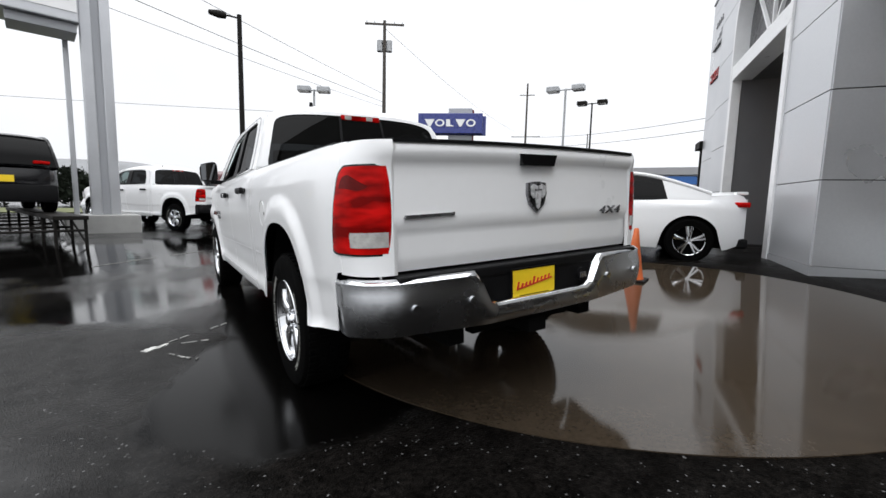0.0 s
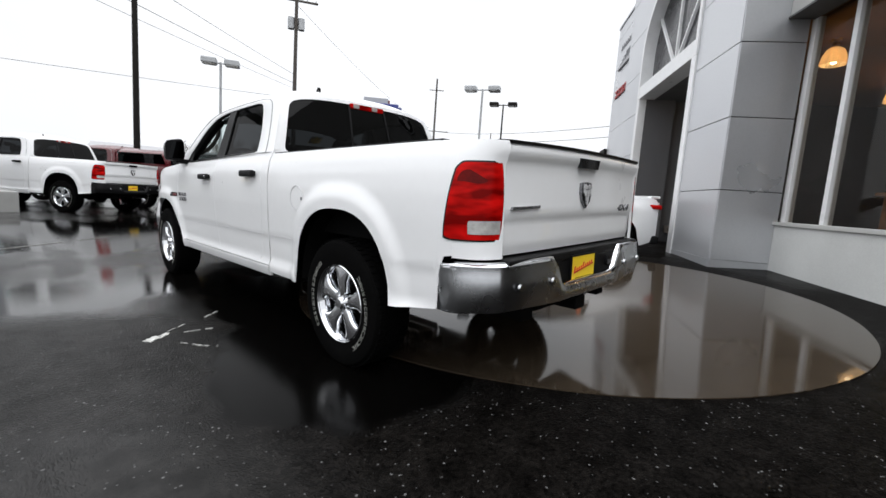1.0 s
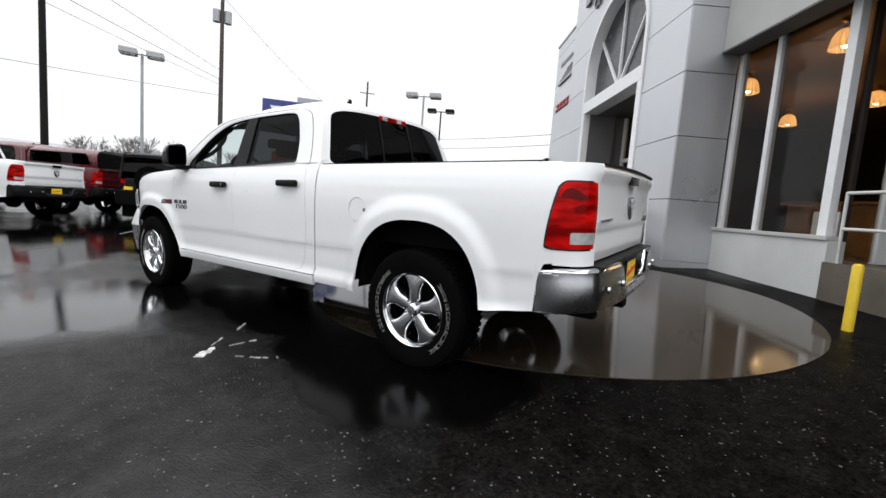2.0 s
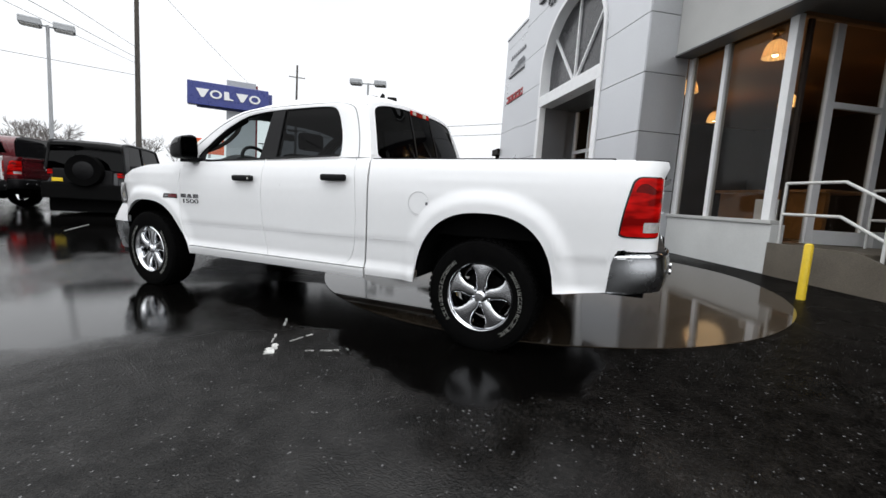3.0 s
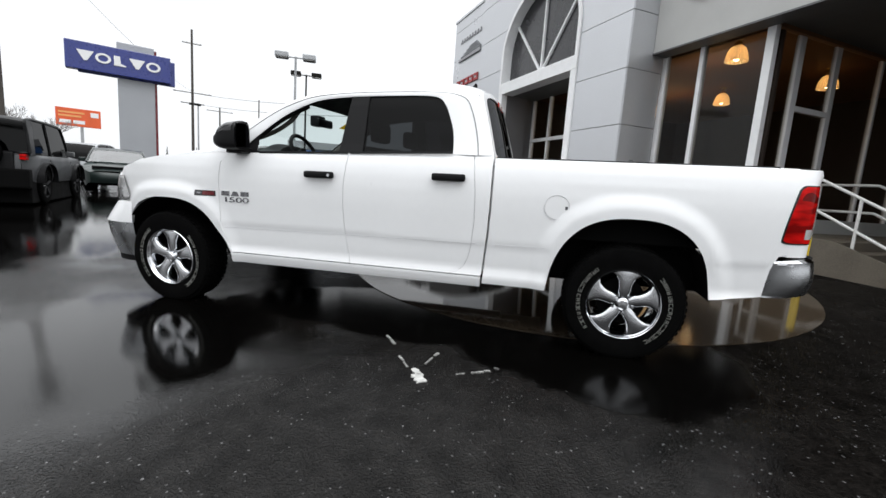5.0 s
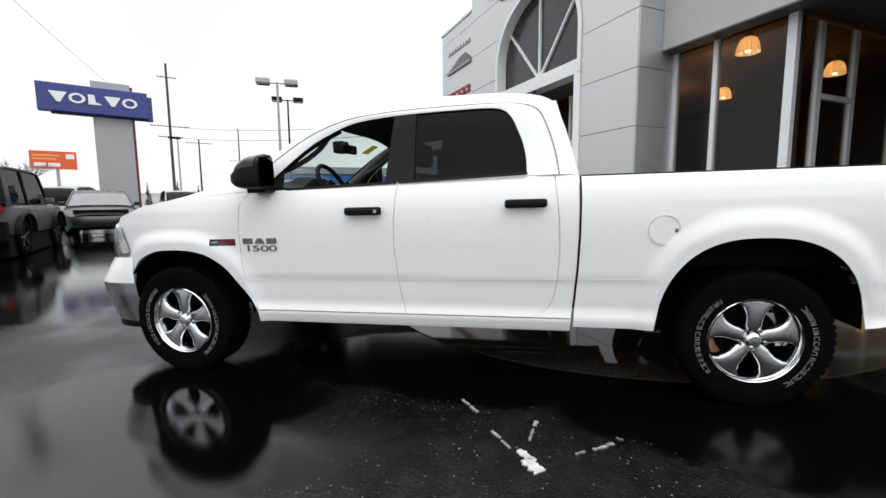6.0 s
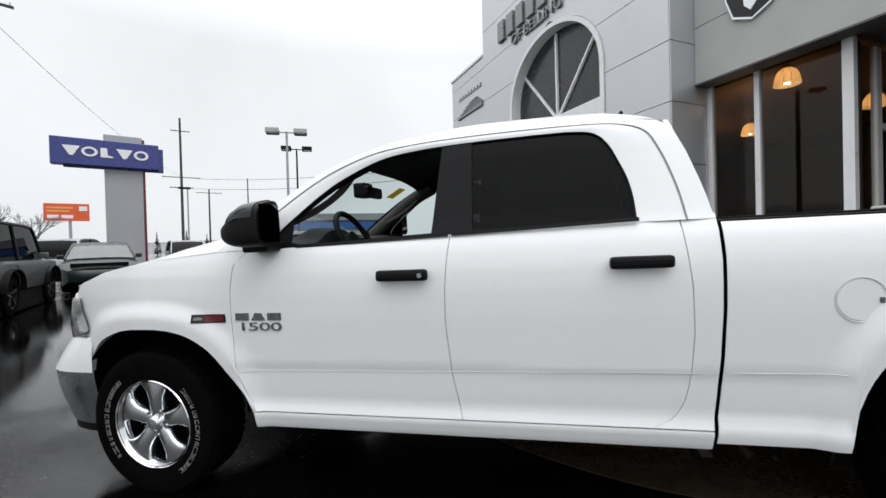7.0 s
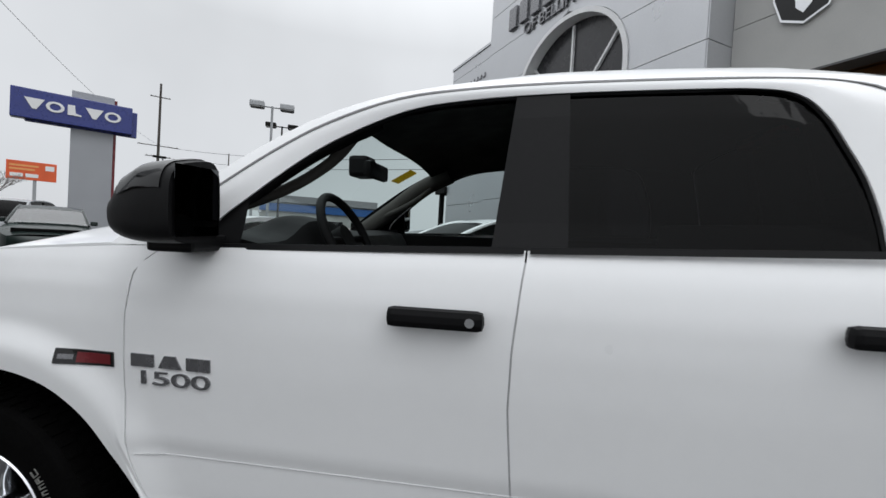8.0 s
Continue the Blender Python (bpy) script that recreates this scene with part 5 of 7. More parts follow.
    part("rear_bench", box((-0.72, 1.08, 0.75), (0.72, 1.28, 1.45), 0.05), SEAT, t, smooth=True)
    rm = part("cabin_mirror", box((-0.14, 2.785, 1.622), (0.14, 2.83, 1.702), 0.02), BLACK, t, "black rear-view mirror", True)
    part("mirror_mount", box((-0.07, 2.83, 1.63), (0.07, 2.93, 1.735), 0.02), BLACK, rm)
    part("window_sticker", prism([(2.735, 1.720), (2.85, 1.655), (2.85, 1.66), (2.735, 1.725)], 0.40, 0.55, 0), STICKER, t, "yellow windscreen sticker")
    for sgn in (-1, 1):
        # Same trim on both sides; the left is coloured darker for its shade.
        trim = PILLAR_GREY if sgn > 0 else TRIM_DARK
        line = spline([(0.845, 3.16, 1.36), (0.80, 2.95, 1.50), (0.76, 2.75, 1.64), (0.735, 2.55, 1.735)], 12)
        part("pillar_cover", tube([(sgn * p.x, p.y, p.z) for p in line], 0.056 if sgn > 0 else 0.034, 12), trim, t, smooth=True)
        line = spline([(0.80, 3.06, 1.43), (0.755, 2.95, 1.475), (0.735, 2.84, 1.525), (0.725, 2.75, 1.58), (0.72, 2.69, 1.63), (0.735, 2.63, 1.69)], 14)
        part("grab_handle", tube([(sgn * p.x, p.y, p.z) for p in line], 0.019, 10), PILLAR_GREY, t, smooth=True)
    # bed, tailgate and rear bumper
    part("bed_floor", box((-0.80, -1.05, 0.80), (0.80, 0.94, 0.85)), UNDER, t)
    for sgn in (-1, 1):
        part("bed_wall", box((sgn * 0.80, -1.05, 0.80), (sgn * 0.83, 0.94, 1.345)), UNDER, t)
        part("bed_rail_cap", box((sgn * 0.80, -0.82, 1.346), (sgn * 0.926, 0.945, 1.359), 0.005), BLACK, t, "black bed rail cap")
    part("bed_front", box((-0.90, 0.86, 0.5), (0.90, 0.90, 1.35)), UNDER, t)
    for sgn in (-1, 1):
        # Thin grey bead laid along the crease to draw its shade line.
        for ya, yb in ((3.2, 2.16), (2.15, 1.05), (0.91, 0.55)):
            run = [(sgn * (side_x(y, crease_z(y)) + 0.0005), y, crease_z(y)) for y in np.linspace(ya, yb, 12)]
            part("crease_shade", tube(run, 0.0014, 6), DOOR_LINE, t)
        # Black strip added inside the cab-to-bed gap, standing for its deep shade.
        part("gap_shade", box((sgn * 0.82, 0.93, 0.55), (sgn * 0.885, 0.985, 1.32), 0.004), UNDER, t)

    def gate(u, v):
        x = (u - 0.5) * 2 * 0.792
        z = 0.808 + (1.352 - 0.808) * v
        return (x, gate_y(z) + 0.009 * (x / 0.79) ** 2, z - 0.012 * (x / 0.79) ** 2 * v)
    tg = part("tailgate", lip(grid(30, 34, gate), (0, 0.04, 0)), paint, t, "white tailgate with black handle", True)
    part("gate_cap", lip(grid(24, 2, lambda u, v: ((u - 0.5) * 1.58, -1.126 + 0.012 * (2 * u - 1) ** 2 + 0.11 * v, 1.362 - 0.012 * (2 * u - 1) ** 2 + 0.006 * math.sin(math.pi * v))), (0, 0, -0.015)), BLACK, tg, "black tailgate top cap", True)
    part("gate_handle", prism([(-0.125, 1.312), (0.125, 1.312), (0.105, 1.258), (-0.105, 1.258)], -1.132, -1.095, 1), GLOSS_BLACK, tg, "black tailgate handle")
    sh = [(-0.062, 1.175), (-0.02, 1.182), (0.02, 1.182), (0.062, 1.175), (0.066, 1.12), (0.05, 1.07), (0.0, 1.028), (-0.05, 1.07), (-0.066, 1.12)]
    em = part("gate_emblem", prism(sh, -1.118, -1.096, 1), BADGE_GREY, tg, "dark shield emblem with bright marks")
    part("emblem_field", prism([(x * 0.82, 1.105 + (z - 1.105) * 0.82) for x, z in sh], -1.121, -1.11, 1), GLOSS_BLACK, em)
    for pts in ([(-0.050, 1.158), (-0.030, 1.170), (-0.004, 1.160), (-0.004, 1.142), (-0.026, 1.146), (-0.028, 1.120), (-0.018, 1.106), (-0.032, 1.100), (-0.048, 1.118)],
                [(0.050, 1.158), (0.030, 1.170), (0.004, 1.160), (0.004, 1.142), (0.026, 1.146), (0.028, 1.120), (0.018, 1.106), (0.032, 1.100), (0.048, 1.118)],
                [(-0.024, 1.138), (0.024, 1.138), (0.017, 1.09), (0.010, 1.056), (0.0, 1.048), (-0.010, 1.056), (-0.017, 1.09)]):
        part("emblem_mark", prism(pts, -1.127, -1.118, 1), BRIGHT_MARK, em)
    if hero:
        part("gate_badge", prism([(-0.745, 1.030), (-0.738, 1.044), (-0.54, 1.048), (-0.497, 1.050), (-0.50, 1.036)], -1.112, -1.09, 1), BADGE_GREY, tg, "thin grey model bar")
        lettering("drive_badge", "4X4", 0.062, pose(0.600, -1.104, 1.005, 90, 0, 0) @ Matrix.Diagonal((1.75, 1, 1, 1)), BADGE_GREY, tg, 0.004, "grey letters", 1.05, 0.2)
    rb = spline([(0.962, -0.815, 0), (0.968, -0.92, 0), (0.952, -1.03, 0), (0.894, -1.106, 0), (0.77, -1.155, 0), (0.4, -1.185, 0), (0.0, -1.19, 0)], 54)
    rfull = [Vector((-p.x, p.y, 0)) for p in rb] + rb[::-1][1:]
    nb = len(rfull) - 1

    def rear_bump(u, v):
        p = rfull[int(round(u * nb))]
        ax = abs(p.x)
        low = 0.535 + 0.018 * step(0.3, 0.8, ax) - 0.03 * step(-1.10, -0.85, p.y)
        notch = 1 - min(1.0, max(0.0, (ax - 0.345) / 0.075))
        top = 0.772 - 0.015 * step(-1.06, -0.82, p.y) - 0.155 * notch
        z = low + (top - low) * v
        swell = (0.014 * math.sin(math.pi * min(1, v * 1.1)) - 0.014 * (1 - v) ** 3) * (1 - 0.8 * step(-1.02, -0.82, p.y))
        n = Vector((p.x, (p.y + 0.75) * 1.6, 0)).normalized()
        end = step(-1.0, -0.82, p.y)
        return ((p.x + n.x * swell) * (1 - 0.036 * (1 - v) * end), p.y + n.y * swell - 0.05 * v * end, z)
    chrome_bump = part("rear_bumper", lip(grid(nb, 10, rear_bump), (0, 0.05, 0)), DULL_CHROME if hero else BLACK, t, "chrome step bumper, wet and spotted" if hero else "black step bumper", True)
    part("bumper_edge", lip(grid(nb, 3, lambda u, v: (lambda q: (q[0] * (1.0 - 0.03 * v), q[1] + 0.03 * v, q[2] + 0.018 * math.sin(math.pi * v * 0.6)))(rear_bump(u, 1.0))), (0, 0, -0.01)), CHROME if hero else BLACK, chrome_bump, "bright bumper lip" if hero else "", True)
    part("step_pad", box((-0.80, -1.150, 0.745), (0.80, -0.98, 0.796), 0.012), BLACK, chrome_bump, "black step pad")
    part("plate_recess", box((-0.40, -1.145, 0.60), (0.40, -1.10, 0.76), 0.02), BLACK, chrome_bump)
    plate = part("number_plate", box((-0.205, -1.160, 0.612), (0.085, -1.146, 0.762), 0.004), PLATE_YELLOW, chrome_bump, "yellow dealer plate with red script bar")
    part("plate_frame", lip(grid(4, 1, lambda u, v: ([-0.213, 0.093, 0.093, -0.213, -0.213][int(round(u * 4))] * (1 - 0.04 * v), -1.162, [0.605, 0.605, 0.769, 0.769, 0.605][int(round(u * 4))] + (0.008 if int(round(u * 4)) in (0, 1, 4) else -0.008) * v)), (0, 0.012, 0)), BLACK, plate)
    for k in range(9):
        x, z = -0.178 + 0.026 * k, 0.668 + 0.004 * k
        tall = 0.036 if k in (0, 4) else 0.022
        part("script_bar", prism([(x, z), (x + 0.009, z), (x + 0.017, z + tall), (x + 0.008, z + tall)], -1.164, -1.158, 1), PLATE_RED, plate)
    part("script_bar", prism([(-0.178, 0.664), (0.062, 0.700), (0.062, 0.707), (-0.178, 0.671)], -1.1635, -1.158, 1), PLATE_RED, plate)
    part("plate_bar", box((-0.16, -1.164, 0.625), (0.04, -1.158, 0.636)), GLOSS_BLACK, plate)
    part("tow_socket", rod((0.30, -1.135, 0.69), (0.30, -1.165, 0.69), 0.035, 0.035, 20), BLACK, chrome_bump)
    part("tow_socket_lid", box((0.275, -1.17, 0.67), (0.325, -1.16, 0.70), 0.004), BADGE_GREY, chrome_bump)
    for x in (-0.745, -0.47, 0.47, 0.745):
        y = -1.193 if abs(x) < 0.6 else -1.176
        part("sensor", rod((x, y, 0.668), (x, y - 0.012, 0.668), 0.02, 0.017, 16), DULL_CHROME, chrome_bump)
    if bed_cover:
        def shell(u, v):
            a = math.pi * u
            w = 0.90 - 0.10 * math.sin(a) ** 2
            c, n = math.cos(a), math.sin(a)
            return (math.copysign(abs(c) ** 0.35, c) * w, -1.04 + 1.98 * v + 0.12 * n * (1 - v), 1.355 + 0.53 * n ** 0.5)
        cap = part("bed_canopy", lip(grid(32, 4, shell), (0, 0.0, -0.01)), paint, t, "bed canopy with dark side windows", True)
        part("canopy_back", prism([(-0.86, 1.36), (0.86, 1.36), (0.76, 1.83), (0.6, 1.87), (-0.6, 1.87), (-0.76, 1.83)], -1.0, -0.97, 1), GLOSS_BLACK, cap)
        for sgn in (-1, 1):
            part("canopy_window", prism([(-0.85, 1.43), (0.85, 1.43), (0.85, 1.74), (-0.7, 1.74)], sgn * 0.885, sgn * 0.91, 0), BACK_GLASS, cap)
            part("canopy_window_back", prism([(-0.85, 1.43), (0.85, 1.43), (0.85, 1.74), (-0.7, 1.74)], sgn * 0.88, sgn * 0.89, 0), GLOSS_BLACK, cap)
    # underbody
    for x in (-0.46, 0.46):
        part("chassis_rail", box((x - 0.05, -1.05, 0.42), (x + 0.05, 4.3, 0.56), 0.01), UNDER, t)
    for y, r in ((0.0, 0.055), (WHEELBASE, 0.05)):
        part("axle", rod((-0.75, y, HUB), (0.75, y, HUB), r), UNDER, t)
    part("differential", lathe([(0.0, -0.16), (0.1, -0.14), (0.16, -0.05), (0.17, 0.05), (0.1, 0.14), (0.0, 0.16)], 20, 0, at=(0.05, 0, HUB)), UNDER, t, smooth=True)
    part("fuel_tank", box((-0.74, 1.0, 0.37), (-0.18, 2.3, 0.6), 0.05), UNDER, t)
    part("gearbox", box((-0.25, 1.7, 0.38), (0.3, 3.4, 0.62), 0.06), UNDER, t)
    part("exhaust", rod((0.42, -0.95, 0.45), (0.42, 2.2, 0.42), 0.05, 0.05, 14), BADGE_GREY, t, smooth=True)
    part("silencer", rod((0.42, 0.75, 0.43), (0.42, 1.5, 0.43), 0.11, 0.11, 18), BADGE_GREY, t, smooth=True)
    part("engine_bay", box((-0.56, 3.15, 0.42), (0.56, 4.35, 1.15)), UNDER, t)
    part("cab_underside", box((-0.88, 1.0, 0.46), (0.88, 3.14, 0.6)), UNDER, t)
    part("hitch", box((-0.06, -1.13, 0.42), (0.06, -0.9, 0.50), 0.01), UNDER, t)
    part("hitch_bar", box((-0.34, -1.02, 0.44), (0.34, -0.95, 0.52), 0.01), UNDER, t)
    part("spare_tyre", lathe([(0.2, 0.40), (0.34, 0.40), (0.38, 0.45), (0.38, 0.52), (0.34, 0.57), (0.2, 0.57)], 32, 2, at=(0, -0.62, 0.02)), RUBBER, t, smooth=True)
    # badges on the doors and fenders
    if hero:
        for sgn in (-1, 1):
            x = sgn * (side_x(3.36, 0.985) + 0.001)
            for name, ya, yb, za, zb, lift, mat, words in (("fender_badge", 3.272, 3.466, 0.957, 1.001, 0.004, GLOSS_BLACK, "black framed fender badge"), ("badge_field", 3.280, 3.392, 0.964, 0.994, 0.006, BADGE_RED, "dark red badge field"),
                                                           ("badge_mark", 3.402, 3.452, 0.972, 0.986, 0.006, BADGE_GREY, "small grey badge mark")):
                bm = grid(8, 2, lambda u, v: (sgn * (side_x(ya + (yb - ya) * u, za + (zb - za) * v) + lift), ya + (yb - ya) * u, za + (zb - za) * v))
                part(name, lip(bm, (-sgn * 0.012, 0, 0)), mat, t, words)
            xb = sgn * (side_x(3.07, 0.96) + 0.0005)
            rot = -90 if sgn < 0 else 90
            for k, digit in enumerate("1500"):
                lettering("badge_digit", digit, 0.058, pose(xb, 3.078 + -sgn * (0.098 - 0.065 * k - 0.006 * (k == 0)), 0.916, 90, 0, rot) @ Matrix.Diagonal((2.5 if k == 0 else 2.35, 1, 1, 1)), BADGE_GREY, t, 0.004)
            for k in range(3):
                y0 = 2.950 + (2 - k) * 0.092 if sgn < 0 else 2.950 + k * 0.092
                one = [(y0, 0.968), (y0 + 0.076, 0.968), (y0 + 0.076 - 0.02 * (k == 1), 1.005), (y0 + 0.02 * (k == 1), 1.005)]
                part("brand_mark", prism(one, xb, xb + sgn * 0.005, 0), BADGE_GREY, t)
    return t


def frame_line(sgn, at, w):
    """The cut line of the doors in the cab frame."""
    def f(u, v):
        k = int(round((0.12 + 0.88 * u) * CAB_N))
        a, b = _cab_out[k], _cab_in[k]
        p = a + (b - a) * (at + w / max((b - a).length, 0.01) * (v - 0.5) * 2)
        return (sgn * (house_x(p[1]) + 0.0118), p[0], p[1])
    return lip(grid(52, 1, f), (-sgn * 0.01, 0, 0))


def strip_rubber(sgn):
    """Black seal along the frame's inner edge."""
    def f(u, v):
        k = int(round(u * CAB_N))
        a, b = _cab_out[k], _cab_in[k]
        d = (b - a).normalized()
        p = b + d * (0.012 * v - 0.004)
        return (sgn * (house_x(p[1]) - 0.004 - 0.008 * v), p[0], p[1])
    return grid(CAB_N, 1, f)


MIRROR_Y, MIRROR_LONG = 2.925, 0.27


def mirror_at(a, v, grow=0.0):
    """A place on the mirror's shell: squarish at the glass, drawn forward to a low blunt nose."""
    c, s = math.cos(a), math.sin(a)
    up = float(np.interp(v, [0, 0.15, 0.42, 0.70, 0.78, 0.92, 1], [0.94, 1.0, 0.98, 0.72, 0.42, 0.26, 0.0]))
    down = max((1 - v ** 3.2), 0.0) ** 0.5
    px = math.copysign(abs(c) ** 0.5, c) * (0.090 + grow) * max(max(1 - v ** 2.6, 0.0) ** 0.5, 0.03)
    pz = math.copysign(abs(s) ** 0.5, s) * max(((0.128 if s > 0 else 0.088) + grow) * (up if s > 0 else down), 0.004)
    return Vector((1.072 + px - 0.02 * v, MIRROR_Y + MIRROR_LONG * v, 1.432 + pz - 0.012 * v + 0.018 * (px / 0.09) * (s > 0) * -1))


def mirror_shell(sgn):
    def f(u, v):
        p = mirror_at(2 * math.pi * u, v)
        return (sgn * p.x, p.y, p.z)
    bm = grid(36, 14, f, closed_u=True)
    rim = [e for e in bm.edges if len(e.link_faces) == 1]
    bmesh.ops.holes_fill(bm, edges=rim)
    return bm


def mirror_cap(sgn):
    def f(u, v):
        p = mirror_at(math.pi * (0.10 + 0.8 * u), 0.10 + 0.55 * v, 0.003)
        return (sgn * p.x, p.y, p.z)
    return lip(grid(18, 8, f), (0, 0, -0.004))


def head_lamp(sgn):
    """A lens that wraps round the corner and runs out to a point in the fender."""
    path = spline([(0.930, 4.29, 0), (0.900, 4.39, 0), (0.838, 4.48, 0), (0.70, 4.56, 0), (0.5, 4.60, 0)], 20)

    def f(u, v):
        p = path[int(round(u * 20))]
        hi = float(np.interp(u, [0, 0.22, 0.5, 1], [0.905, 1.088, 1.085, 1.04]))
        lo = float(np.interp(u, [0, 0.3, 1], [0.875, 0.85, 0.86]))
        z = lo + (hi - lo) * v
        return (sgn * (p.x + 0.006 * math.sin(math.pi * v)), p.y + 0.012 * math.sin(math.pi * v) - 0.045 * v * step(0.1, 0.5, u), z)
    return lip(grid(20, 8, f), (0, -0.05, 0))


def dash():
    def f(u, v):
        x = (u - 0.5) * 1.68
        y = 3.26 - 0.5 * v
        z = 1.32 + 0.035 * math.sin(math.pi * min(1, v * 1.2)) - 0.30 * step(0.72, 1.0, v) + 0.075 * math.exp(-((x + 0.4) / 0.21) ** 4) * step(0.15, 0.5, v)
        return (x, y, z)
    return lip(grid(30, 14, f), (0, 0.0, -0.3))


def torus_wheel(c, big, small, tilt):
    rot = Matrix.Rotation(radians(tilt), 3, 'X')

    def f(u, v):
        a, b = 2 * math.pi * u, 2 * math.pi * v
        q = Vector(((big + small * math.cos(b)) * math.cos(a), (big + small * math.cos(b)) * math.sin(a), small * math.sin(b)))
        q.rotate(rot)
        return Vector(c) + q
    bm = grid(40, 10, f, closed_u=True)
    bmesh.ops.remove_doubles(bm, verts=bm.verts, dist=0.0005)
    return bm


TRUCK = Matrix(((0.99914, 0.00039, -0.04156, 0), (0.00039, 0.99983, 0.01858, 0), (0.04156, -0.01858, 0.99896, 0), (0, 0, 0, 1)))
pickup(TRUCK, PAINT_WHITE, "white crew cab pickup truck parked on wet asphalt")

# ---- parked cars ----
RIM_OF = {True: CHROME, False: PAINT_SILVER, 2: SATIN_BLACK}


def car(m, name, label, paint, L, W, wheel_r, wb, rear_over, low, belt, top, roof, house_in=0.13, rim=True, group="", category="car", tint=None, c_pillar=0.3, hood_top=None):
    """A car: y ahead, the middle between the axles at the origin. top: body's upper line (y, z); roof: greenhouse line (y, z) from tail to nose."""
    t = thing(name, m, label, category, group)
    y0, y1 = -wb / 2 - rear_over, -wb / 2 - rear_over + L
    axles = (-wb / 2, wb / 2)
    line = curve(top)
    tint = tint or BACK_GLASS

    def half(y, z):
        e = min(y - y0, y1 - y)
        w = W / 2 * (1 - 0.22 * max(0.0, 1 - e / 0.55) ** 2.2)
        bulge = np.interp(z, [low, low + 0.12, (low + belt) / 2, belt - 0.08, belt, belt + 0.06], [0.95, 0.985, 1.0, 0.985, 0.95, 0.9])
        return float(w * bulge)

    def low_edge(y):
        for a in axles:
            k = abs(y - a) / (wheel_r + 0.07)
            if k < 1:
                return max(low, wheel_r * 0.95 + (wheel_r + 0.07) * (1 - k * k) ** 0.5)
        return low + 0.10 * step(0.35, 0.0, min(y - y0, y1 - y))
    for sgn in (-1, 1):
        def f(u, v):
            y = y0 + (y1 - y0) * u
            lo, hi = low_edge(y), max(line(y) - 0.04, low_edge(y) + 0.02)
            z = lo + (hi - lo) * v
            return (sgn * half(y, z), y, z)
        part("body_side", grid(90, 10, f), paint, t, smooth=True)

    def upper(u, v):
        y = y0 + (y1 - y0) * u
        s = (v - 0.5) * 2
        z = line(y)
        return (s * half(y, z - 0.04), y, z - 0.04 + 0.06 * (1 - abs(s) ** 4))
    part("body_top", grid(40, 14, upper), paint, t, smooth=True)
    for u, name2 in ((0.0, "rear_panel"), (1.0, "front_panel")):
        y = y0 + (y1 - y0) * u
        part(name2, grid(12, 6, lambda a, b: ((a - 0.5) * 2 * half(y, 0.6), y + (0.06 if u else -0.06) * math.sin(math.pi * b) * (1 - (2 * a - 1) ** 4), low_edge(y) + (line(y) - 0.03 - low_edge(y)) * b)), paint, t, smooth=True)
    part("underbody", box((-W / 2 + 0.24, y0 + 0.2, low + 0.02), (W / 2 - 0.24, y1 - 0.2, belt - 0.12)), UNDER, t)
    # greenhouse
    zr = max(z for _, z in roof)

    def gx(z):
        k = min(1.0, max(0.0, (z - belt) / (zr - belt)))
        return W / 2 * 0.93 - house_in * k
    pts = spline([(a, b, 0) for a, b in roof], 40)

    def top_sheet(a, b):
        def f(u, v):
            k = a + (b - a) * u
            i = min(int(k), 39)
            p = pts[i].lerp(pts[i + 1], k - i)
            s = (v - 0.5) * 2
            return (s * gx(p.y), p.x, p.y + 0.035 * (1 - abs(s) ** 3))
        return f
    hi = [i for i, p in enumerate(pts) if p.y > zr - 0.10]
    a, b = hi[0], hi[-1]
    part("back_glass", grid(10, 12, top_sheet(0, a)), tint, t, smooth=True)
    part("roof", grid(16, 12, top_sheet(a, b)), hood_top or paint, t, smooth=True)
    part("windscreen", grid(10, 12, top_sheet(b, 40)), tint, t, smooth=True)
    ys, zs = [p.x for p in pts], [p.y for p in pts]
    for sgn in (-1, 1):
        def side(u, v):
            y = roof[0][0] + (roof[-1][0] - roof[0][0]) * u
            z = belt - 0.05 + (max(float(np.interp(y, ys, zs)), belt) - belt + 0.05) * v
            return (sgn * gx(z), y, z)
        part("side_window", grid(30, 5, side), tint, t, smooth=True)

        def rear_pillar(u, v):
            y = roof[0][0] + c_pillar * u
            top_z = max(float(np.interp(y, ys, zs)), belt)
            z = belt - 0.05 + (top_z - belt + 0.05) * v
            return (sgn * (gx(z) + 0.008), y + 0.12 * v * u, z)
        part("rear_pillar", lip(grid(10, 5, rear_pillar), (-sgn * 0.006, 0, 0)), hood_top or paint, t, smooth=True)
        edge = [Vector((sgn * gx(p.y), p.x, p.y)) for p in pts]
        part("roof_rail", tube(edge, 0.032, 8), hood_top or paint, t, smooth=True)
        ym = (roof[0][0] + roof[-1][0]) / 2 - 0.1
        part("pillar", rod((sgn * (gx(belt) + 0.004), ym, belt - 0.04), (sgn * (gx(zr - 0.05) + 0.004), ym - 0.05, zr - 0.03), 0.03, 0.03, 6), SATIN_BLACK, t)
        part("door_handle", box((sgn * (W / 2 - 0.02), ym - 0.25, belt - 0.15), (sgn * (W / 2 + 0.012), ym - 0.08, belt - 0.12), 0.006), paint, t)
        part("door_mirror", box((sgn * (W / 2 - 0.03), roof[-1][0] - 0.42, belt), (sgn * (W / 2 + 0.14), roof[-1][0] - 0.28, belt + 0.13), 0.03), paint, t)
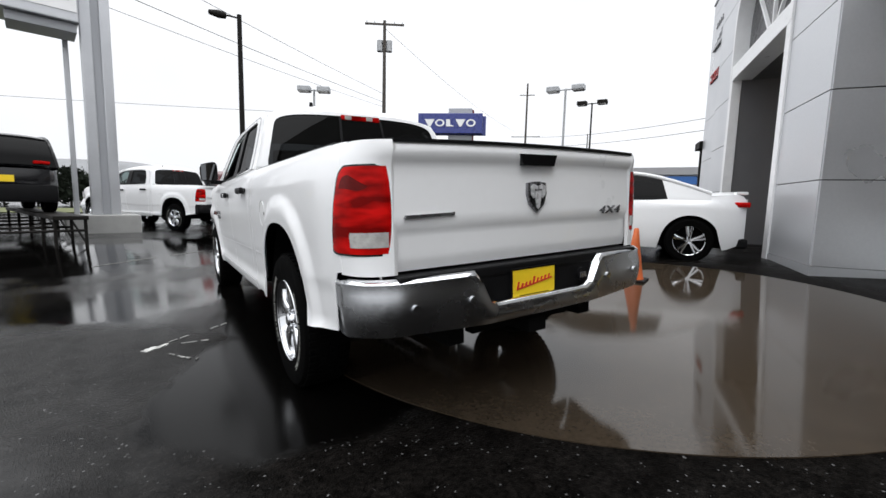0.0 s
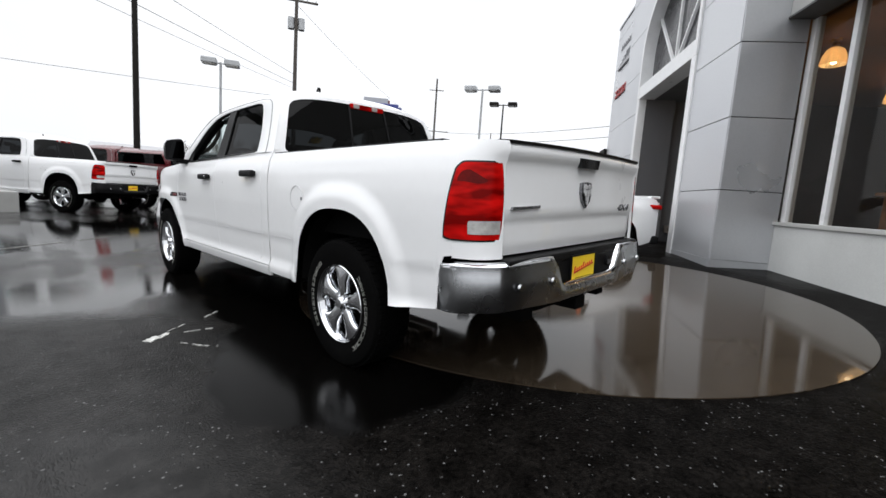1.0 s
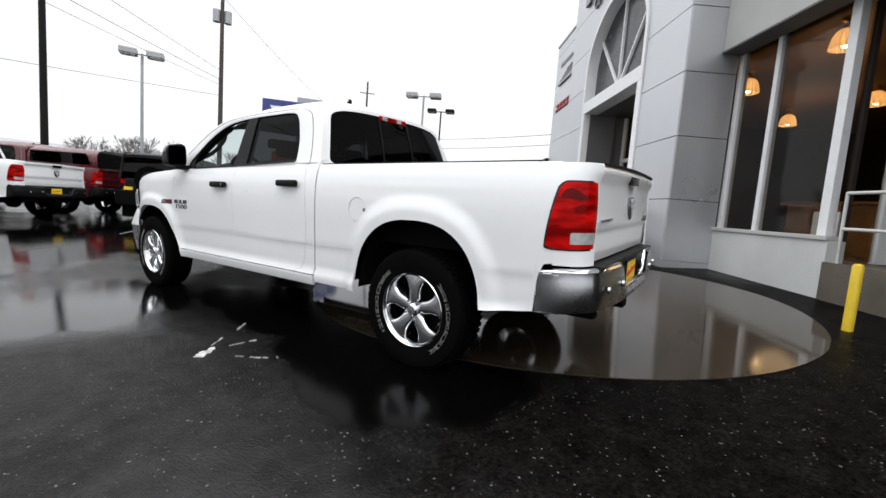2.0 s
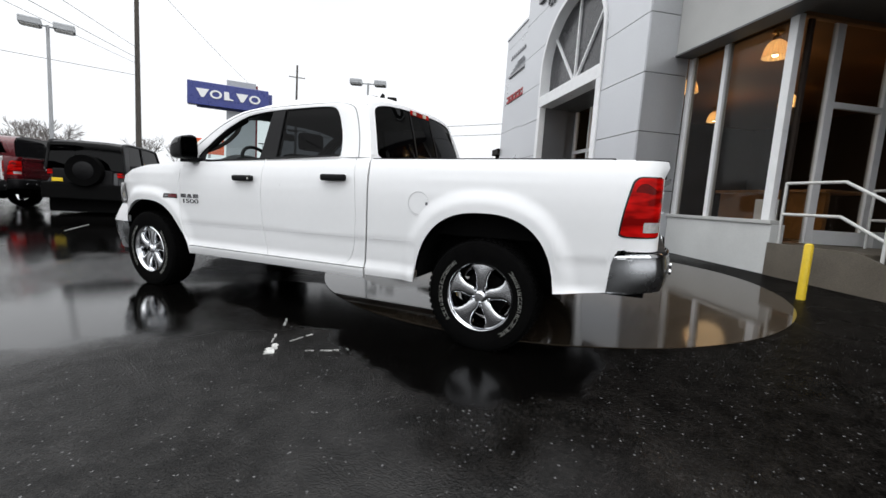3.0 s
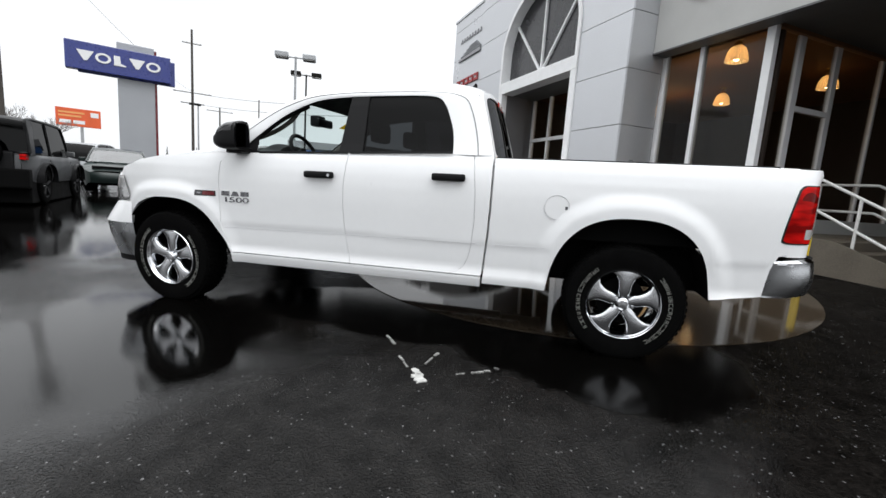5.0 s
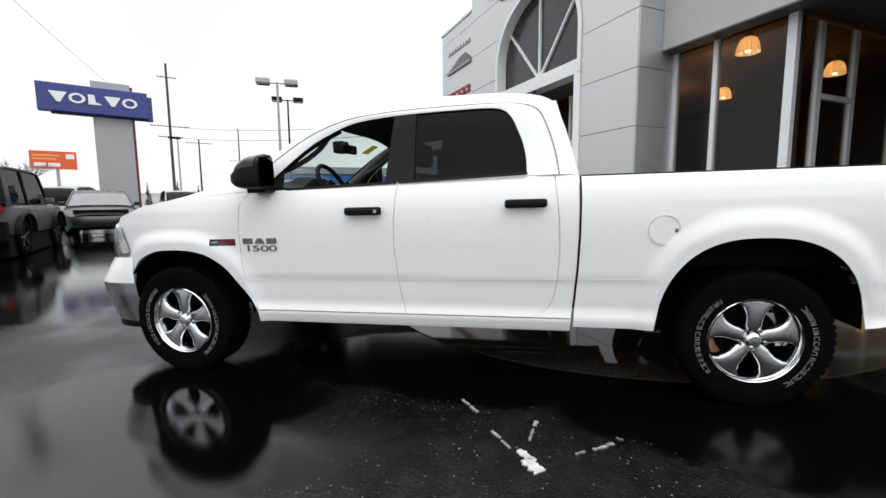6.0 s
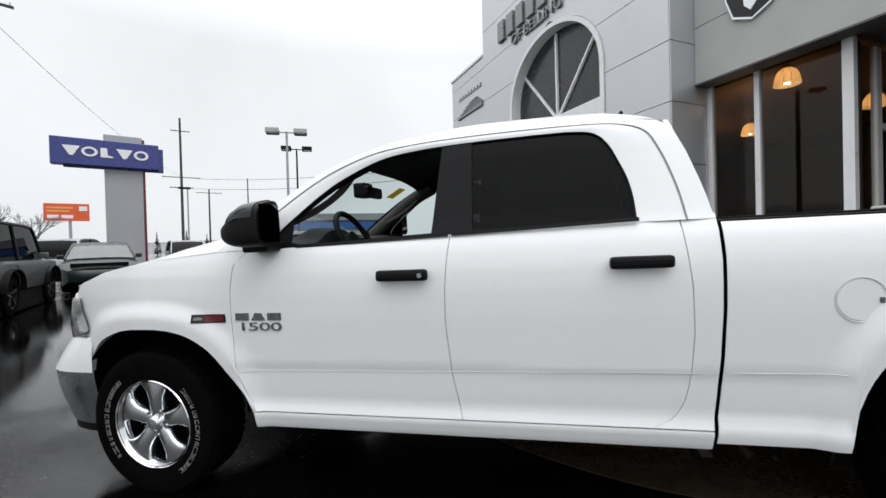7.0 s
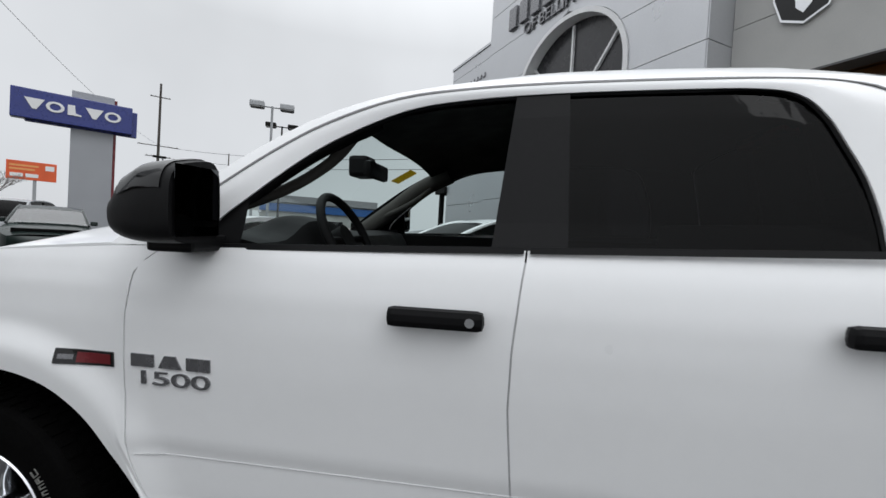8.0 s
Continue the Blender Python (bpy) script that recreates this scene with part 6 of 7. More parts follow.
        for y in axles:
            w = new("wheel")
            w.parent = t
            w.matrix_local = pose(sgn * (W / 2 - 0.125), y, wheel_r)
            r = wheel_r
            part("tyre", lathe([(r * 0.66, -0.11), (r * 0.9, -0.115), (r, -0.09), (r, 0.09), (r * 0.9, 0.115), (r * 0.66, 0.11)], 40), RUBBER, w, smooth=True)
            part("rim", lathe([(r * 0.68, 0.11 * sgn), (r * 0.64, 0.10 * sgn), (r * 0.6, 0.03 * sgn), (r * 0.58, -0.05 * sgn)], 40), RIM_OF[rim], w, smooth=True)
            part("brake_disc", lathe([(0.0, 0.0), (r * 0.6, 0.0), (r * 0.6, -0.02 * sgn)], 24), UNDER, w)
            for k in range(10 if rim is True else 5):
                ang = 2 * math.pi * (k // 2 + (0.12 if k % 2 else -0.12)) / 5 if rim is True else 2 * math.pi * k / 5
                d = Vector((0, math.sin(ang), math.cos(ang)))
                part("spoke", rod(Vector((sgn * 0.085, 0, 0)) + d * 0.03, Vector((sgn * 0.095, 0, 0)) + d * r * 0.64, 0.02, 0.028, 6), RIM_OF[rim], w)
            part("hub_cap", rod((sgn * 0.06, 0, 0), (sgn * 0.1, 0, 0), 0.045, 0.035, 14), CHROME, w, smooth=True)
    return t, y0, y1, half, line


def tail_lamps(t, y0, zs, half, w=0.16):
    for sgn in (-1, 1):
        x = half(y0 + 0.12, zs[0])
        part("tail_lamp", box((sgn * (x - w), y0 - 0.03, zs[0]), (sgn * (x + 0.01), y0 + 0.2, zs[1]), 0.02), RED_LENS, t, "red tail lamp", True)


CHARGER_TOP = [(-2.34, 1.06), (-2.25, 1.16), (-1.9, 1.14), (-1.0, 1.05), (0.6, 0.99), (1.3, 0.96), (2.0, 0.90), (2.35, 0.78), (2.42, 0.7)]
CHARGER_ROOF = [(-1.8, 1.13), (-1.45, 1.26), (-0.9, 1.42), (-0.3, 1.48), (0.2, 1.45), (0.75, 1.25), (1.25, 0.99)]
ch, cy0, cy1, chalf, cline = car(on_ground(5.46, 2.72, 35), "sedan", "white four-door sedan with chrome wheels by the entrance", PAINT_WHITE, 4.76, 1.90, 0.36, 3.05, 0.80, 0.22, 1.0, CHARGER_TOP, CHARGER_ROOF, c_pillar=0.6)
tail_lamps(ch, cy0, (0.92, 1.0), chalf, 0.18)
part("spoiler", box((-0.75, cy0, 1.12), (0.75, cy0 + 0.16, 1.165), 0.012), PAINT_WHITE, ch)
part("rear_diffuser", box((-0.8, cy0 - 0.05, 0.25), (0.8, cy0 + 0.3, 0.42), 0.04), BLACK, ch)

pickup(on_ground(-0.457, 12.84, 35), PAINT_WHITE, "white pickup truck with an open bed, in the lot", False, False)
pickup(on_ground(1.59, 14.8, 35), PAINT_RED, "dark red pickup truck parked beside a white one", False, True)

# boxy off-roader with a spare wheel on its back
BOXY_TOP = [(-2.05, 1.08), (-1.9, 1.1), (0.6, 1.1), (1.0, 1.12), (2.0, 1.02), (2.1, 0.9)]
BOXY_ROOF = [(-2.02, 1.1), (-1.98, 1.5), (-1.9, 1.78), (-1.0, 1.82), (0.2, 1.8), (0.5, 1.7), (0.8, 1.1)]
jp, jy0, jy1, jhalf, jline = car(on_ground(3.72, 13.22, -48), "off_roader", "dark boxy off-roader with spare wheel on its back", PAINT_GREY, 4.2, 1.80, 0.41, 2.5, 0.8, 0.48, 1.1, BOXY_TOP, BOXY_ROOF, 0.08, 2, hood_top=SATIN_BLACK, category="suv")
sp = part("spare_wheel", lathe([(0.0, -0.09), (0.26, -0.09), (0.38, -0.10), (0.40, -0.05), (0.40, 0.08), (0.36, 0.12), (0.0, 0.12)], 40, 1, at=(0.05, jy0 - 0.16, 1.08)), RUBBER, jp, "black spare wheel", True)
part("spare_hub", lathe([(0.0, -0.13), (0.1, -0.12), (0.2, -0.1), (0.24, -0.08)], 30, 1, at=(0.05, jy0 - 0.16, 1.08)), BLACK, sp, "", True)
tail_lamps(jp, jy0, (0.95, 1.07), jhalf, 0.10)
# Black block nearly down to the ground, standing for the shade under the car.
part("under_shade_block", box((-0.82, -1.98, 0.03), (0.82, 1.95, 0.5), 0.04), UNDER, jp)
part("rear_bumper", box((-0.86, jy0 - 0.18, 0.36), (0.86, jy0 + 0.05, 0.76), 0.04), UNDER, jp)
part("tailgate", box((-0.66, jy0 - 0.075, 0.74), (0.60, jy0 + 0.04, 1.10), 0.03), SATIN_BLACK, jp, "black tailgate behind the spare wheel")
part("front_bumper", box((-0.85, jy1 - 0.05, 0.5), (0.85, jy1 + 0.16, 0.7), 0.03), BLACK, jp)
part("dealer_plate", box((-0.62, jy0 - 0.19, 0.78), (-0.40, jy0 - 0.17, 0.87), 0.004), PLATE_YELLOW, jp, "yellow dealer plate")
for sgn in (-1, 1):
    for y in (-1.25, 1.25):
        bm = grid(16, 2, lambda u, v: (sgn * (0.84 + 0.14 * v), y + 0.5 * math.cos(math.pi * u), 0.5 + 0.42 * math.sin(math.pi * u) ** 0.7))
        part("wheel_flare", lip(bm, (0, 0, -0.03)), BLACK, jp, smooth=True)

SUV_TOP = [(-2.2, 0.98), (-2.1, 1.02), (0.8, 1.02), (1.6, 0.98), (2.1, 0.85), (2.2, 0.7)]
SUV_ROOF = [(-2.18, 1.0), (-2.1, 1.35), (-1.85, 1.62), (-1.0, 1.70), (0.0, 1.68), (0.5, 1.5), (1.1, 1.02)]
SEDAN_TOP = [(-2.3, 0.9), (-2.1, 0.98), (-1.5, 0.98), (0.9, 0.95), (1.7, 0.86), (2.25, 0.68)]
SEDAN_ROOF = [(-1.8, 0.97), (-1.2, 1.28), (-0.6, 1.43), (0.1, 1.42), (0.6, 1.25), (1.15, 0.95)]
car(on_ground(11.2, 20.6, -55), "suv", "silver suv in the far row", PAINT_SILVER, 4.5, 1.85, 0.36, 2.7, 0.85, 0.3, 1.0, SUV_TOP, SUV_ROOF, 0.12, False, category="suv")
car(on_ground(8.3, 15.6, 140), "sedan", "dark green sedan with pale windscreen", PAINT_GREEN, 4.6, 1.80, 0.33, 2.75, 0.95, 0.22, 0.96, SEDAN_TOP, SEDAN_ROOF, 0.16, False, tint=SKY_GLASS)
car(on_ground(17.5, 21.0, 140), "suv", "grey suv facing the drive", PAINT_SILVER, 4.5, 1.85, 0.36, 2.7, 0.85, 0.3, 1.0, SUV_TOP, SUV_ROOF, 0.12, False, category="suv")

# black suv on a display ramp
RX, RY, RTURN, DECK = -4.95, 11.9, 18, 0.60
rp = thing("display_ramp", on_ground(RX, RY, RTURN), "dark steel display stand with braced legs", "ramp")
for x in (-0.75, 0.75):
    part("runner", box((x - 0.28, -3.7, DECK - 0.08), (x + 0.28, 2.4, DECK), 0.01), DARK_POLE, rp)
    for y in (-3.6, -2.4, -1.0, 0.6, 2.3):
        for dx in (-0.24, 0.24):
            part("leg", rod((x + dx, y, -0.12), (x + dx, y, DECK - 0.05), 0.03, 0.03, 8), DARK_POLE, rp)
    for y in (-3.6, -2.4, -1.0, 0.6):
        part("brace", rod((x + 0.24, y, 0.02), (x + 0.24, y + 1.3, DECK - 0.1), 0.022, 0.022, 8), DARK_POLE, rp)
for y in (-3.6, -2.4, -1.0, 0.6, 2.3):
    part("cross_bar", rod((-1.0, y, 0.3), (1.0, y, 0.3), 0.025, 0.025, 8), DARK_POLE, rp)
bs, by0, by1, bhalf, bline = car(on_ground(RX, RY, RTURN, DECK), "suv", "black suv raised on a display ramp", PAINT_BLACK, 4.5, 1.86, 0.36, 2.7, 0.85, 0.3, 1.0, SUV_TOP, SUV_ROOF, 0.12, False, category="suv")
tail_lamps(bs, by0, (1.06, 1.13), bhalf, 0.26)
part("rear_bumper", box((-0.84, by0 - 0.07, 0.24), (0.84, by0 + 0.3, 0.62), 0.05), BLACK, bs, "black lower bumper", True)
part("dealer_plate", box((-0.15, by0 - 0.09, 0.66), (0.15, by0 - 0.06, 0.8), 0.004), PLATE_YELLOW, bs, "yellow dealer plate")

# ---- signs, lamps and poles ----
ps = thing("pylon_sign", on_ground(-2.95, 12.3, 10), "tall aluminium pylon sign on a concrete block", "sign")
part("post", box((-0.2, -0.06, 0.0), (0.05, 0.12, 9.5), 0.03), STEEL, ps)
part("post", box((0.22, -0.06, 0.0), (0.45, 0.12, 9.5), 0.03), STEEL, ps)
part("web", box((0.05, 0.0, 0.0), (0.22, 0.08, 9.5)), SIGN_GREY, ps)
part("post", box((-0.52, 0.6, 0.0), (-0.4, 0.72, 5.6), 0.02), STEEL, ps)
part("footing", box((-0.75, -0.5, -0.2), (0.84, 0.6, 0.48), 0.03), BLOCK, ps)
cb = part("cabinet", box((-1.7, -0.45, 5.27), (-0.22, 0.75, 8.6), 0.03), STEEL, ps, "grey sign cabinet")
part("cabinet_base", box((-1.55, -0.3, 5.05), (-0.26, 0.6, 5.27), 0.02), SIGN_GREY, cb)
part("sign_face", box((-1.6, -0.47, 5.5), (-0.25, -0.45, 8.4)), SIGN_WHITE, cb)
for i in range(3):
    part("sign_mark", box((-1.5 + i * 0.42, -0.48, 5.75), (-1.22 + i * 0.42, -0.468, 7.0)), SIGN_GREY, cb)


def lot_lamp(x, y, h, material, turn, label, spread=0.75):
    p = thing("street_lamp", on_ground(x, y, turn), label, "street lamp")
    part("pole", rod((0, 0, -0.1), (0, 0, h), 0.085, 0.06, 12), material, p, smooth=True)
    part("arm", rod((-spread, 0, h - 0.05), (spread, 0, h - 0.05), 0.04, 0.04, 8), material, p)
    for s in (-1, 1):
        hd = part("lamp_head", box((s * spread - 0.36, -0.3, h - 0.14), (s * spread + 0.36, 0.3, h + 0.16), 0.05), material, p)
        part("lens", box((s * spread - 0.3, -0.25, h - 0.16), (s * spread + 0.3, 0.25, h - 0.13)), CLEAR_LENS, hd)
    return p


lot_lamp(18.93, 15.42, 7.75, GALV, -62, "grey twin-headed lot lamp")
lot_lamp(26.4, 19.3, 8.65, DARK_POLE, -62, "dark twin-headed lot lamp")
lot_lamp(6.18, 23.0, 7.2, GALV, -28, "grey twin-headed lot lamp", 0.55)
sl = thing("street_lamp", on_ground(1.83, 19.93), "tall dark street lamp with one arm", "street lamp")
part("pole", rod((0, 0, -0.1), (0, 0, 9.3), 0.13, 0.1, 12), DARK_POLE, sl, smooth=True)
part("arm", rod((0, 0, 9.15), (-0.7, 0.1, 9.2), 0.04, 0.04, 8), DARK_POLE, sl)
part("lamp_head", lathe([(0.0, -0.42), (0.1, -0.38), (0.17, 0.0), (0.14, 0.3), (0.0, 0.36)], 16, 0, at=(-0.85, 0.1, 9.17)), DARK_POLE, sl, smooth=True)


def utility_pole(x, y, h, r, arms, label, turn=0, cans=()):
    p = thing("utility_pole", on_ground(x, y, turn), label, "utility pole")
    part("pole", rod((0, 0, -0.2), (0, 0, h), r, r * 0.65, 12), WOOD_POLE, p, smooth=True)
    for z, w in arms:
        part("crossarm", box((-w, -0.07, z - 0.07), (w, 0.07, z + 0.07)), WOOD_POLE, p)
        for s in (-0.9, -0.5, 0.5, 0.9):
            part("insulator", rod((s * w, 0, z + 0.05), (s * w, 0, z + 0.28), 0.05, 0.03, 8), GALV, p)
    for s, z in cans:
        part("transformer", rod((s, 0.1, z - 0.45), (s, 0.1, z + 0.45), 0.27, 0.27, 16), GALV, p, smooth=True)
    return p


utility_pole(15.49, 33.11, 16.4, 0.2, ((16.1, 1.7),), "weathered wooden utility pole with transformers", -30, ((-0.4, 14.3), (0.4, 14.3)))
utility_pole(67.5, 68.9, 27.0, 0.28, ((24.5, 1.6), (15.5, 3.2), (13.5, 2.0)), "tall slim utility pole with crossarms", -45)
utility_pole(92, 84, 17, 0.25, ((16, 3.0),), "distant utility pole with crossarm", -45)
utility_pole(118, 92, 24, 0.25, ((14, 3.0),), "distant tall utility pole", -45)


def cable(name, a, b, sag, r=0.018):
    a, b = Vector(a), Vector(b)
    cu = bpy.data.curves.new(name, 'CURVE')
    cu.dimensions, cu.bevel_depth, cu.bevel_resolution = '3D', r, 1
    sp = cu.splines.new('POLY')
    sp.points.add(24)
    for i, pt in enumerate(sp.points):
        k = i / 24
        q = a.lerp(b, k)
        pt.co = (q.x, q.y, q.z - sag * 4 * k * (1 - k), 1)
    cu.materials.append(WIRE)
    return tagged(new(name, cu), "black overhead cable strung between poles", "cable", "overhead cables")


cable("overhead_cable", (15.4, 33.0, 10.3), (-24, 6, 12.6), 0.5, 0.014)
cable("overhead_cable", (15.4, 33.0, 9.6), (-26, 6, 10.6), 0.5, 0.016)
cable("overhead_cable", (15.4, 33.0, 9.2), (-26, 8, 10.2), 0.6, 0.012)
cable("overhead_cable", (15.4, 33.0, 8.4), (-60, 62, 9.5), 0.8, 0.016)
cable("overhead_cable", (67.5, 68.9, 15.6), (42, 14, 9.6), 0.8, 0.03)
cable("overhead_cable", (67.5, 68.9, 13.6), (42, 12, 8.6), 0.8, 0.03)
cable("overhead_cable", (67.5, 68.9, 15.8), (15.4, 33.0, 15.9), 1.2, 0.016)

# blue dealer sign beyond the row
vs = thing("pylon_sign", on_ground(20.65, 30.1, -40.4), "broad dark blue sign with white marks on a grey pylon", "sign")
part("pylon", box((-0.2, 0.15, -0.2), (1.95, 0.75, 9.25), 0.04), SIGN_GREY, vs, "grey metal pylon")
part("pylon_edge", box((1.95, 0.2, -0.2), (2.1, 0.7, 9.1), 0.02), BADGE_RED, vs)
cb = part("cabinet", box((-2.9, -0.35, 6.95), (2.9, 0.35, 8.72), 0.05), SIGN_BLUE, vs, "dark blue sign cabinet")
part("cabinet", box((-2.3, 0.1, 6.85), (3.2, 0.45, 8.55), 0.05), SIGN_BLUE, vs, "dark blue sign cabinet")
# five broad white marks across the face
for i, kind in enumerate(("wedge", "ring", "bar", "wedge", "ring")):
    c = -1.85 + i * 0.93
    if kind == "wedge":
        part("sign_mark", prism([(c - 0.45, 8.18), (c + 0.45, 8.18), (c + 0.09, 7.55), (c - 0.09, 7.55)], -0.40, -0.34, 1), SIGN_WHITE, cb)
    elif kind == "ring":
        ring = lathe([(0.2, -0.40), (0.32, -0.40), (0.32, -0.34), (0.2, -0.34), (0.2, -0.40)], 28, 1)
        bmesh.ops.transform(ring, matrix=Matrix.Translation((c, 0, 7.865)) @ Matrix.Diagonal((1.32, 1, 1, 1)), verts=ring.verts)
        part("sign_mark", ring, SIGN_WHITE, cb)
    else:
        part("sign_mark", prism([(c - 0.36, 8.18), (c - 0.02, 8.18), (c + 0.02, 7.70), (c + 0.30, 7.62), (c + 0.30, 7.55), (c - 0.36, 7.55)], -0.40, -0.34, 1), SIGN_WHITE, cb)

bb = thing("billboard", on_ground(77, 109.5, -40), "orange roadside billboard with pale marks", "sign")
part("board", box((-4.6, -0.2, 9.0), (3.6, 0.2, 13.1), 0.05), SIGN_ORANGE, bb)
part("post", box((-0.3, 0.0, -0.3), (0.3, 0.5, 9.1)), GALV, bb)
for i, (x0, x1, z0, z1) in enumerate(((-4.1, 0.6, 11.9, 12.3), (-4.1, 0.0, 11.1, 11.5), (-4.0, -1.9, 9.6, 10.4), (-1.5, 0.6, 9.6, 10.4), (1.7, 3.2, 11.4, 12.5))):
    part("sign_mark", box((x0, -0.24, z0), (x1, -0.19, z1)), SIGN_WHITE if i > 1 else SURF_PALE, bb)

# small roadside signs and lamps far down the road
for x, y, h in ((60, 76, 10.5), (74, 86, 11.5), (38, 40, 8.2)):
    fl = thing("street_lamp", on_ground(x, y, -40), "distant street lamp on a slim pole", "street lamp", "distant street lamps")
    part("pole", rod((0, 0, 0), (0, 0, h), 0.1, 0.07, 8), GALV, fl)
    part("lamp_head", box((-0.9, -0.2, h - 0.1), (0.3, 0.2, h + 0.12), 0.04), DARK_POLE, fl)
rs = thing("road_sign", on_ground(98, 70, -45), "distant pale roadside sign board", "sign")
part("board", box((-4, -0.2, 6.0), (4, 0.2, 8.2)), FAR_WALL, rs)
part("post", box((-0.3, -0.1, 0), (0.3, 0.1, 6.0)), GALV, rs)

# ---- far buildings, hills and trees ----
fb = thing("far_building", on_ground(57, 31, -62), "low far building with blue fascia band", "building")
part("wall", box((-8, 0, -0.5), (8, 14, 5.2)), FAR_WALL, fb)
part("fascia", box((-8.2, -0.3, 3.9), (8.2, 0.0, 5.0)), FAR_BLUE, fb)
part("roof", box((-8.4, -0.5, 5.2), (8.4, 14.4, 6.2)), FAR_ROOF, fb)
for i in range(4):
    part("window", box((-7.4 + i * 4, -0.05, 0.6), (-4.6 + i * 4, 0.05, 2.9)), GLOSS_BLACK, fb)
for x, y, w, h, turn in ((20, 92, 22, 5.0, -15), (46, 104, 18, 4.5, -25), (104, 56, 26, 5.5, -60)):
    hb = thing("far_building", on_ground(x, y, turn), "low pale far building with grey roof", "building")
    part("wall", box((-w / 2, 0, -0.5), (w / 2, 10, h)), FAR_WALL, hb)
    part("roof", prism([(-0.4, h), (10.4, h), (5, h + 1.6)], -w / 2 - 0.4, w / 2 + 0.4, 0), FAR_ROOF, hb)
    for i in range(int(w // 4)):
        part("window", box((-w / 2 + 1 + i * 4, -0.06, 1.0), (-w / 2 + 3 + i * 4, 0.02, 2.4)), GLOSS_BLACK, hb)

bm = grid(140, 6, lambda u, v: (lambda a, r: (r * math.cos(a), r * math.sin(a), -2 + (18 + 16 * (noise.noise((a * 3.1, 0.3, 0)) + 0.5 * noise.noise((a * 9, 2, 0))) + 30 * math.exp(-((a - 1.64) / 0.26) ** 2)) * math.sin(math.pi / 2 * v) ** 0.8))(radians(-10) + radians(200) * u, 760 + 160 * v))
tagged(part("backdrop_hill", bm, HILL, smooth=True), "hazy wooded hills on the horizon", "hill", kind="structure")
gs = grid(40, 6, lambda u, v: (-70 + 74 * u, 25.5 + 7 * v - 10 * u * 0.0, 0.04 + ground_z(-70 + 74 * u, 27) + 0.03 * noise.noise((u * 30, v * 4, 0))))
tagged(part("grass_verge", gs, GRASS, smooth=True), "dull winter grass verge beyond the lot", "grass", kind="stuff")


def conifer(x, y, h, seed):
    rnd = random.Random(seed)
    t = thing("conifer_tree", on_ground(x, y, rnd.uniform(0, 360)), "dark evergreen tree far beyond the lot", "tree", "distant evergreens")
    part("trunk", rod((0, 0, 0), (0, 0, h * 0.9), h * 0.02, h * 0.006, 6), BARK, t)
    bm = bmesh.new()
    for i in range(150):
        k = rnd.random() ** 0.8
        z = h * (0.1 + 0.9 * k)
        r = h * 0.17 * (1 - k) * rnd.uniform(0.5, 1.15) + 0.05
        a = rnd.uniform(0, 2 * math.pi)
        q = Vector((math.cos(a), math.sin(a), 0))
        s = Vector((-q.y, q.x, 0)) * h * 0.035 * (1.2 - k)
        top, tip = Vector((0, 0, z)), Vector((0, 0, z - h * 0.05)) + q * r
        vs = [bm.verts.new(c) for c in (top, tip + s, tip - s * rnd.uniform(0.4, 1.2) - Vector((0, 0, h * 0.02)))]
        bm.faces.new(vs)
    part("crown", bm, LEAF, t)


def bare_tree(x, y, h, seed):
    rnd = random.Random(seed)
    t = thing("bare_tree", on_ground(x, y, rnd.uniform(0, 360)), "bare winter tree with fine twigs", "tree", "bare winter trees")
    trunk, twigs = bmesh.new(), bmesh.new()

    def grow(p, d, length, r, depth):
        q = p + d * length
        rod(p, q, r, r * 0.65, 5 if depth < 3 else 3, trunk if depth < 2 else twigs)
        if depth == 5:
            return
        for _ in range(3 if depth else 4):
            e = (d + Vector((rnd.uniform(-1, 1), rnd.uniform(-1, 1), rnd.uniform(-0.3, 0.7))) * 0.62).normalized()
            grow(p.lerp(q, rnd.uniform(0.6, 1.0)), e, length * rnd.uniform(0.62, 0.8), max(r * 0.55, 0.016), depth + 1)
    grow(Vector((0, 0, -0.1)), Vector((0, 0, 1)), h * 0.28, h * 0.02, 0)
    part("trunk", trunk, BARK, t)
    part("crown", twigs, TWIG, t)


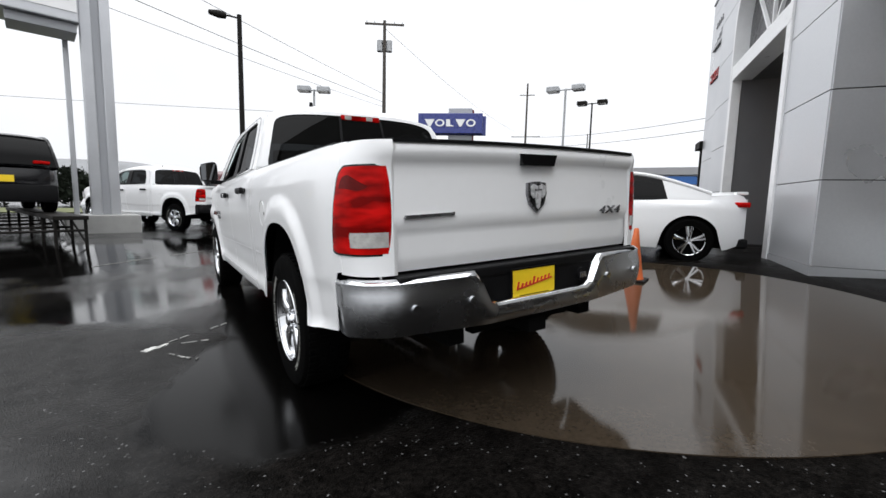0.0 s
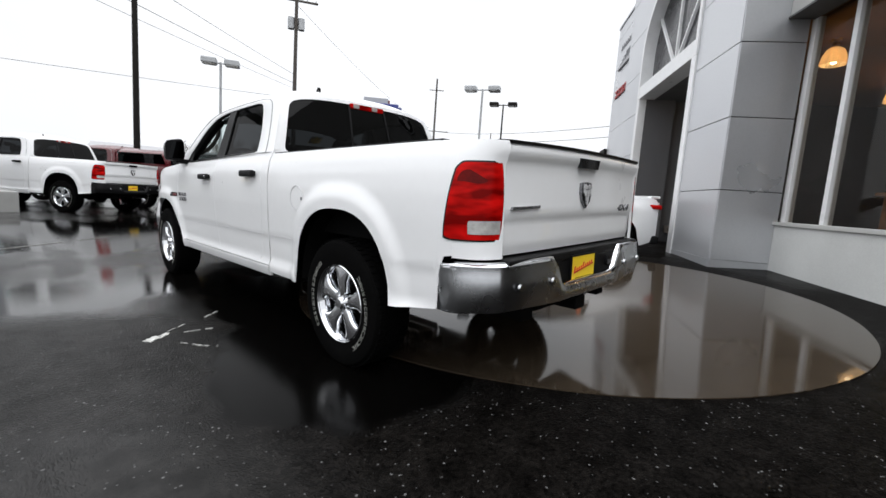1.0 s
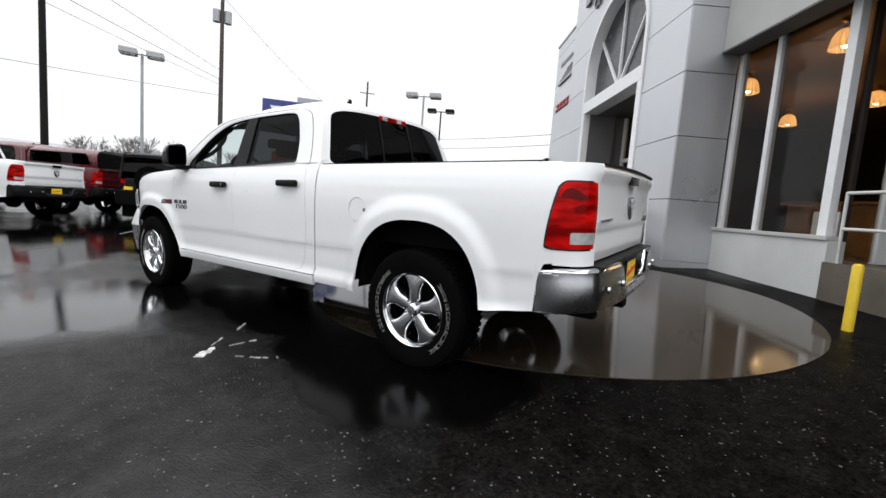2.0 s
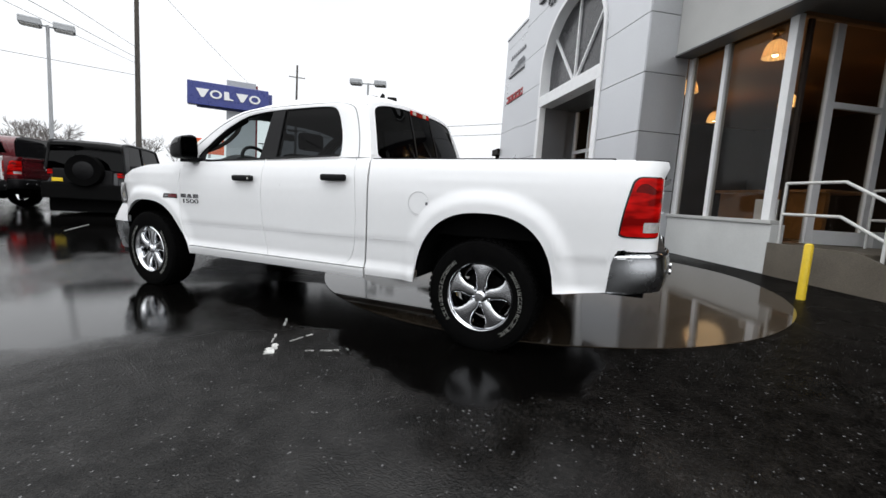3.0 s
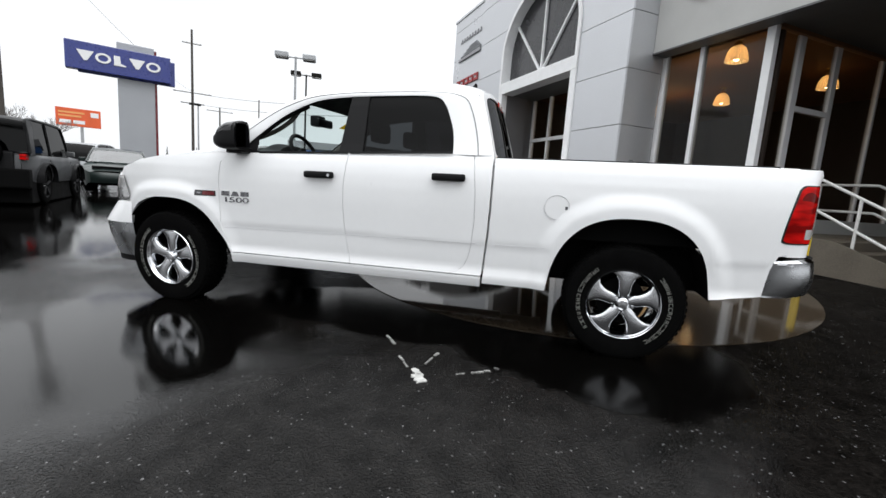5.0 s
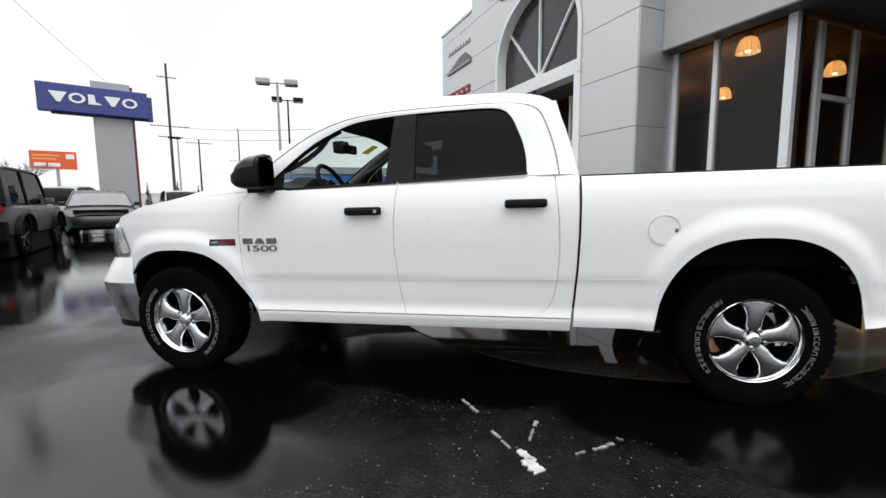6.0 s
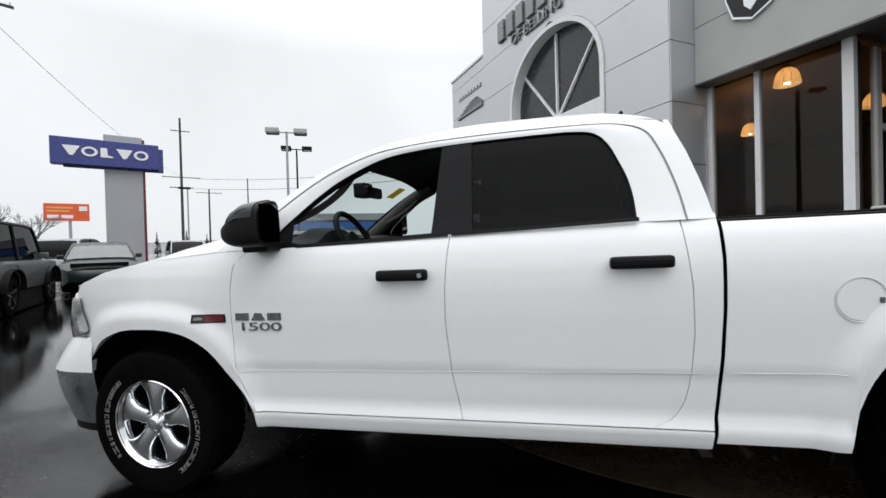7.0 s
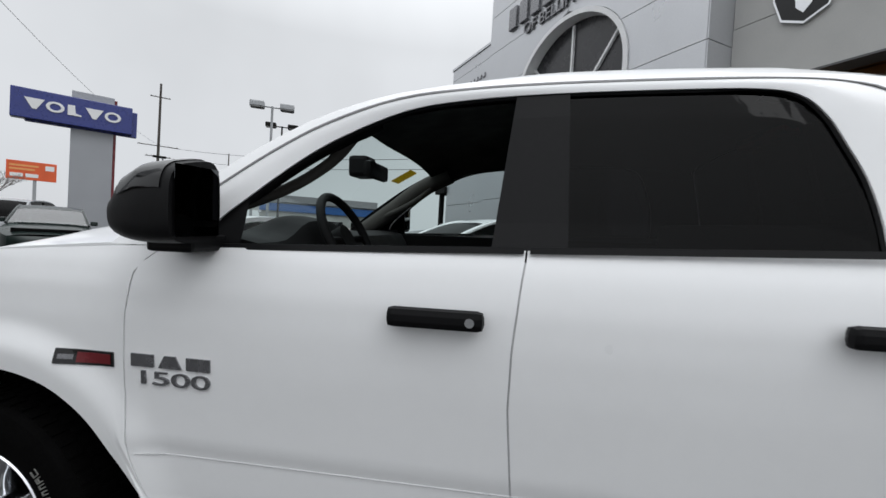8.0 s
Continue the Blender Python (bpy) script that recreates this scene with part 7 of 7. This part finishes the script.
for i, (x, y, h) in enumerate(((9, 40, 6), (13, 44, 7), (30, 58, 9), (36, 60, 8.5), (-16, 42, 9), (24, 66, 10), (11, 37, 5.5), (15.5, 46, 7))):
    bare_tree(x, y, h, 40 + i)
rnd = random.Random(5)
for i in range(26):
    a = radians(rnd.uniform(42, 125))
    r = rnd.uniform(120, 230)
    conifer(r * math.cos(a), r * math.sin(a), rnd.uniform(5, 9), 90 + i)


def shrub(x, y, h, w, seed):
    """A rounded evergreen shrub of many small leaf clumps."""
    rnd = random.Random(seed)
    t = thing("evergreen_shrub", on_ground(x, y, rnd.uniform(0, 360)), "dark clipped evergreen shrub beyond the lot", "shrub", "evergreen shrubs")
    part("stem", rod((0, 0, -0.1), (0, 0, h * 0.5), 0.08, 0.04, 6), BARK, t)
    bm = bmesh.new()
    for i in range(1500):
        d = Vector((rnd.gauss(0, 1), rnd.gauss(0, 1), rnd.gauss(0, 1))).normalized()
        k = rnd.uniform(0.55, 1.0) * (1 + 0.25 * noise.noise(d * 2 + Vector((seed, 0, 0))))
        c = Vector((d.x * w * k, d.y * w * k, h * 0.5 + d.z * h * 0.5 * k))
        s = rnd.uniform(0.14, 0.34)
        bm.faces.new([bm.verts.new(c + Vector((rnd.uniform(-s, s), rnd.uniform(-s, s), rnd.uniform(-s, s)))) for _ in range(3)])
    part("crown", bm, LEAF, t)


for i, (x, y, h, w) in enumerate(((-9, 40, 3.6, 1.3), (-7.2, 40.5, 3.0, 1.5), (-11, 41, 4.2, 1.5), (-5.4, 41, 2.4, 1.4), (-13, 42, 3.6, 1.6))):
    shrub(x, y, h, w, 200 + i)

# ---- traffic cone ----
CONE_X, CONE_Y = 3.40, 0.51
cn = thing("traffic_cone", on_ground(CONE_X, CONE_Y, 20), "orange traffic cone on the wet pad", "cone")
part("base", box((-0.16, -0.16, 0.004), (0.16, 0.16, 0.035), 0.012), BLACK, cn)
part("cone", lathe([(0.13, 0.03), (0.115, 0.06), (0.06, 0.42), (0.03, 0.66), (0.02, 0.675), (0.0, 0.675)], 24, 2), ORANGE, cn, smooth=True)
